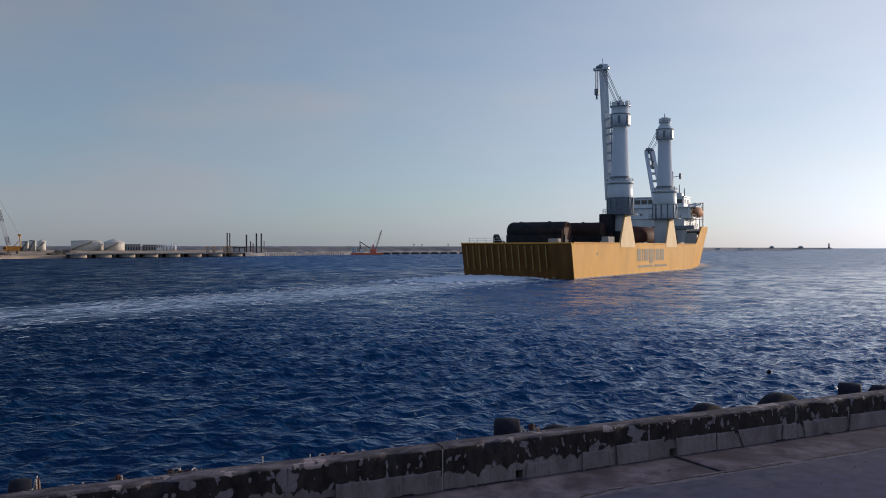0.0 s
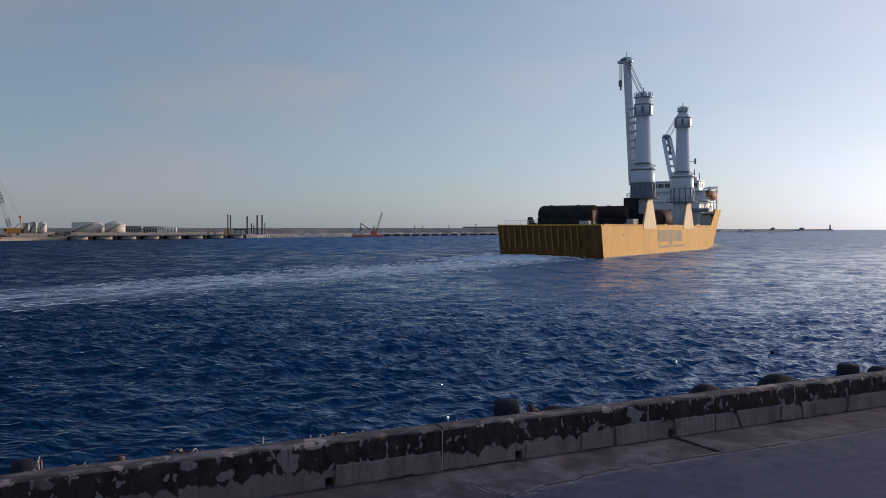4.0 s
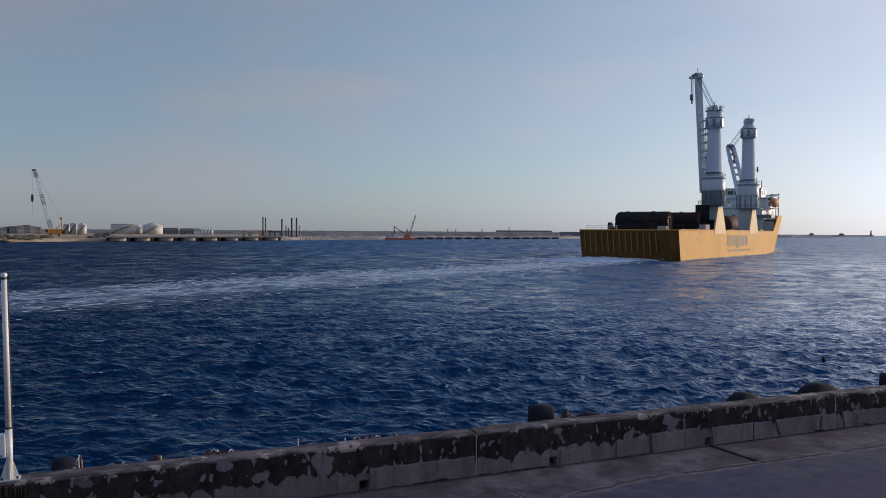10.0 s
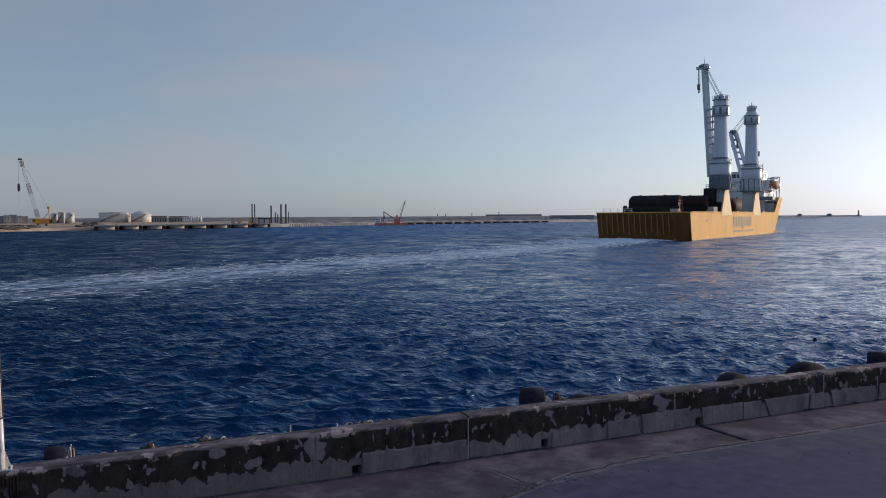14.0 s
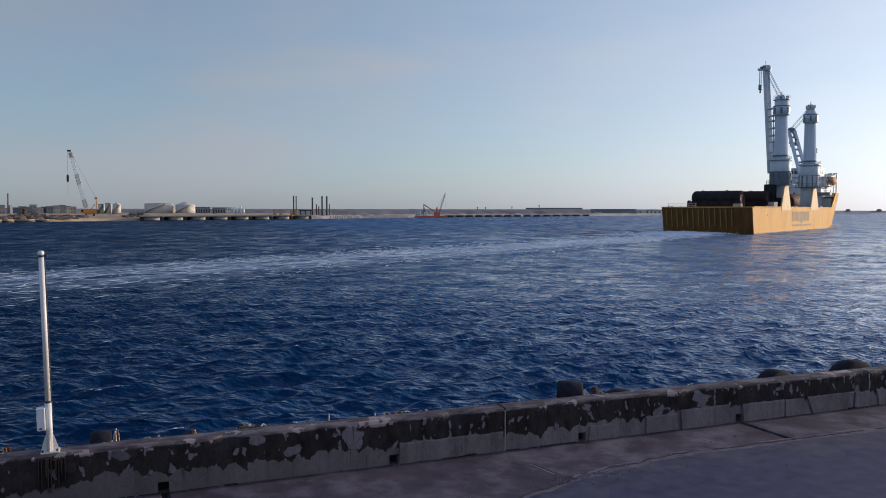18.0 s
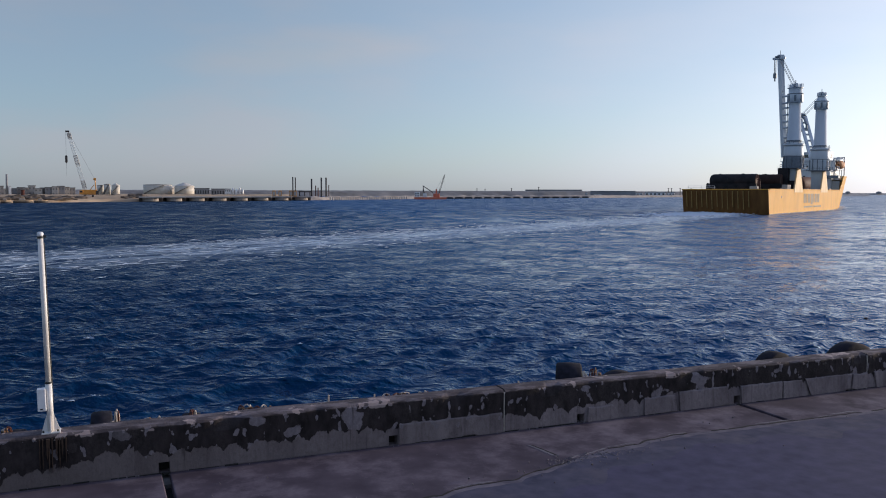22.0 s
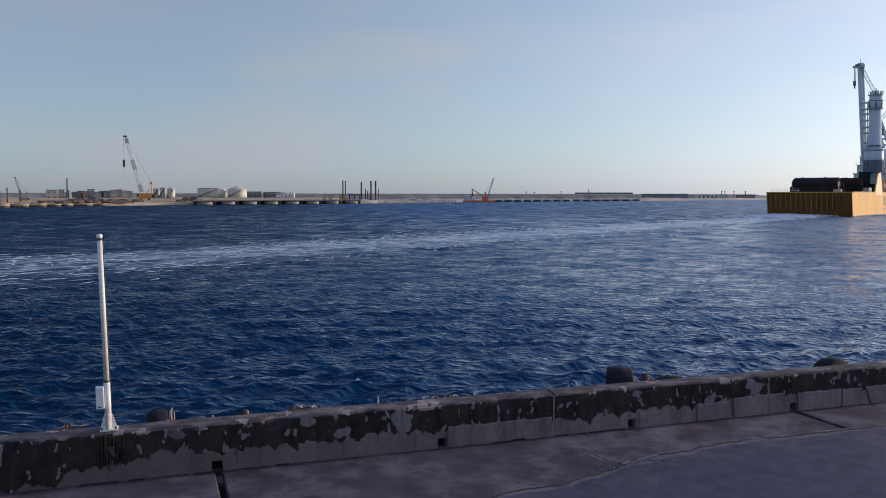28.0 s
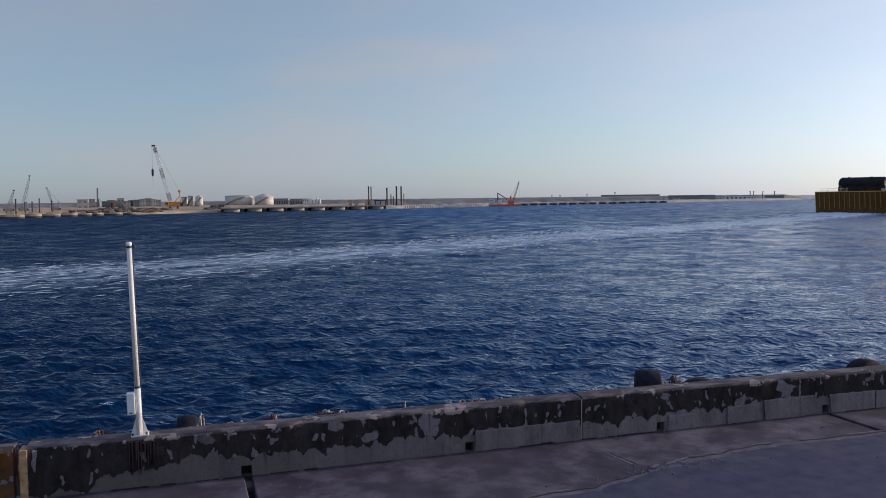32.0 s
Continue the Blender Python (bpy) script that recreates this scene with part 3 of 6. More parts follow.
# ---- mesh helpers ----
def part(name, bm, material, parent=None, label="", at=None):
    """Link a bmesh as one mesh object under a thing or a part (or on its own)."""
    me = bpy.data.meshes.new(name)
    bm.normal_update()
    bm.to_mesh(me)
    bm.free()
    me.materials.append(M[material])
    ob = new(name, me)
    if parent is not None:
        ob.parent = parent
    if at is not None:
        ob.matrix_basis = at
    if label:
        tagged(ob, label)
    return ob


def thing(name, label, category, m=None, group="", kind=""):
    ob = new(name)
    ob.empty_display_size = 0.3
    if m is not None:
        ob.matrix_basis = m
    return tagged(ob, label, category, group, kind)


def box(bm, x0, x1, y0, y1, z0, z1, bevel=0.0, m=None):
    """A box between two corners, its edges rounded by bevel."""
    r = bmesh.ops.create_cube(bm, size=1)
    vs = r["verts"]
    t = Matrix.Translation(((x0 + x1) / 2, (y0 + y1) / 2, (z0 + z1) / 2)) @ Matrix.Diagonal((abs(x1 - x0), abs(y1 - y0), abs(z1 - z0), 1))
    bmesh.ops.transform(bm, matrix=t if m is None else m @ t, verts=vs)
    if bevel:
        es = list({e for v in vs for e in v.link_edges})
        bmesh.ops.bevel(bm, geom=es, offset=bevel, segments=2, affect="EDGES", profile=0.5)
    return bm


def rod(bm, a, b, r0, r1=None, n=10, caps=True):
    """A round bar from a to b."""
    a, b = Vector(a), Vector(b)
    d = b - a
    m = Matrix.Translation((a + b) / 2) @ d.to_track_quat("Z", "Y").to_matrix().to_4x4()
    bmesh.ops.create_cone(bm, cap_ends=caps, segments=n, radius1=r0, radius2=r0 if r1 is None else r1, depth=d.length, matrix=m)
    return bm


def lathe(bm, rings, n=28, x=0, y=0):
    """A turned body from (radius, height) rings, closed at both ends."""
    rows = []
    for r, z in rings:
        rows.append([bm.verts.new((x + r * math.cos(2 * math.pi * i / n), y + r * math.sin(2 * math.pi * i / n), z)) for i in range(n)])
    for p, q in zip(rows, rows[1:]):
        for i in range(n):
            bm.faces.new((p[i], p[(i + 1) % n], q[(i + 1) % n], q[i]))
    bm.faces.new(rows[0][::-1])
    bm.faces.new(rows[-1])
    return bm


def prism(bm, outline, axis, lo, hi):
    """An outline in two axes pushed along the third."""
    def at(p, v):
        return {"x": (v, p[0], p[1]), "y": (p[0], v, p[1]), "z": (p[0], p[1], v)}[axis]
    a, b = [bm.verts.new(at(p, lo)) for p in outline], [bm.verts.new(at(p, hi)) for p in outline]
    k = len(outline)
    fs = [bm.faces.new(a[::-1]), bm.faces.new(b)] + [bm.faces.new((a[i], a[(i + 1) % k], b[(i + 1) % k], b[i])) for i in range(k)]
    bmesh.ops.recalc_face_normals(bm, faces=fs)
    return bm


def lattice(bm, a, b, w0, w1, bays, r, ends=0.25):
    """A square lattice boom from a to b: four chords, cross and slanting bars."""
    a, b = Vector(a), Vector(b)
    q = (b - a).to_track_quat("Z", "Y").to_matrix()
    rows = []
    for i in range(bays + 1):
        f = i / bays
        w = (w0 + (w1 - w0) * f) * min(1.0, ends + 4 * f, ends + 4 * (1 - f)) / 2
        c = a.lerp(b, f)
        rows.append([c + q @ Vector((sx * w, sy * w, 0)) for sx, sy in ((-1, -1), (1, -1), (1, 1), (-1, 1))])
    for p, s in zip(rows, rows[1:]):
        for i in range(4):
            rod(bm, p[i], s[i], r, n=5)
            rod(bm, p[i], s[(i + 1) % 4], r * 0.6, n=4)
            rod(bm, s[i], s[(i + 1) % 4], r * 0.6, n=4)
    return bm


def smooth(ob):
    ob.data.polygons.foreach_set("use_smooth", [True] * len(ob.data.polygons))
    return ob


def polar(az, reach):
    """Plan coordinates of a far place: degrees to the right of +y, and metres."""
    return reach * math.sin(radians(az)), reach * math.cos(radians(az))


# ---- water ----
def spread(lo, hi, step, reach, growth):
    """Grid lines, even from lo to hi and ever wider outside."""
    mid = list(np.arange(lo, hi, step))
    out, s, v = [], step, mid[-1]
    while v < reach:
        s *= growth
        v += s
        out.append(v)
    back, s, v = [], step, mid[0]
    while v > -reach:
        s *= growth
        v -= s
        back.append(v)
    return np.array(back[::-1] + mid + out)


WAVE_SLOPE = 0.068


def build_water():
    gx = spread(-52, 82, 0.21, 6500, 1.05)
    gy, y = [-12.0], -12.0
    while y < 6500:
        y += max(0.1, y * abs(y) / 9000) if y < 420 else y * 0.06
        gy.append(y)
    gy = np.array([-6500.0, -2000.0, -600.0, -200.0, -70.0, -30.0, -16.0] + gy)
    X, Y = np.meshgrid(gx, gy, indexing="xy")
    step_x, step_y = np.gradient(gx)[None, :], np.gradient(gy)[:, None]
    Z, DX, DY = np.zeros_like(X), np.zeros_like(X), np.zeros_like(X)
    rng = np.random.RandomState(7)
    count = 90
    for k in range(count):
        lam = 0.6 * (9.0 / 0.6) ** (k / (count - 1))
        turn = radians(-72) + rng.normal(0, 0.5)
        amp = WAVE_SLOPE * lam / (2 * math.pi) * rng.uniform(0.6, 1.3) * min(1.0, (1.6 / lam) ** 1.5)
        kx, ky, ph = math.cos(turn) * 2 * math.pi / lam, math.sin(turn) * 2 * math.pi / lam, rng.uniform(0, 6.283)
        per = np.maximum(step_x * abs(math.cos(turn)), step_y * abs(math.sin(turn)))
        keep = np.clip((lam / per - 2.2) / 2.0, 0, 1)
        a = kx * X + ky * Y + ph
        Z += keep * amp * np.sin(a)
        DX += keep * amp * 0.95 * math.cos(turn) * np.cos(a)
        DY += keep * amp * 0.95 * math.sin(turn) * np.cos(a)
    # gusts: patches of rougher and calmer water
    gust = 0.85 + 0.3 * np.sin(X / 23 + 1.3 * np.sin(Y / 31)) * np.sin(Y / 19 + 0.9 * np.sin(X / 27))
    co = np.stack([X + DX * gust, Y + DY * gust, Z * gust], -1).reshape(-1, 3)
    ny, nx = X.shape
    i = (np.arange(ny - 1)[:, None] * nx + np.arange(nx - 1)[None, :]).ravel()
    quads = np.stack([i, i + 1, i + nx + 1, i + nx], -1)
    me = bpy.data.meshes.new("water")
    me.vertices.add(len(co))
    me.vertices.foreach_set("co", co.ravel())
    me.loops.add(quads.size)
    me.loops.foreach_set("vertex_index", quads.ravel())
    me.polygons.add(len(quads))
    me.polygons.foreach_set("loop_start", np.arange(0, quads.size, 4))
    me.polygons.foreach_set("use_smooth", np.ones(len(quads), bool))
    me.update(calc_edges=True)
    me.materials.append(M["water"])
    near = (co[:, 1] > -2) & (co[:, 1] < 130) & (np.abs(co[:, 0] - 8) < 60)
    high = np.flatnonzero(near & (co[:, 2] > 2.1 * co[near, 2].std()))
    crests = [tuple(co[i]) for i in rng.choice(high, 90, replace=False)]
    return tagged(new("water", me), "dark blue choppy harbour water with small wind waves", "water", kind="structure"), crests


water, crests = build_water()


def flakes(name, spots, label, material="foam", rise=0.0):
    """Foam as one sheet of ragged flakes: (x, y, z, length, width, turn) each."""
    rng = np.random.RandomState(11)
    vs, fs = [], []
    for x, y, z, a, b, t in spots:
        c, s, base = math.cos(t), math.sin(t), len(vs)
        k = 7
        for i in range(k):
            w = 2 * math.pi * i / k
            r = rng.uniform(0.55, 1.15)
            u, v = a * r * math.cos(w), b * r * math.sin(w)
            vs.append((x + c * u - s * v, y + s * u + c * v, z - 0.02))
        vs.append((x, y, z + 0.015 + rise * b))
        fs += [(base + i, base + (i + 1) % k, base + k) for i in range(k)]
    me = bpy.data.meshes.new(name)
    me.from_pydata(vs, [], fs)
    me.materials.append(M[material])
    return tagged(new(name, me), label, "foam", kind="stuff")


def build_whitecaps():
    rng = np.random.RandomState(14)
    spots = []
    for x, y, z in crests:
        for _ in range(rng.randint(2, 6)):
            size = rng.uniform(0.02, 0.07)
            spots.append((x + rng.normal(0, 0.16), y + rng.normal(0, 0.06), z + 0.01, size * rng.uniform(1.2, 3.5), size * 0.6, rng.normal(0.2, 0.3)))
    return flakes("whitecap_foam", spots, "small white flecks of foam on breaking wave crests")


whitecaps = build_whitecaps()
LANE = [(-92, 15), (-66, 42), (-48, 68), (-34, 92), (-18, 122), (-4, 146), (14, 175), (45, 223), (67, 258), (90, 293), (118, 338)]


def build_wake():
    rng = np.random.RandomState(3)
    spots = []
    pts = [Vector(p) for p in LANE]
    lens = [(b - a).length for a, b in zip(pts, pts[1:])]
    total = sum(lens)
    for _ in range(7500):
        s = rng.uniform(0, total)
        f = s / total
        i = 0
        while s > lens[i]:
            s -= lens[i]
            i += 1
        d = (pts[i + 1] - pts[i]).normalized()
        p = pts[i] + d * s
        side = Vector((-d.y, d.x))
        wide = 14.0 - 9.0 * f
        off = rng.choice((-0.75, 0.65, 0.1), p=(0.36, 0.34, 0.30)) * wide + rng.normal(0, 0.33) * wide
        q = p + side * off
        dens = 0.5 + 0.5 * math.sin(q.x * 0.13 + 2.1 * math.sin(q.y * 0.09)) * math.sin(q.y * 0.17 + 1.7 * math.sin(q.x * 0.11))
        if rng.uniform() > 0.25 + 0.75 * dens:
            continue
        size = min(0.15 + 0.25 * f, rng.lognormal(-1.95 + 0.3 * f, 0.45))
        spots.append((q.x, q.y, rng.uniform(0.02, 0.13), size * rng.uniform(3, 9), size * 0.55, math.atan2(d.y, d.x) + rng.normal(0, 0.45)))
    flakes("wake_foam", spots, "broken white foam trail of the ship on dark water")


build_wake()


# ---- quay ----
QUAY_Z, WALL_TURN = 3.7, 26.9
QUAY = pose(0, 9.953, QUAY_Z, 0, 0, WALL_TURN)  # x along the parapet, y out to sea
SCUPPERS = [-1.42 + 2.495 * k for k in range(-4, 9)]


EDGE = [(-70, -2.3), (-4, -2.1), (-1.3, -1.6), (-0.3, -1.43), (0.6, -1.13), (1.8, -0.9), (3.0, -0.94), (4.4, -0.99), (70, -1.05)]


def asphalt_edge(s):
    """Where along the quay the asphalt begins, seen from the parapet."""
    for (a, p), (b, q) in zip(EDGE, EDGE[1:]):
        if a <= s <= b:
            edge = p + (q - p) * (s - a) / (b - a)
    calm = 0.35 if s > 1.5 else 1.0
    return edge + calm * (0.02 * math.sin(s * 1.7) + 0.08 * noise.noise((s * 2.1, 0, 5)) + 0.05 * noise.noise((s * 7, 0, 8)))


def build_quay():
    bm = bmesh.new()
    prism(bm, [(-0.2, -0.06), (0.34, -0.06), (0.34, -6.5), (-0.2, -6.5)], "x", -90, 60)
    ob = part("quay_wall", bm, "quay", at=QUAY)
    tagged(ob, "weathered concrete quay wall standing in the water", "quay wall", kind="structure")
    # the quay's surface: a sheet of old asphalt with an uneven edge along the gutter
    bm = bmesh.new()
    top = []
    for i in range(721):
        s = -60 + i * 0.2 if i < 240 else (-12 + (i - 240) * 0.08 if i < 550 else 12.8 + (i - 550) * 0.24)
        top.append((s, asphalt_edge(s)))
    inland = [(0.0, -0.03), (0.01, 0.003), (0.09, 0.006), (0.26, 0.012), (0.6, 0.016)]
    rows = [[bm.verts.new((s, e - d - d * 0.8 * noise.noise((s * 1.9, d * 3, 2)), z)) for s, e in top] for d, z in inland]
    rows.append([bm.verts.new((s, -60, 0.03)) for s, e in top])
    for k, (p, q) in enumerate(zip(rows, rows[1:])):
        for i in range(len(top) - 1):
            bm.faces.new((p[i + 1], p[i], q[i], q[i + 1])).material_index = (1, 1, 2, 2, 0)[k]
    asphalt = part("pavement", bm, "asphalt", at=QUAY)
    asphalt.data.materials.append(M["asphalt_dusty"])
    asphalt.data.materials.append(M["asphalt_worn"])
    tagged(asphalt, "old dark grey asphalt surface of the quay", "pavement", kind="structure")
    bm = bmesh.new()
    box(bm, -90, 60, -62, -0.2, -6, -0.2)
    tagged(part("ground", bm, "quay", at=QUAY), "concrete body of the quay under its paving", "ground", kind="structure")
    # gutter slabs between wall and asphalt, with open joints across them
    gutter = tagged(thing("gutter", "brownish concrete gutter strip along the parapet", "gutter", QUAY), kind="structure")
    joints = [-3.905 + 7.49 * k for k in range(-3, 6)]
    for a, b in zip(joints, joints[1:]):
        bm = bmesh.new()
        box(bm, a + 0.038, b - 0.038, -2.6, 0.0, -0.2, 0.0, 0.012)
        part("slab", bm, "slab", gutter)
    bm = bmesh.new()
    box(bm, -60, 50, -2.6, -0.05, -0.25, -0.1)
    part("bedding", bm, "void", gutter)
    # the open crack along the asphalt's edge, and pale dust beside it
    rng = random.Random(8)
    s = -6.0
    while s < 9:
        w = rng.uniform(0.12, 0.6)
        for name, mt, o, t, z in (("crack", "void", 0.012, rng.uniform(0.006, 0.016), 0.004), ("dust_ridge", "dust", 0.05 + rng.uniform(-0.01, 0.03), rng.uniform(0.006, 0.02), 0.003)):
            if rng.random() < (0.75 if name == "crack" else 0.35):
                bm = bmesh.new()
                k = 7
                up = [(s + w * i / k, asphalt_edge(s + w * i / k) + o + t * (0.4 + rng.random()) * (1 if 0 < i < k else 0.2)) for i in range(k + 1)]
                dn = [(s + w * i / k, asphalt_edge(s + w * i / k) + o - t * (0.4 + rng.random()) * (1 if 0 < i < k else 0.2)) for i in range(k, -1, -1)]
                prism(bm, dn[::-1] + up[::-1], "z", -0.01, z)
                part(name, bm, mt, gutter)
        s += w
    bm = bmesh.new()
    prism(bm, [(0.03, -0.60), (0.055, -0.60), (0.10, -0.82), (0.135, -1.02), (0.12, -1.03), (0.08, -0.83)], "z", -0.01, 0.004)
    part("crack", bm, "void", gutter)
    bm = bmesh.new()
    prism(bm, [(0.0, -0.58), (0.03, -0.59), (0.08, -0.83), (0.11, -1.02), (0.07, -1.02), (0.04, -0.8)], "z", -0.01, 0.003)
    part("crack_lip", bm, "dust", gutter)
    # a little broken mortar where wall and gutter meet, and crumbs along the asphalt's edge
    rng = np.random.RandomState(5)
    bm = bmesh.new()
    for _ in range(420):
        s = rng.uniform(-6.5, 9)
        if rng.uniform() < 0.6:
            s, off = rng.normal(0.55, 0.32), -1.25 + rng.normal(0, 0.07)
        elif rng.uniform() < 0.5:
            off = -rng.uniform(0.0, 0.06)
        else:
            off = -rng.uniform(0.5, 1.9)
        r = rng.uniform(0.004, 0.012)
        m = Matrix.Translation((s, off, r * 0.5 + (0.018 if off < -1.4 else 0.0))) @ Euler(rng.uniform(0, 3, 3)).to_matrix().to_4x4() @ Matrix.Diagonal((r * 1.5, r, r * 0.7, 1))
        bmesh.ops.create_icosphere(bm, subdivisions=1, radius=1, matrix=m)
    tagged(part("gravel", bm, "dust", at=QUAY), "loose pale crumbs of concrete scattered on the gutter", "gravel", kind="stuff")


def parapet_panel(bm, a, b, seed):
    """One cast length of parapet: worn edges, flat back, square drain holes at its foot."""
    rng = random.Random(seed)
    holes = [s for s in SCUPPERS if a < s - 0.06 and s + 0.06 < b]
    cuts = sorted({round(a + (b - a) * i / 60, 3) for i in range(61)} | {round(h + e, 3) for h in holes for e in (-0.055, 0.055)})
    cuts = [c for i, c in enumerate(cuts) if i == 0 or c - cuts[i - 1] > 0.004 or any(abs(c - h) < 0.056 for h in holes)]
    prof = [(0, 0), (0, 0.112), (0, 0.25), (0, 0.38), (0.0, 0.482), (0.022, 0.512), (0.12, 0.52), (0.24, 0.518), (0.28, 0.50), (0.29, 0.0)]
    rows = []
    for s in cuts:
        chip = max(0.0, noise.noise((s * 2.3, seed, 0)) - 0.12) * 0.09 + abs(noise.noise((s * 9, seed, 3))) * 0.012
        bulge = noise.noise((s * 0.7, seed, 7)) * 0.012
        row = []
        for k, (y, z) in enumerate(prof):
            yy, zz = y, z
            if k in (4, 5):
                yy, zz = y + chip * 0.8, z - chip * 0.5
            if 1 < k < 6:
                yy += bulge + noise.noise((s * 5, z * 5, seed)) * 0.006
            if k in (6, 7):
                zz += noise.noise((s * 1.3, y * 4, seed)) * 0.008
            row.append(bm.verts.new((s, yy, zz)))
        rows.append(row)
    for p, q in zip(rows, rows[1:]):
        mid = (p[0].co.x + q[0].co.x) / 2
        hole = any(abs(mid - h) < 0.05 for h in holes)
        for k in range(len(prof) - 1):
            if hole and k == 0:
                continue
            bm.faces.new((p[k], q[k], q[k + 1], p[k + 1]))
    for h in holes:
        x0, x1, d, z1 = h - 0.055, h + 0.055, 0.27, 0.112
        f = [bm.verts.new(c) for c in ((x0, 0, 0), (x1, 0, 0), (x1, 0, z1), (x0, 0, z1), (x0, d, 0), (x1, d, 0), (x1, d, z1), (x0, d, z1))]
        for q in ((0, 1, 5, 4), (1, 2, 6, 5), (2, 3, 7, 6), (3, 0, 4, 7), (4, 5, 6, 7)):
            bm.faces.new([f[i] for i in q])
    for row in (rows[0], rows[-1]):
        bm.faces.new(row)
    bmesh.ops.recalc_face_normals(bm, faces=bm.faces)


SKIRTS = [(-1.355, -0.06, 0.0, 0.02, 0.245), (1.16, 1.66, 0.02, -0.12, 0.19), (2.03, 2.55, 0.0, -0.04, 0.23), (2.60, 3.44, -0.02, -0.06, 0.262), (3.64, 4.36, -0.02, 0.0, 0.25), (4.385, 4.85, 0.0, -0.13, 0.245), (4.90, 5.66, -0.11, 0.02, 0.25),
          (5.70, 6.0, 0.02, 0.0, 0.245), (6.2, 7.1, -0.05, 0.04, 0.24), (7.2, 8.4, 0.03, 0.0, 0.25), (8.75, 10.3, 0.0, 0.0, 0.245)]


def skirt(a, b, lean_a, lean_b, high, wall):
    """A slab of render, chipped along its edges."""
    bm = bmesh.new()
    k = max(4, int((b - a) / 0.07))
    up, rows = [], []
    for i in range(k + 1):
        f = i / k
        lo, hi = a + (b - a) * f, (a + lean_a) + (b + lean_b - a - lean_a) * f
        top = high - 0.022 * abs(noise.noise((hi * 5, 3, 1))) - 0.012 * abs(noise.noise((hi * 17, 1, 6)))
        foot = 0.004 + max(0.0, noise.noise((lo * 3.1, 8, 2)) - 0.15) * 0.09
        out = -0.026 - 0.006 * noise.noise((lo * 4, 0, 9))
        mid = (lo + hi) / 2
        rows.append([bm.verts.new(c) for c in ((lo, 0.006, foot), (lo, out, foot), (mid, out + 0.003 * noise.noise((mid * 9, 2, 2)), (foot + top) / 2), (hi, out, top - 0.012), (hi, out + 0.008, top), (hi, 0.02, top + 0.002))])
    for p, q in zip(rows, rows[1:]):
        for j in range(5):
            bm.faces.new((p[j], q[j], q[j + 1], p[j + 1]))
    bm.faces.new(rows[0])
    bm.faces.new(rows[-1][::-1])
    bmesh.ops.recalc_face_normals(bm, faces=bm.faces)
    part("render_slab", bm, "skirt", wall, "slab of bare grey render at the parapet's foot")


def build_parapet():
    wall = thing("parapet_wall", "low concrete parapet with black flaking tar paint along the quay", "parapet", QUAY, kind="structure")
    for k in range(-4, 5):
        a, b = 6.02 * k + 0.012, 6.02 * (k + 1) - 0.012 - (0.1 if k == -2 else 0)
        bm = bmesh.new()
        parapet_panel(bm, a, b, k + 20)
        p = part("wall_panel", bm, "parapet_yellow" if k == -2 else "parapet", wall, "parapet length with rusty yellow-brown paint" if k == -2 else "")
        bm = bmesh.new()
        wide = 0.03 if k == -1 else 0.014
        cuts = [0, 0.06, 0.2, 0.265, 0.45, 0.492] if k == -1 else [0.054 * j for j in range(10)]
        for j, (z0, z1) in enumerate(zip(cuts, cuts[1:])):
            z1 -= 0.002
            e = 0.012 * noise.noise((j * 1.7, k, 2))
            box(bm, 6.02 * k - (0.055 if k == -1 else wide * 0.55) - wide * e * 8, 6.02 * k + wide * (0.55 - e * 6), (-0.008 if k == -1 else 0.004) + e * 0.3, 0.2, z0, z1, 0.003)
        part("joint_filler", bm, "yellow_strip" if k == -1 else "mortar", wall, "joint strip with old yellow paint" if k == -1 else "crumbling pale mortar joint")
        # lengths of render left standing along the foot, with a sharp ledge: foot from, foot to, lean of each end, height
        for f0, f1, lean0, lean1, high in SKIRTS:
            if a <= f0 < b:
                skirt(f0, min(f1, b - 0.004), lean0, lean1, high, wall)
        # open, dirt-filled joint between wall and gutter
        rng = random.Random(k + 3)
        s = a
        while s < b - 0.4:
            w = rng.uniform(0.08, 0.5)
            if rng.random() < 0.6:
                bm = bmesh.new()
                box(bm, s, min(b, s + w), -rng.uniform(0.010, 0.034), 0.004, -0.004, rng.uniform(0.004, 0.012))
                part("dirt_joint", bm, "void", wall)
            s += w + rng.uniform(0.0, 0.2)
        # backs of the drain holes: near-black blocks paint in the darkness
        for h in SCUPPERS:
            if a < h < b:
                bm = bmesh.new()
                box(bm, h - 0.054, h + 0.054, 0.12, 0.26, 0.001, 0.111)
                part("drain_hole", bm, "void", wall)


def build_streaks():
    """Rusty drips below the pole's base plate."""
    t = thing("rust_streaks", "dark rusty drip streaks below the pole on the parapet", "stain", QUAY, kind="structure")
    rng = random.Random(4)
    for k in range(9):
        s = -5.06 + 0.028 * k + rng.uniform(-0.008, 0.008)
        bm = bmesh.new()
        w, low = rng.uniform(0.005, 0.011), rng.uniform(0.08, 0.32)
        prism(bm, [(s - w, 0.475), (s + w, 0.475), (s + w * 0.6, low + 0.08), (s, low), (s - w * 0.7, low + 0.06)], "y", -0.016, 0.012)
        part("streak", bm, "streak", t)


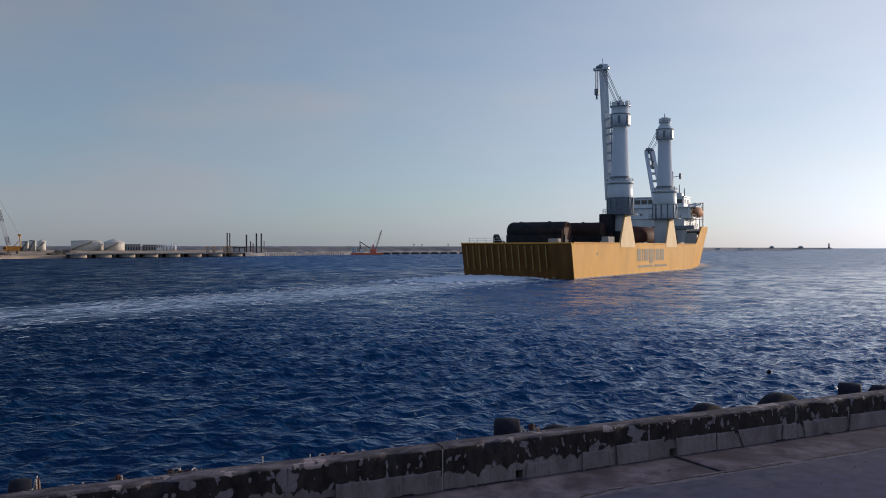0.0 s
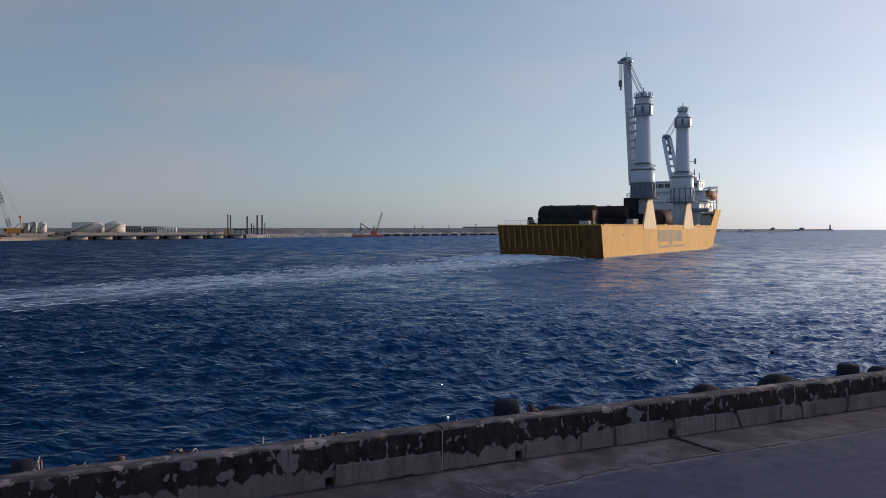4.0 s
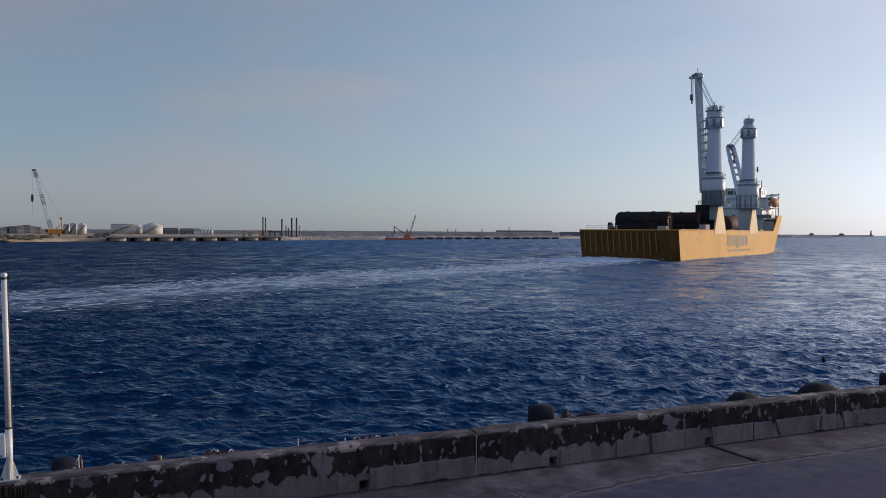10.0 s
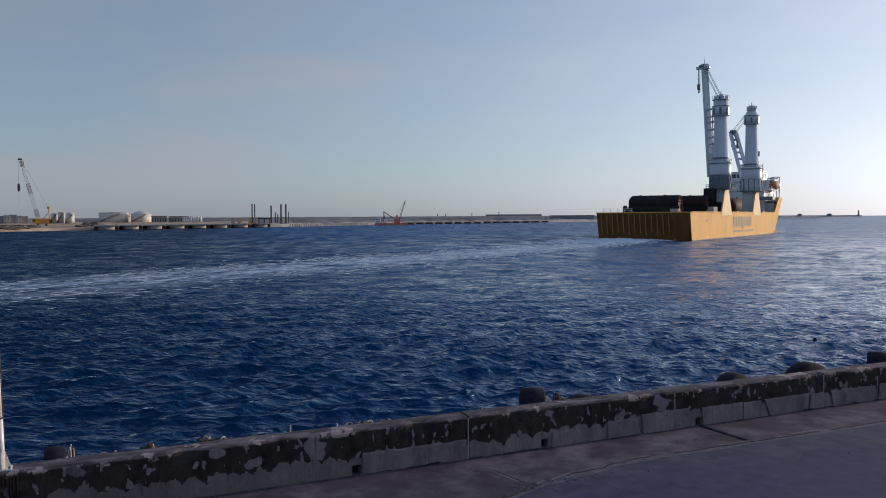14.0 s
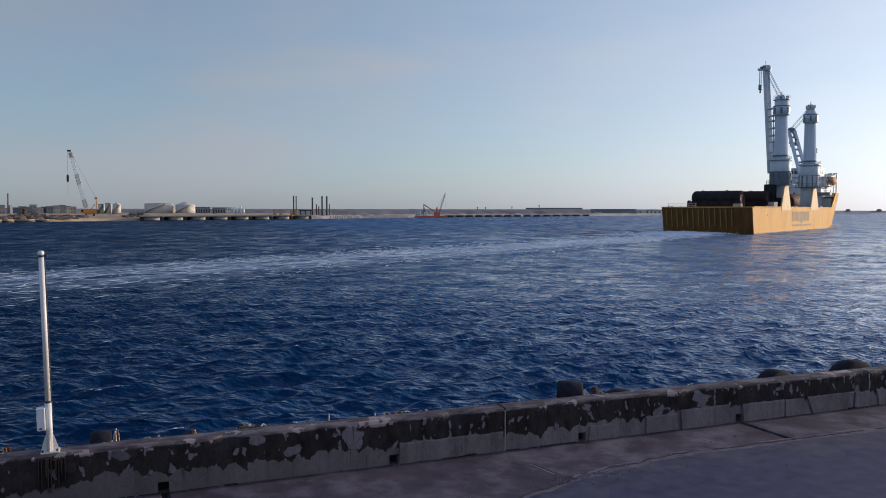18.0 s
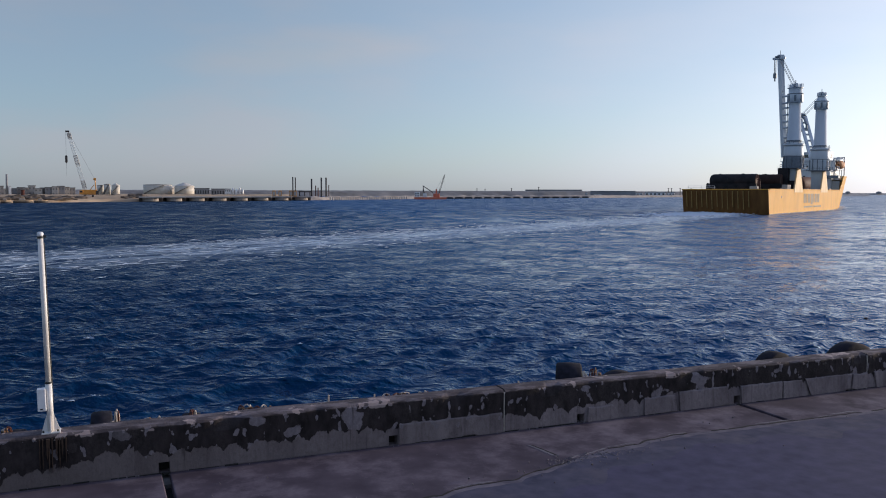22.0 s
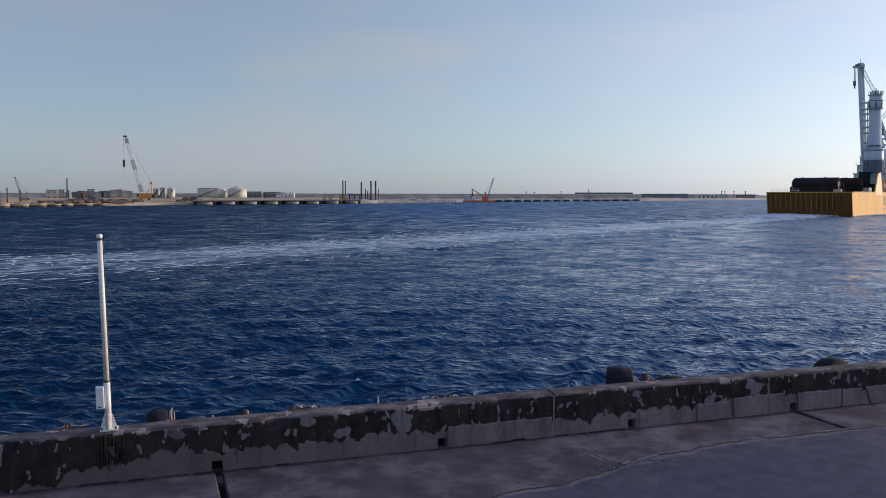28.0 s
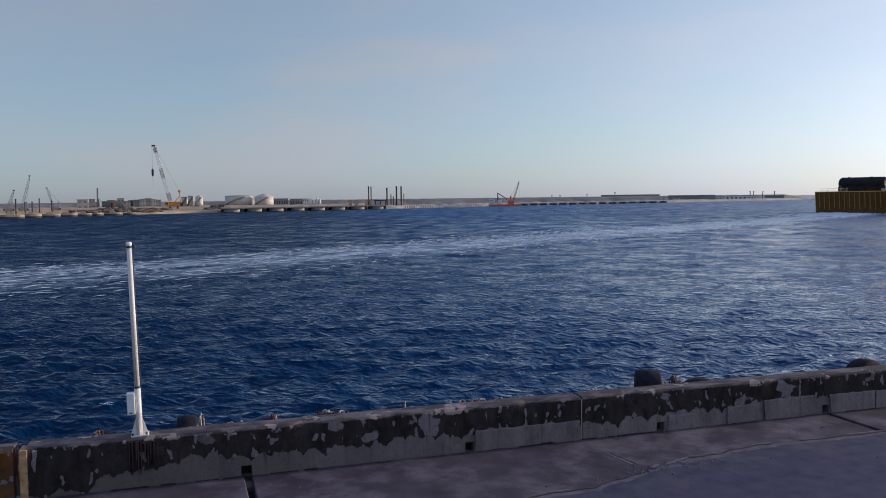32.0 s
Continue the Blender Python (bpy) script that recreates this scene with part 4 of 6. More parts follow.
def build_pole():
    base = QUAY @ pose(-4.965, 0.115, 0.512, 0, -1.3, 0)
    t = thing("signal_pole", "slim white steel pole with a small box, bolted on the parapet", "pole", base)
    bm = bmesh.new()
    rod(bm, (0, 0, 0.01), (0, 0, 0.5), 0.031, n=20)
    rod(bm, (0, 0, 0.5), (0, 0, 1.94), 0.0265, 0.0245, n=20)
    smooth(part("tube", bm, "pole", t))
    bm = bmesh.new()
    box(bm, -0.082, 0.088, -0.075, 0.075, 0, 0.014, 0.003)
    part("base_plate", bm, "pole", t)
    for a in range(4):
        bm = bmesh.new()
        prism(bm, [(0.03, 0.012), (0.078, 0.012), (0.076, 0.035), (0.035, 0.17), (0.03, 0.17)], "y", -0.005, 0.005)
        part("gusset", bm, "pole", t, at=pose(0, 0, 0, 0, 0, 90 * a))
    for sx in (-1, 1):
        for sy in (-1, 1):
            bm = bmesh.new()
            rod(bm, (sx * 0.066, sy * 0.052, 0.012), (sx * 0.066, sy * 0.052, 0.034), 0.011, n=6)
            part("bolt", bm, "black", t)
    bm = bmesh.new()
    box(bm, -0.106, -0.028, -0.05, 0.03, 0.225, 0.45, 0.008)
    b = part("junction_box", bm, "box", t, "white plastic junction box")
    bm = bmesh.new()
    box(bm, -0.085, -0.06, -0.053, -0.049, 0.242, 0.254)
    part("latch", bm, "black", b)
    bm = bmesh.new()
    rod(bm, (0, 0, 0.49), (0, 0, 0.508), 0.034, n=18)
    part("clamp", bm, "black", t)
    bm = bmesh.new()
    lathe(bm, [(0.027, 1.945), (0.029, 1.95), (0.0295, 1.972), (0.024, 1.984), (0.012, 1.988)], 18)
    smooth(part("cap", bm, "box", t))
    bm = bmesh.new()
    lathe(bm, [(0.029, 1.925), (0.031, 1.93), (0.029, 1.944)], 18)
    part("cap_ring", bm, "black", t)
    bm = bmesh.new()
    box(bm, 0.02, 0.05, -0.012, 0.012, 1.93, 1.955)
    part("cap_clip", bm, "black", t)
    bm = bmesh.new()
    rod(bm, (0.031, 0.012, 0.3), (0.028, 0.012, 1.88), 0.007, n=8)
    part("conduit", bm, "black", t)


def tyre(bm, r, w, m):
    """A worn tyre: rounded tread, open middle."""
    n = 30
    prof = [(r * 0.55, -w * 0.38), (r * 0.72, -w * 0.5), (r * 0.955, -w * 0.49), (r * 0.995, -w * 0.42), (r * 1.01, 0), (r * 0.995, w * 0.42), (r * 0.955, w * 0.49), (r * 0.72, w * 0.5), (r * 0.55, w * 0.38), (r * 0.6, 0)]
    rows = []
    for i in range(n):
        a = 2 * math.pi * i / n
        rows.append([bm.verts.new(m @ Vector((q * math.cos(a), h, q * math.sin(a)))) for q, h in prof])
    k = len(prof)
    for i in range(n):
        p, q = rows[i], rows[(i + 1) % n]
        for j in range(k):
            bm.faces.new((p[j], q[j], q[(j + 1) % k], p[(j + 1) % k]))
    bmesh.ops.recalc_face_normals(bm, faces=bm.faces)


def build_fenders():
    # place along the wall, radius, width, height of the middle, turn about the vertical, lashing
    rows = [(-5.32, 0.36, 0.17, 0.07, 84, 1), (-4.50, 0.38, 0.21, 0.16, 88, 1), (-3.58, 0.36, 0.2, 0.07, 82, 1), (-2.98, 0.34, 0.18, 0.09, 76, 1), (1.27, 0.40, 0.33, 0.225, 62, 1),
            (2.05, 0.44, 0.2, 0.02, 8, 0), (4.80, 0.44, 0.24, 0.085, 12, 0), (6.35, 0.62, 0.26, -0.06, 6, 0), (8.05, 0.40, 0.36, 0.2, 36, 0), (8.85, 0.42, 0.26, 0.08, 15, 0)]
    for s, r, w, z, turn, rope in rows:
        t = thing("tyre_fender", "weathered black tyre hung as a fender behind the parapet", "fender", QUAY @ pose(s, 0.62, z, 0, 0, turn), "tyre fenders on the quay wall")
        bm = bmesh.new()
        tyre(bm, r, w, Matrix.Identity(4))
        smooth(part("tyre", bm, "rubber", t))
        if rope:
            for k, (a, b) in enumerate(((0.0, 0.35), (0.25, 0.75))):
                bm = bmesh.new()
                pts = [Vector((-r * 0.62, -w * (0.5 + 0.02 * k), r * 0.86)), Vector((-r * 0.7, -w * 0.53 - a * 0.2, r * 0.7)), Vector((-r * 0.75, -w * 0.56 - b * 0.24, r * 0.35)), Vector((-r * 0.75, -w * 0.56 - b * 0.28, -0.05))]
                for p, q in zip(pts, pts[1:]):
                    rod(bm, p, q, 0.014, n=7)
                part("lashing", bm, "rope", t, "bleached rope lashing")
    # frayed rope ends on the seaward edge: place, width, height, strands
    for s, wide, high, count in ((-5.4, 0.07, 0.07, 10), (-4.36, 0.03, 0.15, 8), (-4.0, 0.10, 0.03, 5), (-3.58, 0.025, 0.09, 5), (-2.98, 0.11, 0.07, 10), (-2.8, 0.04, 0.03, 3), (-1.32, 0.16, 0.035, 9), (-0.95, 0.05, 0.03, 4), (1.46, 0.05, 0.12, 6)):
        rng = random.Random(int(s * 100))
        t = thing("rope_end", "frayed bleached rope end lying on the seaward edge of the parapet", "rope", QUAY @ pose(s, 0.27, 0.495), "frayed rope ends")
        for _ in range(count):
            bm = bmesh.new()
            x, y, a, b = rng.uniform(-wide, wide), rng.uniform(-0.03, 0.03), rng.uniform(0.4, 1.0) * high, rng.uniform(-0.7, 0.7) * max(wide, 0.03)
            pts = [(x, y, 0.0), (x + b * 0.2, y - 0.01, a * 0.7), (x + b * 0.6, y + 0.01, a), (x + b, y + 0.015, a * 0.75), (x + b * 1.2, y + 0.02, a * 0.1)]
            for p, q in zip(pts, pts[1:]):
                rod(bm, p, q, 0.008, n=5)
            part("strand", bm, rng.choice(("rope", "rope", "rust", "rope_brown")), t)
    # bits of frayed rope and spikes left on the seaward edge
    for s, h in ((-2.10, 0.07), (-1.55, 0.03), (0.35, 0.02)):
        bm = bmesh.new()
        rod(bm, (0, 0, -0.3), (0.01, 0, h), 0.014, 0.009, n=7)
        ob = part("iron_spike", bm, "rope", at=QUAY @ pose(s, 0.33, 0.5))
        tagged(ob, "short rusty iron spike at the seaward edge of the parapet", "spike")


build_quay()
build_pole()
build_streaks()
build_fenders()

# ---- ship ----
LENGTH, BEAM, DECK, RAIL = 150.0, 12.8, 6.2, 7.45
ship = thing("cargo_ship", "yellow heavy-lift cargo ship with two pale grey deck cranes under way", "ship")


def sheer(y):
    if y < 97:
        return RAIL
    if y < 104:
        return RAIL + (12.9 - RAIL) * (y - 97) / 7
    return 12.9 + 1.2 * ((y - 104) / 46) ** 1.5


def half_beam(y, z):
    h = max(-1.0, z) / 13
    start, end = 90 + 14 * h, 146 + 4 * h + min(0, z)
    if y <= start:
        return BEAM
    return BEAM * (1 - min(1.0, (y - start) / (end - start)) ** (1.5 + 0.2 * h))


def build_hull():
    ys = [0, 1, 3] + [6 * k for k in range(1, 16)] + [94, 97, 99, 101, 102.5, 104] + [107 + 3 * k for k in range(15)]
    bm = bmesh.new()
    low = bmesh.new()
    for side in (-1, 1):
        rows, feet, inner = [], [], []
        for y in ys:
            top = sheer(y)
            row, in_row = [], []
            for f in (0, 0.12, 0.35, 0.6, 0.8, 1.0):
                z = 0.25 + (top - 0.25) * f
                rake = 1.6 * (1 - z / RAIL) if y < 4 else 0.0
                row.append(bm.verts.new((side * half_beam(y, z), y + max(0, rake) * (1 - y / 4), z)))
            rows.append(row)
            feet.append([low.verts.new((side * half_beam(y, z), y + (1.6 - 0.9 * min(0, z)) * (1 - y / 4) if y < 4 else y, z)) for z in (-3, 0.25)])
            for z in (top, min(top - 0.05, DECK if y < 97 else 11.5)):
                in_row.append(bm.verts.new((side * max(0.02, half_beam(y, top) - 0.35), y + 0.3, z)))
            inner.append(in_row)
        for g, m in ((rows, bm), (feet, low), (inner, bm)):
            for p, q in zip(g, g[1:]):
                for k in range(len(p) - 1):
                    m.faces.new((p[k], q[k], q[k + 1], p[k + 1]))
        for p, q, a, b in zip(rows, rows[1:], inner, inner[1:]):
            bm.faces.new((p[-1], q[-1], b[0], a[0]))
    bmesh.ops.remove_doubles(bm, verts=bm.verts, dist=0.001)
    bmesh.ops.recalc_face_normals(bm, faces=bm.faces)
    bmesh.ops.recalc_face_normals(low, faces=low.faces)
    hull = part("hull", bm, "hull", ship, "bright yellow hull side")
    part("underwater_hull", low, "boot", ship, "red-brown boot-topping at the waterline")
    # rail cap
    for y0, y1 in ((1.0, 28.5), (40, 66), (77, 96.5)):
        bm = bmesh.new()
        box(bm, 12.78, 12.98, y0, y1, RAIL - 0.05, RAIL + 0.22, 0.04)
        part("rail_cap", bm, "hull", hull)
    for y, z in ((14.5, 5.2),):
        bm = bmesh.new()
        rod(bm, (12.7, y, z), (12.86, y, z), 0.34, n=14)
        part("fairlead", bm, "crane_dark", hull)
    # lettering on the side: plain bars for the owner's name
    widths = [2.8, 1.1, 3.2, 2.8, 1.1, 2.8, 3.2]
    y = 41.6
    for k, w in enumerate(widths):
        bm = bmesh.new()
        box(bm, 12.80, 12.84, y, y + w, 2.6 if k == 3 else 3.2, 6.2)
        part("lettering_bar", bm, "sign_blue", hull, "faded blue-grey lettering block")
        y += w + 0.85
    for a, b in ((42.2, 54.0), (55.5, 66.5)):
        bm = bmesh.new()
        box(bm, 12.80, 12.84, a, b, 1.6, 2.15)
        part("lettering_bar", bm, "sign_blue", hull, "faded blue-grey underline")
    # transom with upright ribs: darker hull yellows stand in for the stern's shade
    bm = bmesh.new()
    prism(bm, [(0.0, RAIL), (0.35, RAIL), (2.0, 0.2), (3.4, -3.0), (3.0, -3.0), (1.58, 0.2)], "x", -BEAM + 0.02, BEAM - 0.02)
    transom = part("transom", bm, "transom", ship, "dirty yellow ribbed stern plate toned as in shade")
    for k in range(13):
        x = -11.4 + 1.55 * k
        bm = bmesh.new()
        prism(bm, [(0.0, RAIL - 0.45), (-0.32, RAIL - 0.45), (-0.32 + 1.3 * 0.72, 2.2 - (k % 3) * 0.35), (0.96, 2.2 - (k % 3) * 0.35)], "x", x - 0.1, x + 0.1)
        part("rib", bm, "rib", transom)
    bm = bmesh.new()
    box(bm, -BEAM - 0.05, BEAM + 0.05, -0.18, 0.4, RAIL - 0.12, RAIL + 0.14, 0.05)
    part("stern_rail_cap", bm, "hull", transom)
    bm = bmesh.new()
    box(bm, -BEAM + 0.3, BEAM - 0.3, 0.36, 97.5, DECK - 0.4, DECK)
    part("main_deck", bm, "deck", ship, "brown-green steel main deck")
    bm = bmesh.new()
    outline = [(-half_beam(y, 9.5) + 0.36, y) for y in range(102, 142, 4)] + [(half_beam(y, 9.5) - 0.36, y) for y in range(138, 101, -4)]
    prism(bm, outline, "z", 11.0, 11.5)
    part("forecastle_deck", bm, "deck", ship)
    bm = bmesh.new()
    box(bm, -BEAM + 1.2, BEAM - 1.2, 102.0, 102.3, DECK, 11.0)
    part("forecastle_bulkhead", bm, "house", ship, "white bulkhead")
    # stern rails
    rail = bmesh.new()
    for x in (-11, -9, -7, -5, -3):
        rod(rail, (x, 0.5, RAIL), (x, 0.5, RAIL + 1.1), 0.04, n=6)
    for z in (0.55, 1.1):
        rod(rail, (-11.2, 0.5, RAIL + z), (-2.8, 0.5, RAIL + z), 0.03, n=6)
    part("stern_railing", rail, "white", ship)
    # light deck fittings along the rail
    for x, y, a in ((9.8, 24, 1.6), (10.6, 50, 1.2), (10.6, 84, 1.4), (9.5, 88, 1.8), (10.8, 60, 1.0)):
        bm = bmesh.new()
        box(bm, x, x + 1.3, y, y + a * 2, DECK, DECK + 1.2 + a * 0.4, 0.08)
        part("deck_locker", bm, "mortar", ship, "pale deck locker")
    return hull


build_hull()


def railing(bm, r, z, n=14, high=1.1, x=0, y=0):
    """A round gallery rail: posts and two rings."""
    ring = [(x + r * math.cos(2 * math.pi * i / n), y + r * math.sin(2 * math.pi * i / n)) for i in range(n)]
    for i, p in enumerate(ring):
        q = ring[(i + 1) % n]
        rod(bm, (*p, z), (*p, z + high), 0.05, n=5)
        for h in (0.5, 1.0):
            rod(bm, (*p, z + high * h), (*q, z + high * h), 0.04, n=5)


def build_crane(x, y, top, drum_r, pivot, tip, tag):
    """A mast crane: pedestal, slewing machinery, tapering mast with its head, jib and ropes."""
    bm = bmesh.new()
    lathe(bm, [(1.48, DECK), (1.46, 9.0), (1.45, 14.4)], 32, x, y)
    smooth(part("crane_pedestal", bm, "crane", ship, "pale grey crane pedestal"))
    bm = bmesh.new()
    lathe(bm, [(drum_r + 0.2, 21.6), (drum_r + 0.2, 22.2), (2.15, 22.25), (1.72, top - 6.4)], 32, x, y)
    mast = smooth(part("crane_mast", bm, "crane", ship, tag))
    bm = bmesh.new()
    lathe(bm, [(2.5, 14.2), (drum_r - 0.1, 14.6), (drum_r, 17.6), (drum_r - 0.1, 18.3)], 32, x, y)
    part("slewing_ring", bm, "crane_dark" if y < 50 else "crane", mast, "dark slewing machinery ring" if y < 50 else "")
    bm = bmesh.new()
    lathe(bm, [(drum_r, 18.25), (drum_r + 0.05, 18.5), (drum_r - 0.05, 21.3), (drum_r - 0.5, 21.7)], 32, x, y)
    smooth(part("machinery_house", bm, "crane", mast))
    for k in range(12):
        a = 2 * math.pi * k / 12
        bm = bmesh.new()
        box(bm, -0.12, 0.12, -0.12, 0.12, 14.3, 18.3, m=pose(x + (drum_r + 0.15) * math.cos(a), y + (drum_r + 0.15) * math.sin(a), 0, 0, 0, math.degrees(a)))
        part("stanchion", bm, "crane_dark", mast)
    bm = bmesh.new()
    lathe(bm, [(drum_r + 1.2, 14.3), (drum_r + 1.2, 14.5)], 28, x, y)
    part("gallery", bm, "crane_dark", mast)
    for r, z in ((drum_r + 1.1, 14.5), (drum_r + 0.1, 21.7)):
        bm = bmesh.new()
        railing(bm, r, z, x=x, y=y)
        part("gallery_rail", bm, "crane_dark", mast)
    # head
    h = top - 7.2
    bm = bmesh.new()
    slim = y > 50
    roof, deck_r = (1.25, 1.65) if slim else (2.05, 2.45)
    lathe(bm, [(1.75, h), (2.3, h + 0.15), (2.35, h + 2.8), (2.05, h + 3.0), (roof, h + 4.6), (roof * 0.73, h + 5.0)], 28, x, y)
    smooth(part("mast_head", bm, "crane", mast))
    for sx in (-1, 1):
        bm = bmesh.new()
        box(bm, x + sx * 1.85 - 0.35, x + sx * 1.85 + 0.45, y - 0.9, y + 0.9, h + 0.3, h + 2.7, 0.1)
        part("head_sheave_box", bm, "crane", mast)
    bm = bmesh.new()
    lathe(bm, [(2.42, h + 2.75), (2.46, h + 2.85), (2.42, h + 3.0)], 28, x, y)
    part("head_band", bm, "crane_dark", mast)
    for k in range(7):
        a = 2 * math.pi * (k + 0.5) / 7
        bm = bmesh.new()
        box(bm, -0.1, 0.14, -0.32, 0.32, h + 0.5, h + 2.4, 0.05, m=pose(x + 2.3 * math.cos(a), y + 2.3 * math.sin(a), 0, 0, 0, math.degrees(a)))
        part("head_hatch", bm, "crane_dark", mast)
    bm = bmesh.new()
    lathe(bm, [(0.9, h + 4.9), (0.85, h + 5.9), (0.3, h + 6.2)], 16, x, y)
    rod(bm, (x, y, h + 6.1), (x, y, h + 7.3), 0.12, n=8)
    part("beacon", bm, "crane_dark", mast)
    bm = bmesh.new()
    lathe(bm, [(deck_r, h + 4.75), (deck_r, h + 4.9)], 24, x, y)
    part("head_platform", bm, "crane", mast)
    bm = bmesh.new()
    railing(bm, deck_r - 0.1, h + 4.9, x=x, y=y, n=12)
    part("head_rail", bm, "white", mast)
    for a, w, z in ((20, 0.8, 1.1), (140, 0.6, 1.5), (230, 0.9, 0.9), (300, 0.5, 1.3)):
        bm = bmesh.new()
        box(bm, roof * 0.55, roof * 0.55 + w, -w / 2, w / 2, h + 4.9, h + 4.9 + z, 0.06, m=pose(x, y, 0, 0, 0, a))
        part("head_winch", bm, "crane", mast)
    bm = bmesh.new()
    lathe(bm, [(2.05, 22.9), (2.35, 22.95), (2.35, 23.35), (2.02, 23.4)], 28, x, y)
    part("mast_collar", bm, "crane_dark", mast)
    # jib of two box legs with ladder-like braces
    p, t = Vector(pivot), Vector(tip)
    away = (t - p).normalized()
    flat = Vector((p.x - x, p.y - y, 0)).normalized() if (t - p).to_2d().length < 12 else Vector((t.x - p.x, t.y - p.y, 0)).normalized()
    cross = Vector((-flat.y, flat.x, 0))
    upright = tip[2] > 45
    wide, thick = (0.66, 0.42) if upright else (1.05, 0.5)
    legs = []
    for s in (-1, 1):
        a, b = p + cross * s * wide, t + cross * s * wide
        legs.append((a, b))
    turn = away.to_track_quat("Z", "Y").to_matrix().to_4x4()
    jib = None
    for a, b in legs:
        bm = bmesh.new()
        q = Matrix.Translation((a + b) / 2) @ (b - a).to_track_quat("Z", "Y").to_matrix().to_4x4()
        box(bm, -thick, thick, -thick, thick, -(b - a).length / 2, (b - a).length / 2, 0.08, m=q)
        o = part("jib_leg", bm, "crane", ship, "pale grey jib box girder")
        jib = jib or o
    bays = 10 if upright else 7
    for k in range(1, bays):
        f = k / bays
        bm = bmesh.new()
        rod(bm, legs[0][0].lerp(legs[0][1], f), legs[1][0].lerp(legs[1][1], f), 0.26 if upright else 0.38, n=8)
        part("jib_brace", bm, "crane", jib)
    if upright:
        # web plates close the upright jib, but for a few slots
        for f0, f1 in ((0.02, 0.16), (0.18, 0.42), (0.44, 0.66), (0.68, 0.99)):
            bm = bmesh.new()
            (a0, b0), (a1, b1) = legs[1], legs[0]
            q = [a0.lerp(b0, f0), a0.lerp(b0, f1), a1.lerp(b1, f1), a1.lerp(b1, f0)]
            near, far = [bm.verts.new(v + flat * 0.3) for v in q], [bm.verts.new(v - flat * 0.3) for v in q]
            bm.faces.new(near)
            bm.faces.new(far[::-1])
            for i in range(4):
                bm.faces.new((near[i], far[i], far[(i + 1) % 4], near[(i + 1) % 4]))
            bmesh.ops.recalc_face_normals(bm, faces=bm.faces)
            part("jib_web", bm, "crane", jib)
        # stays and rope guides between mast and jib
        for f in (0.07, 0.13, 0.2, 0.3, 0.36, 0.43, 0.5, 0.55, 0.62):
            c = p.lerp(t, f)
            w = Vector((x - c.x, y - c.y, 0))
            w = c + w * max(0.2, 1 - 1.7 / w.length)
            bm = bmesh.new()
            rod(bm, c, w, 0.32, n=8)
            part("jib_stay", bm, "crane", mast)
        bm = bmesh.new()
        for k in (-0.35, 0.35):
            rod(bm, p.lerp(Vector((x, y, p.z)), 0.38) + cross * k, t.lerp(Vector((x, y, t.z)), 0.5) * 0.62 + p.lerp(Vector((x, y, p.z)), 0.38) * 0.38 + cross * k, 0.13, n=6)
        part("rope_guide", bm, "crane_dark", mast)
    bm = bmesh.new()
    box(bm, -1.1, 1.1, -0.75, 0.75, 0.1, 1.7, 0.25, m=Matrix.Translation(t) @ turn)
    head = part("jib_head", bm, "crane" if upright else "crane_dark", ship, "pale grey jib head with dark sheaves" if upright else "dark jib head with its sheaves")
    if not upright:
        # bent strut from the head back down to the girder
        home = Vector((x - t.x, y - t.y, 0)).normalized()
        knee, foot = t + home * 2.6 + Vector((0, 0, -0.6)), p.lerp(t, 0.78) + home * 3.0
        for a, b in ((t + away * 0.6, knee), (knee, foot), (foot, p.lerp(t, 0.66))):
            bm = bmesh.new()
            rod(bm, a, b, 0.42, n=8)
            part("jib_strut", bm, "crane_dark", head)
    if upright:
        bm = bmesh.new()
        box(bm, t.x - 2.5, t.x + 1.5, t.y - 0.6, t.y + 0.6, t.z + 0.2, t.z + 0.9, 0.15)
        part("head_arm", bm, "crane", head)
    for s in (-1, 1):
        bm = bmesh.new()
        rod(bm, t + cross * s * 0.95 - flat * 0.6 + away, t + cross * s * 0.95 + flat * 1.1 + away, 0.45, n=16)
        part("sheave", bm, "crane_dark", head)
    bm = bmesh.new()
    rod(bm, t + away * 1.5, t + away * 3.2, 0.08, n=6)
    part("aerial", bm, "crane_dark", head)
    # luffing ropes from mast head to jib head, hoist ropes and hook block
    for s in (-1, -0.5, 0.5, 1):
        bm = bmesh.new()
        rod(bm, Vector((x, y, h + 4.9)) + cross * s * 0.9, t + cross * s * 0.9 + away * 0.8, 0.07, n=5)
        part("luffing_rope", bm, "cable", jib)
    drop = 4.6 if upright else 3.0
    hp = t + (Vector((-1.75, 0.2, 0.4)) if upright else flat * 1.6)
    for s in (-0.3, 0.3):
        bm = bmesh.new()
        rod(bm, hp + cross * s, hp + cross * s + Vector((0, 0, -drop)), 0.13 if upright else 0.08, n=5)
        part("hoist_rope", bm, "cable", jib)
    bm = bmesh.new()
    box(bm, hp.x - 0.5, hp.x + 0.5, hp.y - 0.5, hp.y + 0.5, hp.z - drop - 1.6, hp.z - drop, 0.15)
    rod(bm, (hp.x, hp.y, hp.z - drop - 2.6), (hp.x, hp.y, hp.z - drop - 1.5), 0.25, n=8)
    part("hook_block", bm, "crane_dark", jib, "dark hook block")
    # yellow support buttress on the hull side, paled for sun and haze on it
    bm = bmesh.new()
    prism(bm, [(y - 5.1, DECK + 0.4), (y + 5.4, DECK + 0.4), (y + 5.4, RAIL), (y + 1.5, 14.9), (y - 1.5, 14.9), (y - 5.1, RAIL)], "x", 12.5, 12.9)
    part("crane_buttress", bm, "buttress", ship, "tapering yellow buttress under the crane, paled as sunlit")
    bm = bmesh.new()
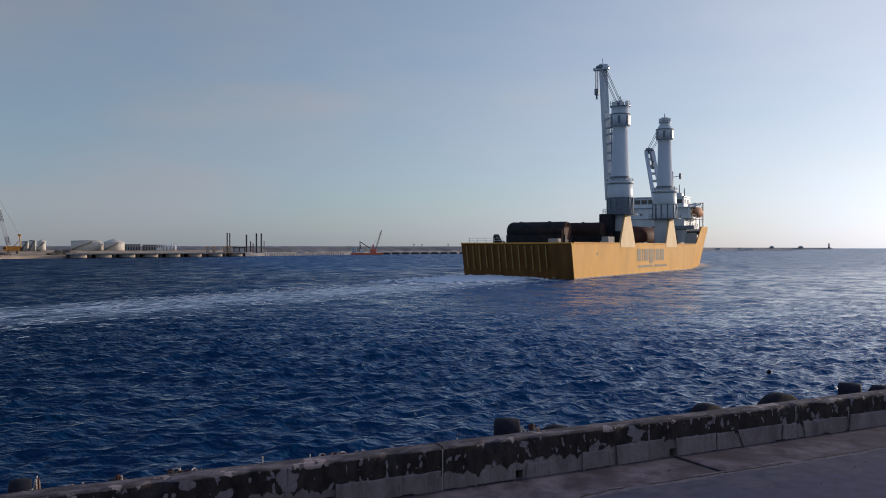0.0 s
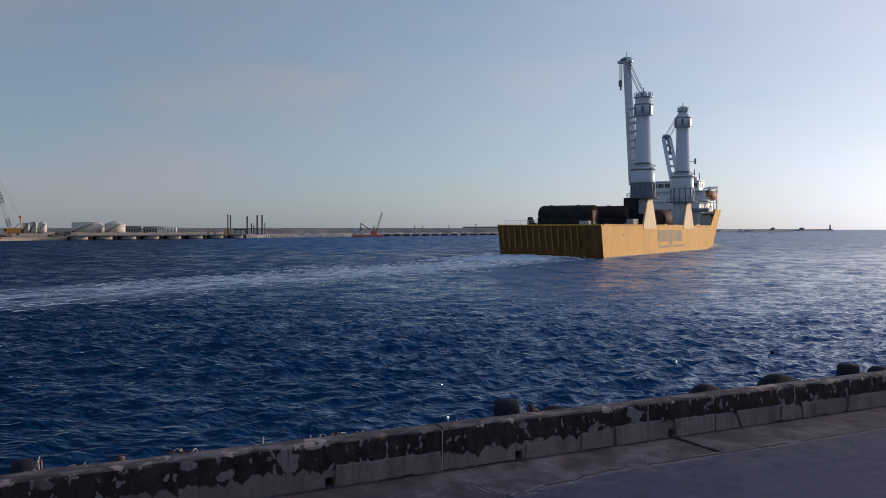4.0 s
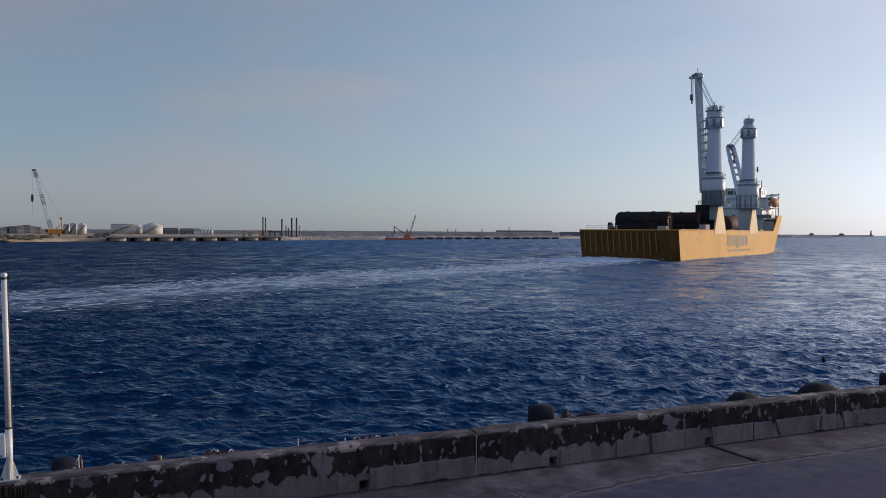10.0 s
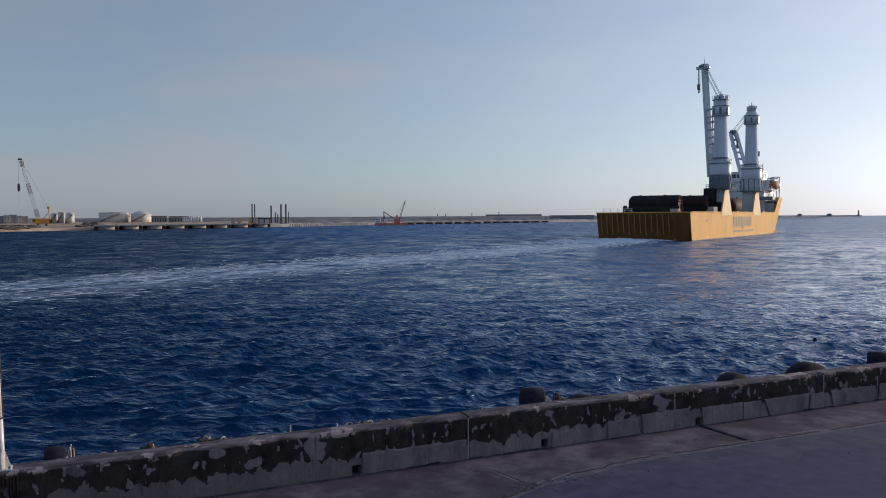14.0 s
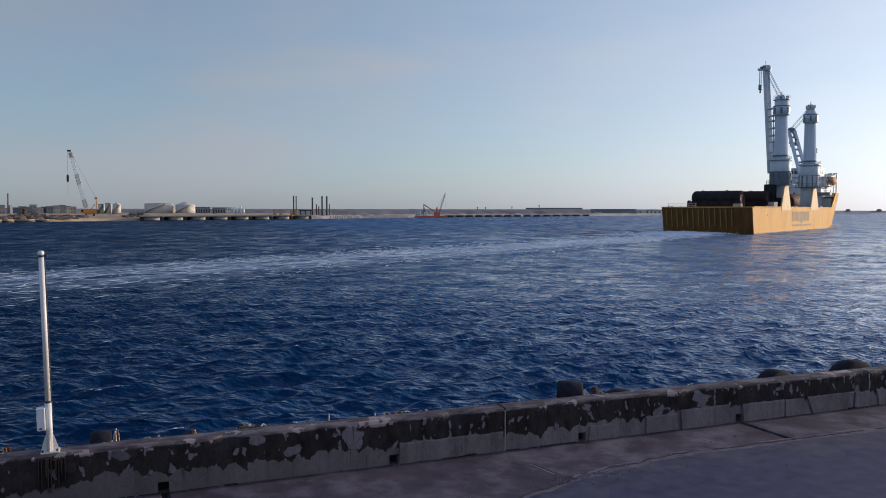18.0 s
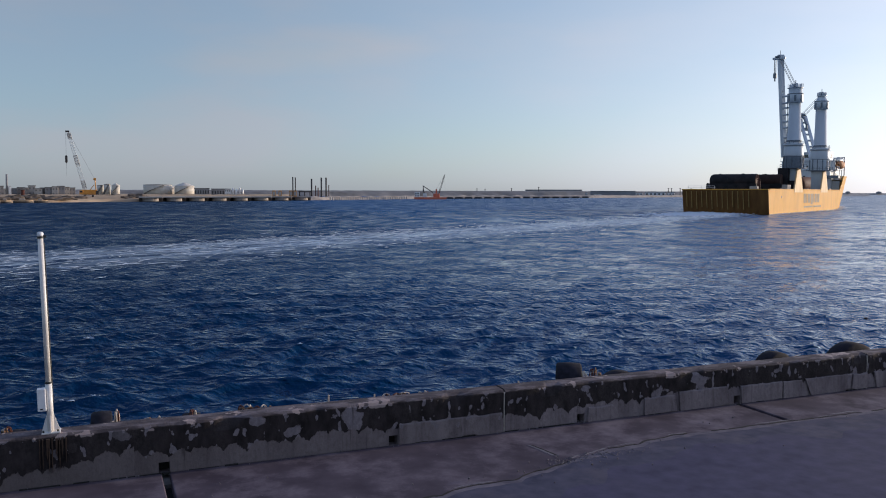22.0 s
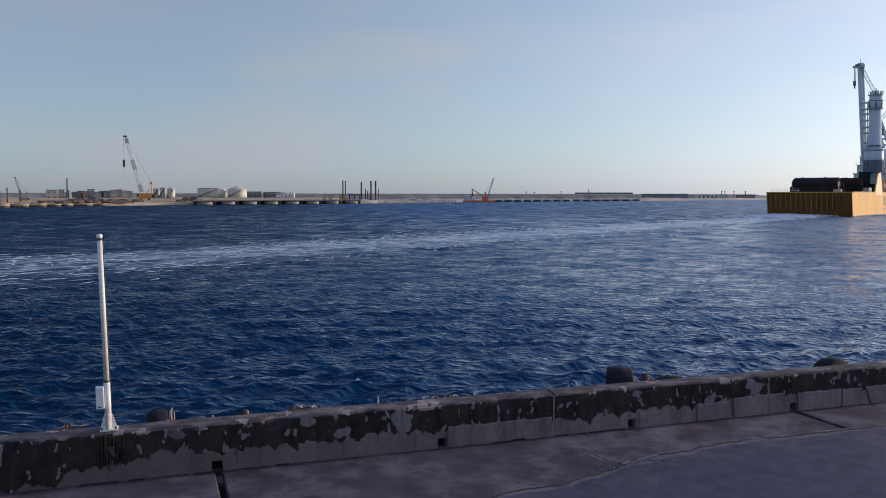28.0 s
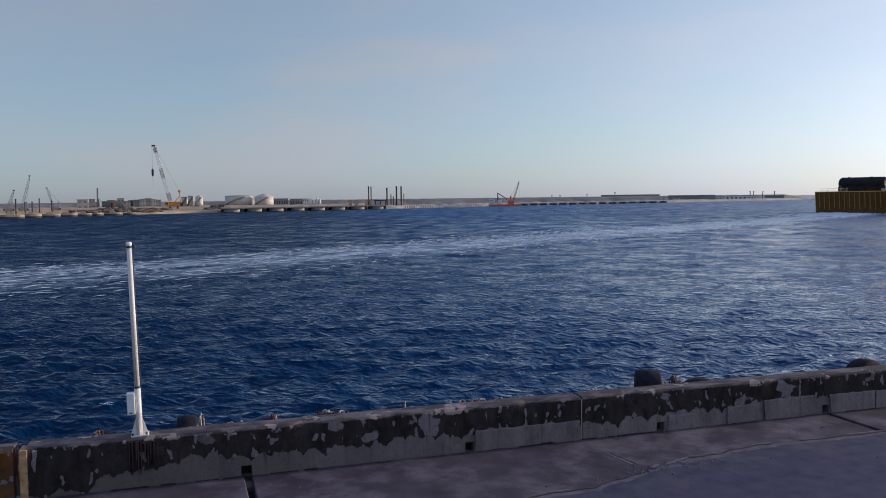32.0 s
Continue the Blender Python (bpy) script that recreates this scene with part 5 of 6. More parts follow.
    box(bm, x - 2.4, 12.48, y - 1.9, y + 1.9, DECK, 14.3, 0.25)
    part("crane_foot", bm, "crane", ship)
    # ladder
    bm = bmesh.new()
    for s in (-0.25, 0.25):
        rod(bm, (x - 1.95, y + s, 22), (x - 1.78, y + s, h), 0.05, n=5)
    for k in range(int(h - 22)):
        rod(bm, (x - 1.93, y - 0.25, 22.4 + k), (x - 1.93, y + 0.25, 22.4 + k), 0.04, n=4)
    part("mast_ladder", bm, "crane_dark", mast)


build_crane(11.0, 34.3, 42.4, 2.95, (7.6, 36.4, 18.0), (4.6, 40.2, 50.2), "pale grey crane mast with upright jib")
build_crane(11.0, 70.7, 43.2, 3.2, (8.4, 74.0, 18.5), (-1.6, 97.5, 36.0), "pale grey crane mast with lowered jib")


def build_house():
    bm = bmesh.new()
    box(bm, -10.4, 8.8, 103.5, 117, 11.5, 19.0, 0.15)
    house = part("deckhouse", bm, "house", ship, "white deckhouse at the bow")
    bm = bmesh.new()
    box(bm, -10.4, 8.8, 98.5, 103.6, 6.2, 15.4, 0.15)
    part("lower_deckhouse", bm, "house", house)
    for x in (-6.2, -0.6, 5.0):
        for z, y in ((8.6, 98.5), (12.4, 98.5), (16.5, 103.5)):
            bm = bmesh.new()
            box(bm, x - 0.35, x + 0.35, y - 0.06, y + 0.1, z, z + 0.75, 0.04)
            part("window", bm, "glass", house)
    for y in (105, 108, 111, 114):
        for z in (13.2, 16.6):
            bm = bmesh.new()
            box(bm, 8.74, 8.86, y, y + 1.1, z, z + 1.0, 0.04)
            part("window", bm, "glass", house)
    for z, y0, x1 in ((15.4, 98.2, 11.4), (19.0, 102.5, 11.4)):
        bm = bmesh.new()
        box(bm, -10.8, x1, y0, 112, z, z + 0.18, 0.03)
        part("deck_edge", bm, "house", house)
        bm = bmesh.new()
        for k in range(12):
            x = -10.6 + 2 * k
            rod(bm, (x, y0 + 0.1, z + 0.15), (x, y0 + 0.1, z + 1.25), 0.04, n=5)
        for k in range(5):
            y = y0 + 0.1 + 2.2 * k
            rod(bm, (x1 - 0.1, y, z + 0.15), (x1 - 0.1, y, z + 1.25), 0.04, n=5)
        for h in (0.65, 1.25):
            rod(bm, (-10.6, y0 + 0.1, z + h), (x1 - 0.1, y0 + 0.1, z + h), 0.03, n=5)
            rod(bm, (x1 - 0.1, y0 + 0.1, z + h), (x1 - 0.1, 111.8, z + h), 0.03, n=5)
        part("deck_rail", bm, "white", house)
    for x, y in ((11.3, 102.8), (11.3, 107), (11.3, 111.8), (9.6, 102.8)):
        bm = bmesh.new()
        rod(bm, (x, y, 11.4), (x, y, 19.1), 0.13, n=8)
        part("deck_post", bm, "house", house)
    bm = bmesh.new()
    box(bm, 11.5, 11.9, 109.6, 110.2, 12.0, 20.6, 0.05)
    box(bm, 8.8, 11.9, 109.6, 110.2, 20.2, 20.6, 0.05)
    part("boat_gantry", bm, "house", ship, "white boat gantry")
    bm = bmesh.new()
    box(bm, -10.2, 6.4, 107, 115, 19.18, 22.4, 0.2)
    bridge = part("wheelhouse", bm, "house", ship, "white wheelhouse with a band of dark windows")
    bm = bmesh.new()
    box(bm, -10.4, 6.6, 106.8, 115.2, 22.4, 22.75, 0.05)
    part("wheelhouse_roof", bm, "house", bridge)
    for k in range(7):
        bm = bmesh.new()
        x = -9.5 + 2.25 * k
        box(bm, x, x + 1.9, 106.94, 107.1, 20.4, 21.8, 0.06)
        part("window", bm, "glass", bridge)
    for y in (108, 111):
        bm = bmesh.new()
        box(bm, 6.34, 6.46, y, y + 1.9, 20.4, 21.8, 0.06)
        part("window", bm, "glass", bridge)
    bm = bmesh.new()
    box(bm, 0.5, 5.2, 108.5, 113, 22.75, 23.9, 0.15)
    part("monkey_island", bm, "house", bridge)
    for x, z in ((2.6, 26.2), (4.2, 26.6), (5.8, 25.4), (0.4, 25.6)):
        bm = bmesh.new()
        rod(bm, (x, 110, 22.7), (x, 110, z), 0.2, 0.12, n=8)
        part("aerial", bm, "crane_dark", bridge)
    bm = bmesh.new()
    rod(bm, (1.8, 111, 22.7), (1.8, 111, 31.0), 0.35, 0.22, n=12)
    rod(bm, (1.8, 111, 29.2), (4.2, 111, 29.4), 0.12, n=8)
    mast = part("radar_mast", bm, "house", ship, "white radar mast")
    bm = bmesh.new()
    box(bm, 3.9, 4.5, 110.6, 111.4, 28.4, 30.3, 0.1)
    part("radar_scanner", bm, "crane_dark", mast)
    bm = bmesh.new()
    box(bm, 4.5, 12.0, 97.6, 101.5, 12.0, 13.2, 0.1)
    part("boat_platform", bm, "crane_dark", ship, "dark underside of the boat platform")
    # lifeboat under its davit
    bm = bmesh.new()
    for k, (y, r) in enumerate(((0, 0.25), (0.8, 0.9), (2, 1.3), (4, 1.45), (6, 1.3), (7.2, 0.9), (8, 0.25))):
        row = [bm.verts.new((11.0 + r * math.cos(a), 101.8 + y, 17.4 + r * 1.15 * math.sin(a))) for a in [2 * math.pi * i / 16 for i in range(16)]]
        if k:
            for i in range(16):
                bm.faces.new((last[i], last[(i + 1) % 16], row[(i + 1) % 16], row[i]))
        last = row
    bmesh.ops.recalc_face_normals(bm, faces=bm.faces)
    smooth(part("lifeboat", bm, "orange", ship, "faded orange enclosed lifeboat"))
    for y in (103.0, 108.0):
        bm = bmesh.new()
        prism(bm, [(8.9, 15.6), (9.4, 15.6), (9.4, 19.4), (11.6, 19.8), (11.6, 20.2), (8.9, 19.9)], "y", y - 0.2, y + 0.2)
        part("davit", bm, "white", ship)


build_house()

# ---- deck cargo ----
CARGO = []


def cargo_vessel(x0, x1, y, r, z, material, label):
    """A welded cylinder across the deck: domed ends, weld seams, nozzles and saddles."""
    t = thing("steel_vessel", label, "vessel", group="vessels on the ship's deck")
    dome = 1.5
    turn = Matrix.Translation((0, y, z)) @ Matrix.Rotation(radians(90), 4, "Y")
    bm = bmesh.new()
    ends = [(0.0, 0.04), (0.06, 0.45), (0.18, 0.68), (0.38, 0.86), (0.66, 0.97), (1.0, 1.0)]
    lathe(bm, [(r * q, x0 + dome * f) for f, q in ends] + [(r * q, x1 - 0.25 * f) for f, q in ends[::-1]], 36)
    bmesh.ops.transform(bm, matrix=turn, verts=bm.verts)
    bmesh.ops.recalc_face_normals(bm, faces=bm.faces)
    smooth(part("shell", bm, material, t))
    for k in range(6):
        x = x0 + dome + (x1 - x0 - 2 * dome) * k / 5
        bm = bmesh.new()
        lathe(bm, [(r - 0.02, x - 0.09), (r + 0.035, x - 0.06), (r + 0.035, x + 0.06), (r - 0.02, x + 0.09)], 36)
        bmesh.ops.transform(bm, matrix=turn, verts=bm.verts)
        bmesh.ops.recalc_face_normals(bm, faces=bm.faces)
        part("weld_seam", bm, material, t)
    if material == "pipe":
        bm = bmesh.new()
        lathe(bm, [(0.3, x1 - 0.2), (r * 0.97, x1 - 0.19), (r * 0.97, x1 + 0.03), (0.3, x1 + 0.05)], 36)
        bmesh.ops.transform(bm, matrix=turn, verts=bm.verts)
        bmesh.ops.recalc_face_normals(bm, faces=bm.faces)
        part("end_plate", bm, "rust", t, "red-brown primed end plate")
    for f in (0.22, 0.7):
        x = x0 + (x1 - x0) * f
        bm = bmesh.new()
        rod(bm, (x, y, z + r - 0.1), (x, y, z + r + 0.07), 0.3, n=14)
        rod(bm, (x, y, z + r + 0.07), (x, y, z + r + 0.13), 0.42, n=14)
        part("nozzle", bm, material, t)
    for f in (0.13, 0.335, 0.54, 0.745, 0.92):
        x = x0 + (x1 - x0) * f
        bm = bmesh.new()
        prism(bm, [(y - r, DECK), (y + r, DECK), (y + r * 0.95, z - r * 0.4), (y + r * 0.6, z - r * 0.82), (y, z - r + 0.01), (y - r * 0.6, z - r * 0.82), (y - r * 0.95, z - r * 0.4)], "x", x - (x1 - x0) * 0.1, x + (x1 - x0) * 0.1)
        part("saddle", bm, "pipe", t)
    CARGO.append(t)


def cargo_pipe(x, y0, y1, r, material, label, lift=0.35):
    """A wide coated steel pipe with an open, dark end and weld rings."""
    t = thing("steel_pipe", label, "pipe", group="pipes on the ship's deck")
    bm = bmesh.new()
    n = 30
    rings = []
    z = DECK + lift + r
    for y, q in ((y0, r - 0.12), (y0, r), (y1, r), (y1, r - 0.12)):
        rings.append([bm.verts.new((x + q * math.cos(2 * math.pi * i / n), y, z + q * math.sin(2 * math.pi * i / n))) for i in range(n)])
    rings.append([bm.verts.new((v.co.x, y0 + 2.2, v.co.z)) for v in rings[0]])
    for p, q in zip(rings, rings[1:4]):
        for i in range(n):
            bm.faces.new((p[i], p[(i + 1) % n], q[(i + 1) % n], q[i]))
    for i in range(n):
        bm.faces.new((rings[0][(i + 1) % n], rings[0][i], rings[4][i], rings[4][(i + 1) % n]))
    bm.faces.new(rings[4])
    bm.faces.new(rings[3])
    bmesh.ops.recalc_face_normals(bm, faces=bm.faces)
    smooth(part("tube", bm, material, t))
    bm = bmesh.new()
    rod(bm, (x, y0 + 0.06, z), (x, y0 + 0.4, z), r - 0.12, n=30)
    part("end_cover", bm, material, t)
    for k in range(5):
        y = y0 + 0.6 + (y1 - y0 - 1.2) * k / 4
        bm = bmesh.new()
        rod(bm, (x, y - 0.15, z), (x, y + 0.15, z), r + 0.05, n=30)
        bmesh.ops.delete(bm, geom=[f for f in bm.faces if len(f.verts) > 4], context="FACES_ONLY")
        part("weld_ring", bm, material, t)
    for k in range(5):
        y = y0 + 0.9 + (y1 - y0 - 2) * k / 4
        bm = bmesh.new()
        prism(bm, [(x - r, DECK), (x + r, DECK), (x + r * 0.95, z - r * 0.55), (x + r * 0.5, z - r * 0.88), (x, z - r + 0.01), (x - r * 0.5, z - r * 0.88), (x - r * 0.95, z - r * 0.55)], "y", y - 0.3, y + 0.3)
        part("cradle", bm, "crane_dark", t)
    CARGO.append(t)


def cargo_box(name, x0, x1, y0, y1, z0, z1, material, label, category):
    bm = bmesh.new()
    box(bm, x0, x1, y0, y1, z0, z1, 0.08)
    ob = tagged(new(name), label, category)
    part("body", bm, material, ob)
    k = max(2, int((y1 - y0) / 0.9))
    for i in range(k):
        y = y0 + (y1 - y0) * (i + 0.5) / k
        bm = bmesh.new()
        box(bm, x1 - 0.02, x1 + 0.06, y - 0.18, y + 0.18, z0 + 0.2, z1 - 0.2)
        part("side_rib", bm, material, ob)
    CARGO.append(ob)


cargo_vessel(-10.1, 4.7, 17.4, 2.12, 10.25, "pipe", "huge black steel vessel with domed ends across the ship's deck")
cargo_vessel(-7.5, 9.4, 27.6, 2.12, 10.25, "brown", "huge dark brown steel vessel with domed ends across the ship's deck")
cargo_vessel(-10.0, 6.0, 36.5, 2.1, 10.4, "pipe", "huge black steel vessel with domed ends across the ship's deck")
cargo_vessel(-10.0, 6.0, 44.0, 2.1, 10.4, "pipe", "huge black steel vessel with domed ends across the ship's deck")
cargo_pipe(3.8, 54, 99, 2.9, "rust", "huge red-brown primed steel pipe lying along the ship's deck")
cargo_pipe(-2.6, 54, 99, 2.9, "rust", "huge red-brown primed steel pipe lying along the ship's deck")
cargo_box("steel_crate", 7.4, 10.5, 29.9, 32.3, DECK, 14.4, "pipe", "tall dark steel crate on the ship's deck", "cargo")
cargo_box("steel_crate", 10.52, 12.3, 31.6, 32.35, DECK, 10.4, "pipe", "low dark steel crate on the ship's deck", "cargo")
cargo_box("deck_container", 6.9, 9.0, 1.8, 3.7, DECK, DECK + 2.2, "town", "small grey-white container on the ship's deck", "container")
cargo_box("deck_container", 10.75, 12.35, 22.6, 26.6, DECK, DECK + 2.8, "mortar", "beige container on the ship's deck beside the rail", "container")
chock = tagged(new("pipe_chock"), "dark steel wedge chock beside the pipes on the ship's deck", "chock")
bm = bmesh.new()
prism(bm, [(-6.3, DECK), (-4.3, DECK), (-4.3, DECK + 1.6), (-5.3, DECK + 2.0), (-5.9, DECK + 3.2), (-6.2, DECK + 2.9)], "y", 2.4, 4.4)
part("body", bm, "pipe", chock)
CARGO.append(chock)
davit_post = tagged(new("deck_post"), "thin rusty steel post standing on the ship's deck", "post")
bm = bmesh.new()
rod(bm, (9.6, 2.8, DECK), (9.6, 2.8, 10.3), 0.16, n=10)
part("shaft", bm, "rust", davit_post)
bm = bmesh.new()
rod(bm, (9.65, 2.8, 10.2), (8.7, 2.8, 10.35), 0.12, n=8)
part("arm", bm, "rust", davit_post)
CARGO.append(davit_post)

# ---- wash at the ship ----
def build_wash():
    rng = np.random.RandomState(9)
    spots = []
    for _ in range(1500):
        y = -abs(rng.normal(0, 11)) + 1.4
        x = rng.normal(-5.0, 3.8 + abs(y) * 0.10)
        size = rng.lognormal(-0.55, 0.5)
        z = 0.12 + 0.4 * math.exp(-abs(y + 1.5) / 6) * rng.uniform(0, 1)
        spots.append((x, y, z, size * 1.5, size * 0.7, rng.uniform(0, 3)))
    for _ in range(600):  # churned heap right under the transom
        y = 0.9 - abs(rng.normal(0, 2.2))
        x = rng.normal(-5.5, 4.2)
        size = rng.lognormal(-0.9, 0.45)
        spots.append((x, y, 0.1 + rng.uniform(0.0, 0.55) * math.exp(-((x + 6.0) / 5.5) ** 2), size * 1.4, size * 0.7, rng.uniform(0, 3)))
    for _ in range(320):  # bow wave
        y = rng.uniform(112, 150)
        x = half_beam(min(y, 144), 0.2) + abs(rng.normal(0, 1.0))
        size = rng.lognormal(-0.8, 0.4)
        spots.append((x, y, rng.uniform(0.1, 1.0), size * 1.7, size * 0.6, math.pi / 2 + rng.normal(0, 0.4)))
    for _ in range(900):
        y = rng.uniform(2, 146)
        x = half_beam(min(y, 144), 0.2) + abs(rng.normal(0, 0.5 + max(0, y - 95) * 0.03))
        size = rng.lognormal(-1.2, 0.5)
        if y < 95 and rng.uniform() < 0.6:
            continue
        spots.append((x, y, rng.uniform(0.05, 0.3 if y < 95 else 0.75), size * 1.6, size * 0.6, math.pi / 2 + rng.normal(0, 0.3)))
    return flakes("ship_wash", spots, "white churned water along the ship's stern and side", "wash", 0.28)


wash = build_wash()


# ---- far shore ----
SHORE = [(-75, 400), (-50, 410), (-37.4, 445), (-33.3, 490), (-27.2, 530), (-24.0, 548), (-16.5, 592), (-12.7, 632), (-9.6, 690), (-4.9, 770), (2.6, 880), (6.3, 960), (11.5, 1130), (14.0, 1300)]


def shore(az):
    for (a, r), (b, s) in zip(SHORE, SHORE[1:]):
        if a <= az <= b:
            return r + (s - r) * (az - a) / (b - a)
    return SHORE[0][1] if az < 0 else SHORE[-1][1]


def land(name, lo, hi, step, profile, material, label, kind="structure", rough=0.35):
    """Low ground along the shore: (metres behind the waterline, height) rows from water inland."""
    bm = bmesh.new()
    rows = []
    n = int((hi - lo) / step)
    for i in range(n + 1):
        az = lo + (hi - lo) * i / n
        taper = min(1.0, (n - i) / 4 + 0.02)
        row = []
        for d, z in profile:
            wob = noise.noise((az * 1.3, d * 0.05, 4)) * min(12, 2 + d * 0.05)
            h = z * (1 + rough * noise.noise((az * 2.1, d * 0.02, 9))) if z > 0 else z
            row.append(bm.verts.new((*polar(az, shore(az) + d + wob), -0.6 + (h + 0.6) * taper)))
        rows.append(row)
    for p, q in zip(rows, rows[1:]):
        for k in range(len(profile) - 1):
            bm.faces.new((p[k], q[k], q[k + 1], p[k + 1]))
    bmesh.ops.recalc_face_normals(bm, faces=bm.faces)
    ob = smooth(part(name, bm, material))
    return tagged(ob, label, "shore", kind=kind)


land("shore_bank", -75, -14.0, 0.25, [(0, -1.2), (3, 0.9), (9, 1.7), (40, 2.2), (120, 2.6), (300, 3.2), (420, 3.0), (900, 2.0), (1500, -2)], "sand", "sandy reclaimed shore with rough low banks")
land("far_berm", -75, 14.0, 0.3, [(480, -1.0), (500, 5.5), (560, 7.9), (800, 8.2), (1200, 7.8), (1600, -2)], "berm", "long low brown berm behind the harbour works", rough=0.07)
land("stone_causeway", -14.2, 14.0, 0.12, [(-6, -1.2), (0, 1.2), (4, 2.6), (16, 2.8), (22, 1.0), (30, -2)], "caisson", "low rubble causeway across the harbour")


def facing(az, reach, z=0.0):
    """A pose at a far place, its y axis pointing away from the harbour's near side."""
    return pose(*polar(az, reach), z, 0, 0, -az)


def tank(az, reach, r, h, cone, material="tank"):
    t = thing("storage_tank", "cream cylindrical storage tank on the far shore", "tank", facing(az, reach, 1.2), "storage tanks")
    bm = bmesh.new()
    lathe(bm, [(r, 0), (r, h)], 40)
    smooth(part("shell", bm, material, t))
    bm = bmesh.new()
    lathe(bm, [(r + 0.1, h), (r + 0.1, h + 0.3), (r * 0.5, h + 0.3 + cone * 0.6), (0.3, h + 0.3 + cone)], 40)
    part("roof", bm, "grey_roof" if cone < 1 else material, t)
    bm = bmesh.new()
    for k in range(3):
        rod(bm, (0, 0, h * (k + 1) / 4), (0, 0, h * (k + 1) / 4 + 0.25), r + 0.12, n=40)
    part("stiffener", bm, material, t)
    bm = bmesh.new()
    for k in range(28):
        a = math.pi * (1.05 + 0.6 * k / 28)
        box(bm, -0.9, 0.9, -0.62, 0.62, -0.25, 0.25, m=pose((r + 0.6) * math.cos(a), (r + 0.6) * math.sin(a), h * (k + 1) / 29, 0, 0, math.degrees(a)))
    part("stair", bm, "grey_roof", t)


for az, reach, r, h, cone in ((-23.15, 970, 15.0, 12.0, 0.5), (-22.35, 985, 6.0, 9.0, 2.5), (-21.5, 960, 10.5, 10.6, 3.6), (-25.68, 860, 3.6, 10.4, 2), (-26.2, 865, 3.0, 11.5, 0.4), (-26.6, 870, 3.0, 10.5, 0.4)):
    tank(az, reach, r, h, cone)


def block(az, reach, w, d, h, material, label="pale flat-roofed building on the far shore", floors=2, bays=6, roof="grey_roof", z=1.0, pane="glass"):
    """A far building: walls, roof slab with parapet, rows of windows facing the water."""
    t = thing("harbour_building", label, "building", facing(az, reach, z))
    bm = bmesh.new()
    box(bm, -w / 2, w / 2, 0, d, 0, h, 0.1)
    wall = part("wall", bm, material, t)
    bm = bmesh.new()
    box(bm, -w / 2 - 0.3, w / 2 + 0.3, -0.3, d + 0.3, h, h + 0.5, 0.05)
    part("roof", bm, roof, t)
    for i in range(floors):
        for k in range(bays):
            x = -w / 2 + w * (k + 0.5) / bays
            z = h * (i + 0.35) / floors
            bm = bmesh.new()
            box(bm, x - w / bays * 0.2, x + w / bays * 0.2, -0.04, 0.12, z, z + h / floors * 0.42)
            part("window", bm, pane, wall)


rng = random.Random(21)
for k, az in enumerate((-32.75, -32.2, -31.85, -31.45, -31.1, -30.85, -30.5, -30.15, -29.85, -29.55, -29.2, -28.85, -28.55, -28.25)):
    block(az, 900 + rng.uniform(-15, 15), rng.uniform(5.0, 7.5) if k else 10, 9, rng.uniform(7.0, 10.5), rng.choice(("town", "town_dark", "town", "caisson")), "small pale block of flats in the distant town", 2, 2, pane="grey_roof")
block(-20.4, 900, 15, 12, 8.2, "town_dark", "long dark industrial shed on the far shore", 1, 6)
block(-19.3, 905, 16, 12, 7.8, "town_dark", "long dark industrial shed on the far shore", 1, 6)
block(-18.75, 890, 6, 8, 7.6, "white", "small white works building on the far shore", 2, 3)
for az, h in ((-18.42, 9.0), (-18.2, 7.5), (-17.98, 9.6), (-17.8, 7.8)):
    t = thing("silo", "slim white silo on the far shore", "silo", facing(az, 890, 1), "white silos")
    bm = bmesh.new()
    lathe(bm, [(1.2, 0), (1.2, h - 1.2), (0.3, h)], 18)
    smooth(part("shell", bm, "white", t))
    bm = bmesh.new()
    rod(bm, (1.35, 0, 0), (1.35, 0, h), 0.12, n=6)
    part("ladder", bm, "grey_roof", t)
# sheds and quay buildings along the far breakwater
for az, reach, w, h, material in ((3.2, 1950, 130, 10.5, "town_dark"), (7.15, 1120, 58, 6.6, "town_dark"), (9.9, 1180, 27, 5.2, "white"), (8.85, 1150, 9, 4.4, "white"), (10.9, 1200, 10, 5, "white"), (12.2, 1260, 26, 5.0, "town_dark"), (5.4, 985, 2.5, 4.5, "white"), (6.15, 990, 9, 3.2, "white")):
    block(az, reach, w, 20, h, material, "low warehouse on the distant breakwater", 1 if material == "white" else 0, 5)
for az, h in ((-2.0, 9.2), (-1.45, 8.6), (0.35, 9.6), (2.2, 12.0), (10.75, 10.5), (10.95, 10.5), (11.5, 10), (12.2, 10)):
    t = thing("light_mast", "thin mast on the distant breakwater", "mast", facing(az, 1420, 2))
    bm = bmesh.new()
    rod(bm, (0, 0, 0), (0, 0, h), 0.7, 0.5, n=8)
    part("shaft", bm, "pile", t)
    bm = bmesh.new()
    box(bm, -1.2, 1.2, -0.6, 0.6, h - 0.2, h + 0.8, 0.1)
    part("lamp_head", bm, "pile", t)

# chimney behind the town
t = thing("chimney", "tall slim dark chimney over the distant town", "chimney", facing(-31.85, 880, 1))
bm = bmesh.new()
rod(bm, (0, 0, 0), (0, 0, 21), 1.3, 0.8, n=16)
smooth(part("stack", bm, "town_dark", t))
bm = bmesh.new()
box(bm, 1.2, 3.4, -2, 2, 0, 10, 0.1)
part("annex", bm, "white", t)


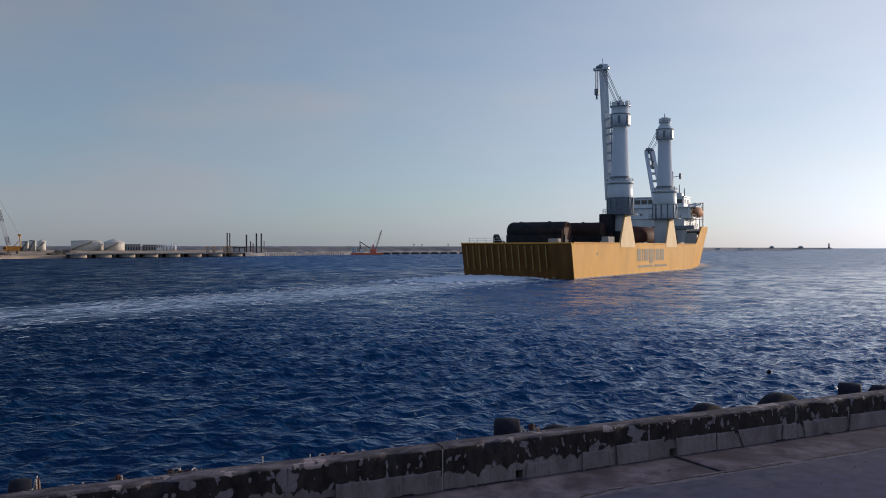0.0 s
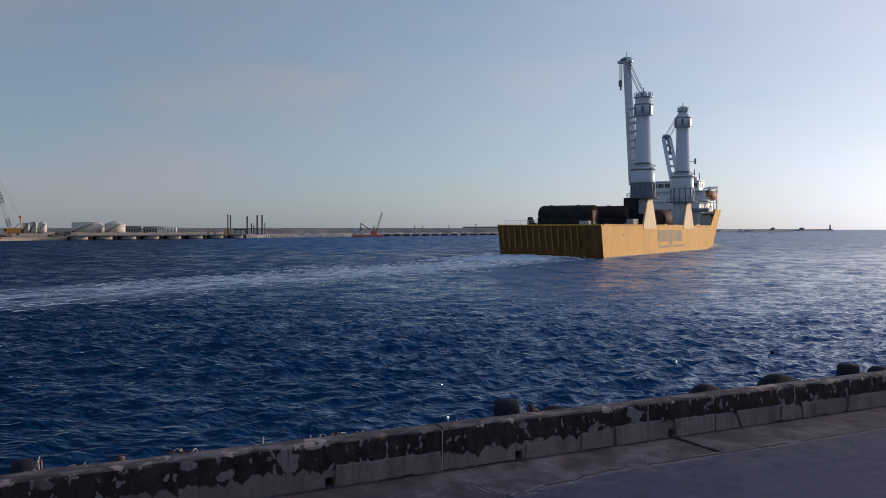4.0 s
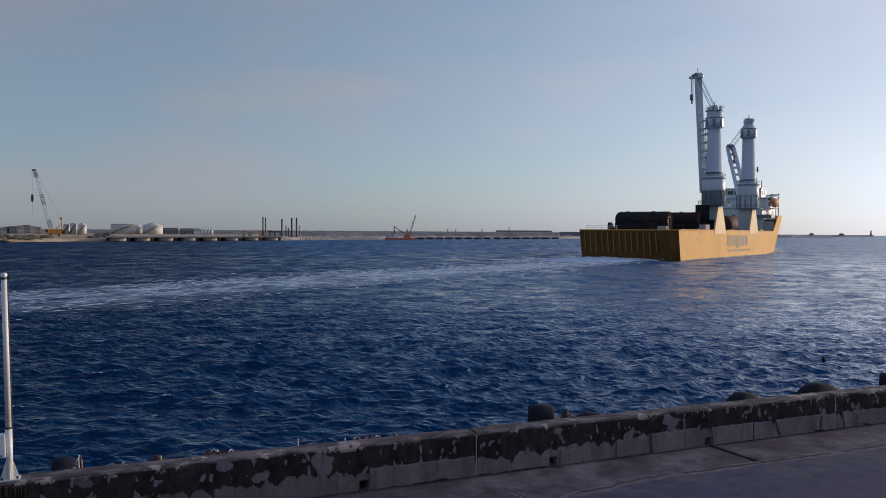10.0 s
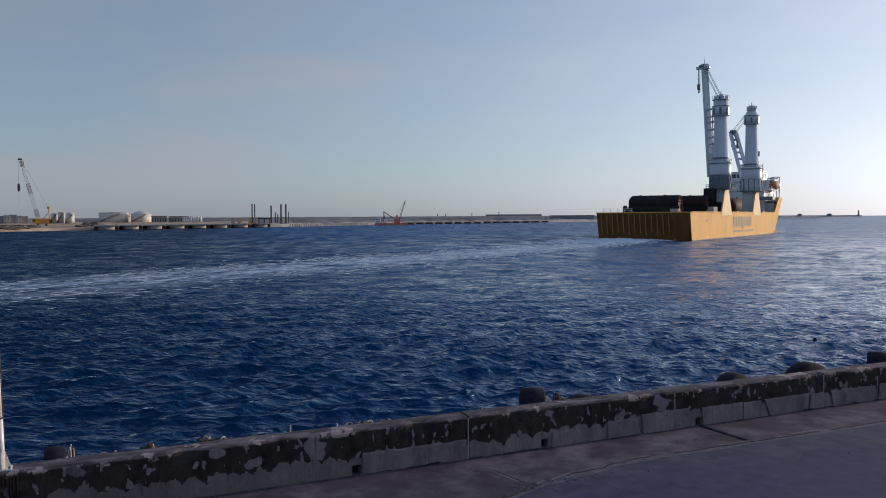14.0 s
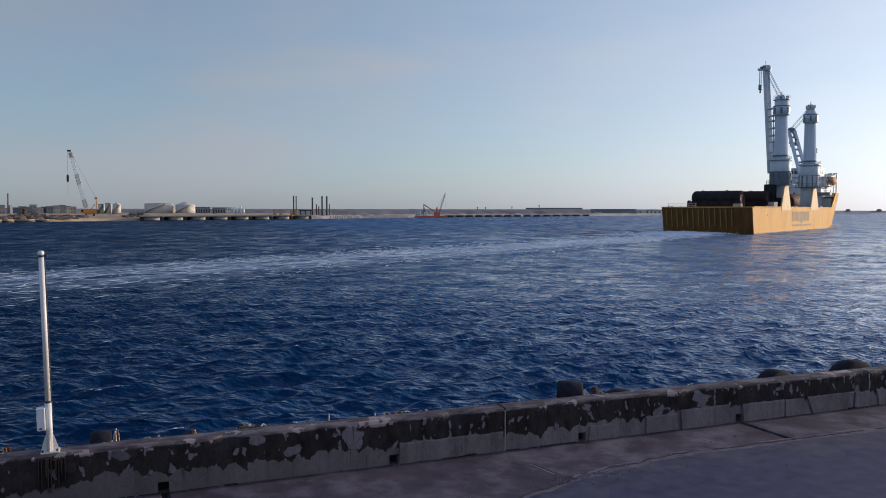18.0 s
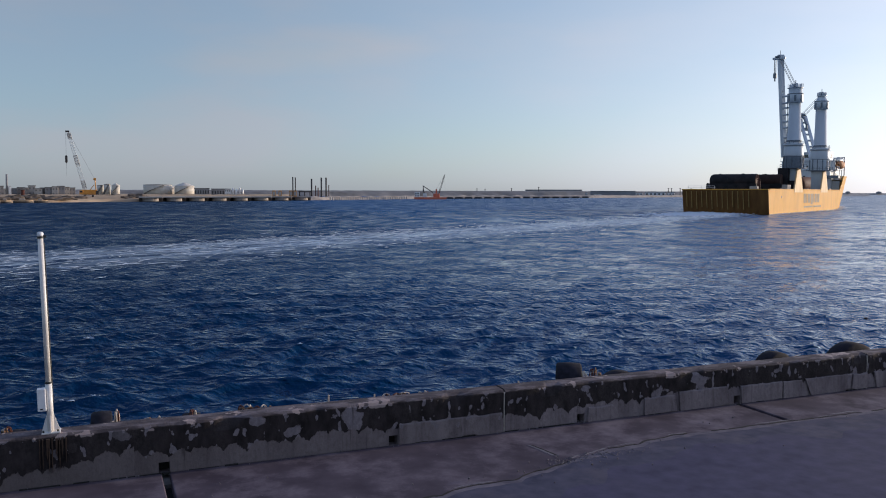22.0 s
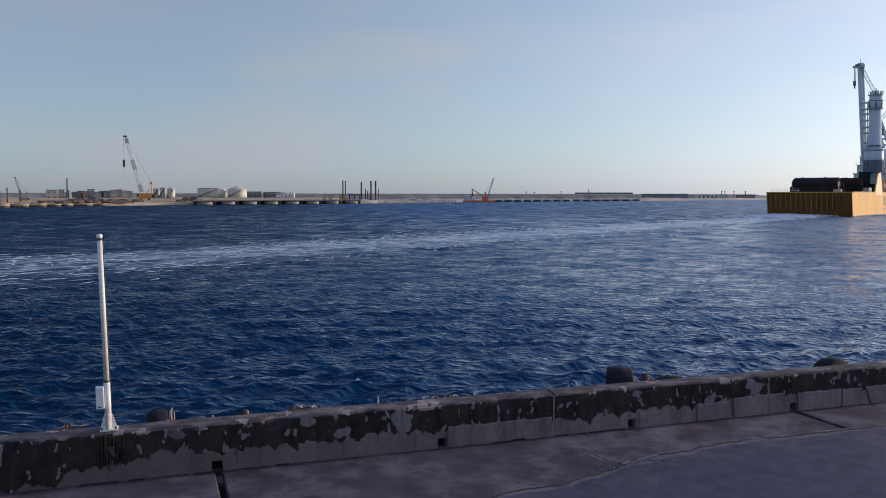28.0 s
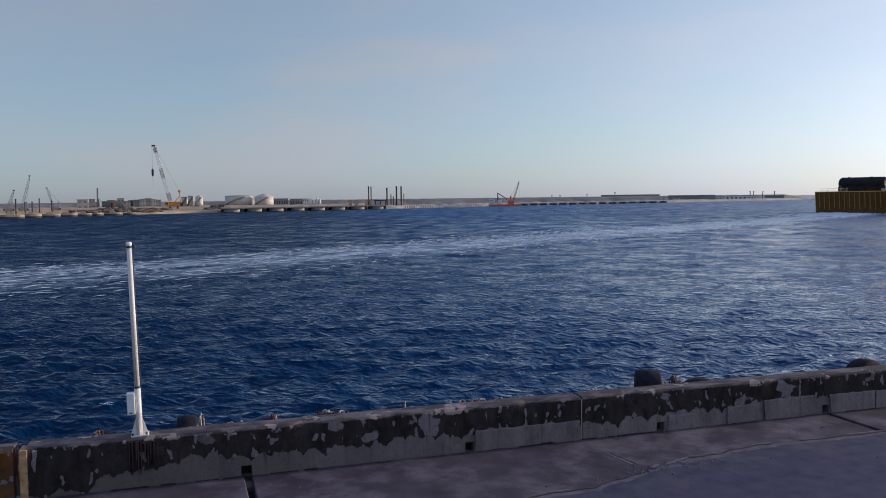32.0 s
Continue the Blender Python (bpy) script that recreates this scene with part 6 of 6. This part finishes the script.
def build_jetty():
    """Concrete jetty: a pale deck on caissons with dark gaps between them."""
    t = thing("concrete_jetty", "concrete jetty deck on a row of caissons on the far shore", "jetty", kind="structure")
    az = -23.6
    k = 0
    while az < -13.6:
        reach = shore(az) - 14
        w = 9.4 - 0.03 * k
        bm = bmesh.new()
        lathe(bm, [(w / 2 - 0.2, -2), (w / 2, 0.5), (w / 2, 2.3)], 24, 0, w / 2)
        part("caisson", bm, "caisson", t, at=facing(az, reach))
        bm = bmesh.new()
        box(bm, -w / 2 - 2.1, w / 2 + 2.1, -0.5, 17, 2.3, 3.1, 0.08)
        part("deck_slab", bm, "mortar", t, at=facing(az, reach))
        bm = bmesh.new()
        box(bm, -w / 2 - 2.2, w / 2 + 2.2, 8, 9, -2, 2.28)
        part("back_wall", bm, "rubble", t, at=facing(az, reach))
        # dark ring standing in for the shadow at the caisson's foot
        bm = bmesh.new()
        lathe(bm, [(w / 2 + 0.02, -1.5), (w / 2 + 0.12, -1.4), (w / 2 + 0.12, 0.35), (w / 2 + 0.02, 0.45)], 24, 0, w / 2)
        part("shadow_band", bm, "pile", t, "dark band painted as shadow at the waterline", at=facing(az, reach))
        az += math.degrees((w + 4.2) / reach)
        k += 1


build_jetty()


def build_caissons():
    rows = [(-39.6, 11, 3.2), (-38.2, 10, 3.4), (-36.74, 11.0, 3.5), (-35.6, 8.4, 3.9), (-34.6, 9.6, 3.4), (-33.67, 10.4, 3.4), (-32.7, 8.2, 3.0), (-31.96, 5.6, 3.1), (-31.0, 9.6, 2.9), (-30.0, 7.0, 2.6)]
    for az, w, h in rows:
        t = thing("caisson", "round-ended tan concrete caisson moored along the far shore", "caisson", facing(az, shore(az) - 9), "caissons along the far shore")
        h *= 0.52
        d, k = 6.5, 14
        ring = [(sx * (w / 2 - d / 2) + d / 2 * math.sin(a) * 1.0, d / 2 - d / 2 * math.cos(a)) for sx, lo in ((1, 0), (-1, math.pi)) for a in [lo + math.pi * i / k for i in range(k + 1)]]
        bm = bmesh.new()
        prism(bm, ring, "z", -1.5, h * 0.5)
        part("hull", bm, "caisson", t)
        # paler crown: the sun on the top is put into its colour
        bm = bmesh.new()
        prism(bm, [(x * 0.985, d / 2 + (y - d / 2) * 0.96) for x, y in ring], "z", h * 0.5, h)
        part("crown", bm, "sand", t, "tan upper ring coloured as sunlit")
        # near-black band paints the shade along the hull at the waterline
        bm = bmesh.new()
        prism(bm, [(x * 1.006, d / 2 + (y - d / 2) * 1.02) for x, y in ring], "z", -1.4, 0.9)
        part("shadow_band", bm, "pile", t, "dark band painted as shadow at the waterline")
        bm = bmesh.new()
        box(bm, -w * 0.2, w * 0.1, 2, 4.6, h, h + 0.9, 0.1)
        part("hatch", bm, "caisson", t)
    # dark heaps of rubble on the bank behind them
    rng = random.Random(31)
    for az in (-33.2, -32.3, -31.5, -30.6, -30.1, -29.4, -28.9, -27.9, -25.0, -24.4):
        r, h = rng.uniform(4, 8), rng.uniform(1.4, 3.0)
        bm = bmesh.new()
        bmesh.ops.create_icosphere(bm, subdivisions=3, radius=1)
        for v in bm.verts:
            f = 1 + 0.5 * noise.noise(v.co * 2.2 + Vector((az, 0, 0))) + 0.25 * noise.noise(v.co * 6)
            v.co = Vector((v.co.x * r * f, v.co.y * r * 0.6 * f, max(-0.4, v.co.z) * h * f))
        ob = part("earth_mound", bm, "rubble", at=facing(az, shore(az) + 10 + rng.uniform(0, 14), 1.6))
        tagged(ob, "dark brown mound of earth on the sandy far bank", "mound", "earth mounds")


build_caissons()


def crawler_crane(az, reach, tip_dx, tip_h, bays, wide, big):
    label = "orange crawler crane with a pale lattice boom on the far shore" if big else "small dark grey crawler crane with a lattice boom"
    t = thing("crawler_crane", label, "crane", facing(az, reach, 2.2))
    paint, steel = ("machine", "lattice") if big else ("grey_roof", "crane_dark")
    s = 1.0 if big else 0.45
    for x in (-2.6 * s, 2.6 * s):
        bm = bmesh.new()
        prism(bm, [(-4 * s, 0.4 * s), (-3.2 * s, 0), (3.2 * s, 0), (4 * s, 0.4 * s), (4 * s, 1.2 * s), (3.2 * s, 1.6 * s), (-3.2 * s, 1.6 * s), (-4 * s, 1.2 * s)], "x", x - 0.7 * s, x + 0.7 * s)
        part("track", bm, "pile", t)
    bm = bmesh.new()
    box(bm, -4.5 * s, 5.5 * s, -2 * s, 2 * s, 1.7 * s, 5.2 * s, 0.3 * s)
    part("upper_works", bm, paint, t, "machine house")
    bm = bmesh.new()
    box(bm, -6.0 * s, -3.6 * s, -2.4 * s, -0.8 * s, 2.0 * s, 4.8 * s, 0.25 * s)
    cab = part("cab", bm, paint, t)
    bm = bmesh.new()
    box(bm, -5.7 * s, -3.9 * s, -2.45 * s, -2.38 * s, 3.2 * s, 4.5 * s)
    part("window", bm, "glass", cab)
    bm = bmesh.new()
    box(bm, 4.6 * s, 6.6 * s, -2.2 * s, 2.2 * s, 1.8 * s, 4.4 * s, 0.2 * s)
    part("counterweight", bm, "pile", t)
    foot, tip = Vector((-2.0 * s, 0, 4.2 * s)), Vector((tip_dx, 0, tip_h))
    bm = bmesh.new()
    lattice(bm, foot, tip, wide, wide * 0.8, bays, 0.085 if big else 0.09)
    boom = part("boom", bm, steel, t, "lattice boom")
    if big:
        for f0, f1 in ((0.04, 0.17), (0.42, 0.60), (0.88, 0.97)):
            bm = bmesh.new()
            lattice(bm, foot.lerp(tip, f0), foot.lerp(tip, f1), wide * 1.02, wide * 1.02, 4, 0.2, 1.0)
            part("boom_section", bm, "town", boom, "darker boom section")
    bm = bmesh.new()
    box(bm, tip.x - 1.8 * s, tip.x + 0.8 * s, -0.6 * s, 0.6 * s, tip.z - 0.5 * s, tip.z + 0.7 * s, 0.2 * s)
    part("boom_head", bm, "pile", boom)
    gantry = Vector((4.2 * s, 0, 12.5 * s))
    bm = bmesh.new()
    for y in (-1.4 * s, 1.4 * s):
        rod(bm, (4.8 * s, y, 5 * s), gantry + Vector((0, y * 0.6, 0)), 0.35 * s, n=8)
        rod(bm, (0.8 * s, y, 5 * s), (3.6 * s, y * 0.6, 8.5 * s), 0.25 * s, n=8)
    box(bm, gantry.x - 1.0 * s, gantry.x + 0.8 * s, -1.3 * s, 1.3 * s, gantry.z - 0.6 * s, gantry.z + 0.9 * s, 0.15 * s)
    part("gantry", bm, paint, t)
    bm = bmesh.new()
    for y in (-0.5 * s, 0.5 * s):
        rod(bm, gantry + Vector((0, y, 0)), tip + Vector((0, y, 0)), 0.06, n=5)
    part("boom_pendant", bm, "cable", t)
    if not big:
        return
    hook = tip + Vector((-1.6 * s, 0, -tip_h * 0.36))
    bm = bmesh.new()
    rod(bm, tip + Vector((-1.6 * s, 0, 0)), hook, 0.07, n=5)
    rod(bm, hook + Vector((0, 0, -5.5 * s)), hook + Vector((0, 0, -14 * s)), 0.06, n=5)
    part("hoist_rope", bm, "cable", t)
    bm = bmesh.new()
    lathe(bm, [(0.3 * s, hook.z - 5.5 * s), (0.8 * s, hook.z - 4.5 * s), (0.8 * s, hook.z - 0.8 * s), (0.3 * s, hook.z)], 12, hook.x, 0)
    part("hammer", bm, "pile", t)


crawler_crane(-27.28, 640, -12.2, 45.5, 22, 2.4, True)
crawler_crane(-36.9, 530, 3.2, 12.5, 12, 1.2, False)
crawler_crane(-36.1, 560, 4.3, 21.5, 14, 1.3, False)
crawler_crane(-34.3, 575, -4.5, 14.5, 12, 1.2, False)

# steel piles: guide piles of the jetty works and a row of old posts
for az, reach, h, r, material in ((-14.50, 640, 14.8, 0.45, "pile"), (-14.33, 640, 14.5, 0.42, "pile"), (-13.25, 660, 13.8, 0.6, "pile"), (-12.60, 660, 14.8, 0.6, "pile"), (-12.28, 660, 14.8, 0.6, "pile"),
                                  (-12.98, 665, 8.6, 0.4, "rust"), (-12.82, 665, 7.0, 0.4, "rust"), (-12.10, 670, 9, 0.3, "rust"), (-36.5, 470, 7, 0.35, "pile"), (-35.6, 500, 5.6, 0.35, "pile"), (-35.2, 500, 7.4, 0.32, "pile"), (-34.5, 510, 6.2, 0.35, "pile"), (-36.0, 500, 5.5, 0.3, "pile"), (-31.0, 585, 4.5, 1.0, "rust")):
    t = thing("steel_pile", "upright dark steel pile at the far harbour works", "pile", facing(az, reach, -1.0), "steel piles")
    bm = bmesh.new()
    rod(bm, (0, 0, 0), (0, 0, h + 3), r, n=12)
    smooth(part("tube", bm, material, t))
    bm = bmesh.new()
    rod(bm, (0, 0, h + 3), (0, 0, h + 3.5), r * 1.15, n=12)
    part("cap", bm, material, t)
for az in (-15.75, -15.35, -14.65, -14.35):
    t = thing("guide_frame", "orange steel guide frame on the far jetty", "frame", facing(az, 600, 2.9))
    bm = bmesh.new()
    box(bm, -1.1, 1.1, -0.8, 0.8, 0, 4.2, 0.1)
    part("frame", bm, "machine", t)
    bm = bmesh.new()
    box(bm, -0.8, 0.8, -0.85, -0.75, 0.7, 3.5)
    part("opening", bm, "mortar", t)
t = thing("work_platform", "dark steel work platform between the far piles", "platform", facing(-13.5, 655, 0) @ Matrix.Diagonal((0.8, 0.8, 0.8, 1)))
bm = bmesh.new()
box(bm, -9, 3, -3, 3, 7.4, 8.4, 0.1)
part("deck", bm, "pile", t)
bm = bmesh.new()
for x in (-8, -3, 2):
    rod(bm, (x, 0, -2), (x, 0, 7.5), 0.5, n=8)
part("leg", bm, "pile", t)

post = thing("wooden_post", "short pale post standing in the shallow water", "post", facing(-12.0, 620, -1.0), "row of posts")
bm = bmesh.new()
rod(bm, (0, 0, 0), (0, 0, 3.0), 0.55, 0.5, n=10)
part("shaft", bm, "mortar", post)
bm = bmesh.new()
rod(bm, (0, 0, 3.0), (0, 0, 3.25), 0.62, n=10)
part("cap", bm, "caisson", post)
for k in range(1, 34):
    a = -12.0 + 0.157 * k
    copy_thing(post, facing(a, shore(a) - 22 + 5 * math.sin(k * 0.8), -1.0))

# caisson openings along the rubble causeway: dark blocks paint their darkness
for k in range(15):
    a = -3.9 + 0.66 * k
    t = thing("causeway_opening", "dark block standing for a shaded opening in the causeway", "pier", facing(a, shore(a) - 12, 0), "causeway piers")
    bm = bmesh.new()
    prism(bm, [(-3.9, -1), (3.9, -1), (3.5, 1.2), (1.9, 1.5), (-1.9, 1.5), (-3.5, 1.2)], "y", 0, 6)
    part("block", bm, "pile", t)
    bm = bmesh.new()
    box(bm, -4.6, 4.6, 0.5, 7, 1.5, 2.0, 0.1)
    part("capping", bm, "caisson", t)


def build_barge():
    t = thing("crane_barge", "red crane barge with a raised boom moored off the causeway", "barge", facing(-5.15, 718, 0) @ Matrix.Diagonal((0.79, 0.79, 0.79, 1)))
    bm = bmesh.new()
    prism(bm, [(-17, -1), (15, -1), (17.5, 1.7), (-18.5, 1.7)], "y", -5, 5)
    hull = part("hull", bm, "machine_red", t)
    bm = bmesh.new()
    box(bm, -18.6, 17.6, -5.1, 5.1, 1.7, 2.2, 0.08)
    part("deck", bm, "machine_red", hull)
    bm = bmesh.new()
    box(bm, -17.5, -12.0, -3.5, 3.5, 2.2, 7.6, 0.2)
    house = part("house", bm, "white", t, "white barge deckhouse")
    for z in (3.4, 5.8):
        for x in (-16.6, -15.0, -13.4):
            bm = bmesh.new()
            box(bm, x - 0.45, x + 0.45, -3.56, -3.46, z, z + 0.9)
            part("window", bm, "glass", house)
    bm = bmesh.new()
    box(bm, -8.5, -4.5, -3, 3, 2.2, 6.4, 0.2)
    part("winch_house", bm, "white", t)
    bm = bmesh.new()
    rod(bm, (-8.4, 0, 2.2), (-8.4, 0, 14.8), 0.45, n=8)
    rod(bm, (-8.4, 0, 14.4), (2.0, 0, 7.5), 0.45, n=8)
    rod(bm, (-8.4, 0, 12.4), (-6.0, 0, 2.2), 0.3, n=8)
    part("a_frame", bm, "pile", t)
    bm = bmesh.new()
    box(bm, 2.5, 9.5, -3, 3, 2.2, 6.2, 0.3)
    box(bm, 5.0, 6.6, -1, 1, 6.2, 11.2, 0.2)
    part("crane_house", bm, "machine_red", t, "red crane house")
    bm = bmesh.new()
    lattice(bm, (8.5, 0, 6.0), (15.0, 0, 27.0), 1.5, 0.9, 12, 0.16)
    boom = part("boom", bm, "pile", t)
    bm = bmesh.new()
    rod(bm, (5.8, 0, 11.0), (15.0, 0, 27.0), 0.08, n=5)
    rod(bm, (15.0, 0, 27.0), (15.3, 0, 9), 0.07, n=5)
    part("rope", bm, "cable", boom)


build_barge()


def build_mole():
    """Long breakwater out to sea, with small huts and a lighthouse at its head."""
    bm = bmesh.new()
    rows = []
    for i in range(81):
        f = i / 80
        az, reach = 13.0 + 12.0 * f, 1850 + 800 * f
        row = []
        for d, z in ((-8, -1.5), (-2, 2.0 + 0.8 * noise.noise((i * 0.9, 0, 1))), (0, 4.2), (6, 4.4), (8, 6.4 - 1.2 * f), (10, 6.4 - 1.2 * f), (11, 3.0), (24, -2)):
            row.append(bm.verts.new((*polar(az, reach + d), z)))
        rows.append(row)
    for p, q in zip(rows, rows[1:]):
        for k in range(7):
            bm.faces.new((p[k], q[k], q[k + 1], p[k + 1]))
    bmesh.ops.recalc_face_normals(bm, faces=bm.faces)
    tagged(part("breakwater", bm, "mole"), "long rubble breakwater with a crest wall out to sea", "breakwater", kind="structure")
    # low inner mole before it, with a few pale sheds
    bm = bmesh.new()
    rows = []
    for i in range(41):
        f = i / 40
        az, reach = 13.8 + 9.2 * f, 1330 + 330 * f
        end = min(1.0, (40 - i) / 2 + 0.05)
        rows.append([bm.verts.new((*polar(az, reach + d), -1 + (z + 1) * end)) for d, z in ((-5, -1.2), (0, 1.4 + 0.3 * noise.noise((i * 0.7, 2, 1))), (3, 2.6), (12, 2.6), (18, -2))])
    for p, q in zip(rows, rows[1:]):
        for k in range(4):
            bm.faces.new((p[k], q[k], q[k + 1], p[k + 1]))
    bmesh.ops.recalc_face_normals(bm, faces=bm.faces)
    tagged(part("inner_mole", bm, "mole"), "low grey inner mole before the breakwater", "mole", kind="structure")
    for az, w, h in ((18.2, 9, 2.4), (19.55, 6, 3.0), (19.95, 12, 1.6), (20.3, 5, 1.8)):
        block(az, 1330 + 330 * (az - 13.8) / 9.2 + 3, w, 5, h, "white", "small white shed on the distant mole", 1, 2, "white", 2.6)
    for az, reach, r in ((21.5, 2420, 6.0), (23.2, 2530, 7.0)):
        t = thing("domed_hut", "small domed hut on the distant breakwater", "hut", facing(az, reach, 4.2))
        bm = bmesh.new()
        lathe(bm, [(r, 0), (r, 3.0)], 20)
        part("wall", bm, "town_dark", t)
        bm = bmesh.new()
        lathe(bm, [(r, 3.0), (r * 0.8, 4.6), (r * 0.4, 5.6), (0.2, 5.9)], 20)
        smooth(part("roof", bm, "town_dark", t))
    t = thing("lighthouse", "slim dark lighthouse on the breakwater's head", "lighthouse", facing(24.82, 2640, 4.2))
    bm = bmesh.new()
    lathe(bm, [(3.2, 0), (3.2, 2.5), (2.4, 2.6), (1.7, 11.5)], 20)
    smooth(part("tower", bm, "town_dark", t))
    bm = bmesh.new()
    lathe(bm, [(2.4, 11.5), (2.4, 12.1)], 20)
    part("gallery", bm, "town_dark", t)
    bm = bmesh.new()
    lathe(bm, [(1.2, 12.1), (1.2, 14.0), (0.2, 15.2)], 16)
    part("lantern", bm, "glass", t)


build_mole()

# a small mooring buoy off the quay
buoy = thing("mooring_buoy", "small dark round buoy bobbing on the water off the quay", "buoy", pose(17.4, 43.6, 0.05))
bm = bmesh.new()
lathe(bm, [(0.03, -0.13), (0.08, -0.09), (0.115, 0.0), (0.105, 0.07), (0.06, 0.12), (0.02, 0.135)], 18)
smooth(part("float", bm, "rubber", buoy))
bm = bmesh.new()
rod(bm, (0, 0, 0.12), (0, 0, 0.16), 0.016, n=8)
part("ring", bm, "pile", buoy)

# the parapet's panels and joints
build_parapet()


# ---- what moves ----
def motions():
    rows = [(t, pose(x, y, 0, 0, 0, -h)) for t, x, y, h in SHIP_WAY]
    for moving in (ship, wash, *CARGO):
        walk(moving, rows)
    for moving in (water, whitecaps):
        walk(moving, [(0, pose(-5, 17, 0)), (16, pose(0, 0, 0)), (32, pose(5, -17, 0))])
    walk(buoy, [(0, pose(17.0, 43.5, 0.08)), (2, pose(17.06, 43.55, 0.1, 4, 3)), (5, pose(17.25, 43.45, 0.09, -5, 2)), (7, pose(17.5, 43.5, -0.02, 3, -4)), (9, pose(17.9, 43.95, 0.1, -3, 4)), (12, pose(18.06, 44.0, 0.09, 5, -2)), (14, pose(18.2, 44.1, 0.03)), (17, pose(18.4, 44.3, -0.06, -4, 3)), (20, pose(18.6, 44.5, 0.0)), (26, pose(18.9, 44.8, -0.05, 3, 2)), (32, pose(19.2, 45.1, 0.0))])


motions()
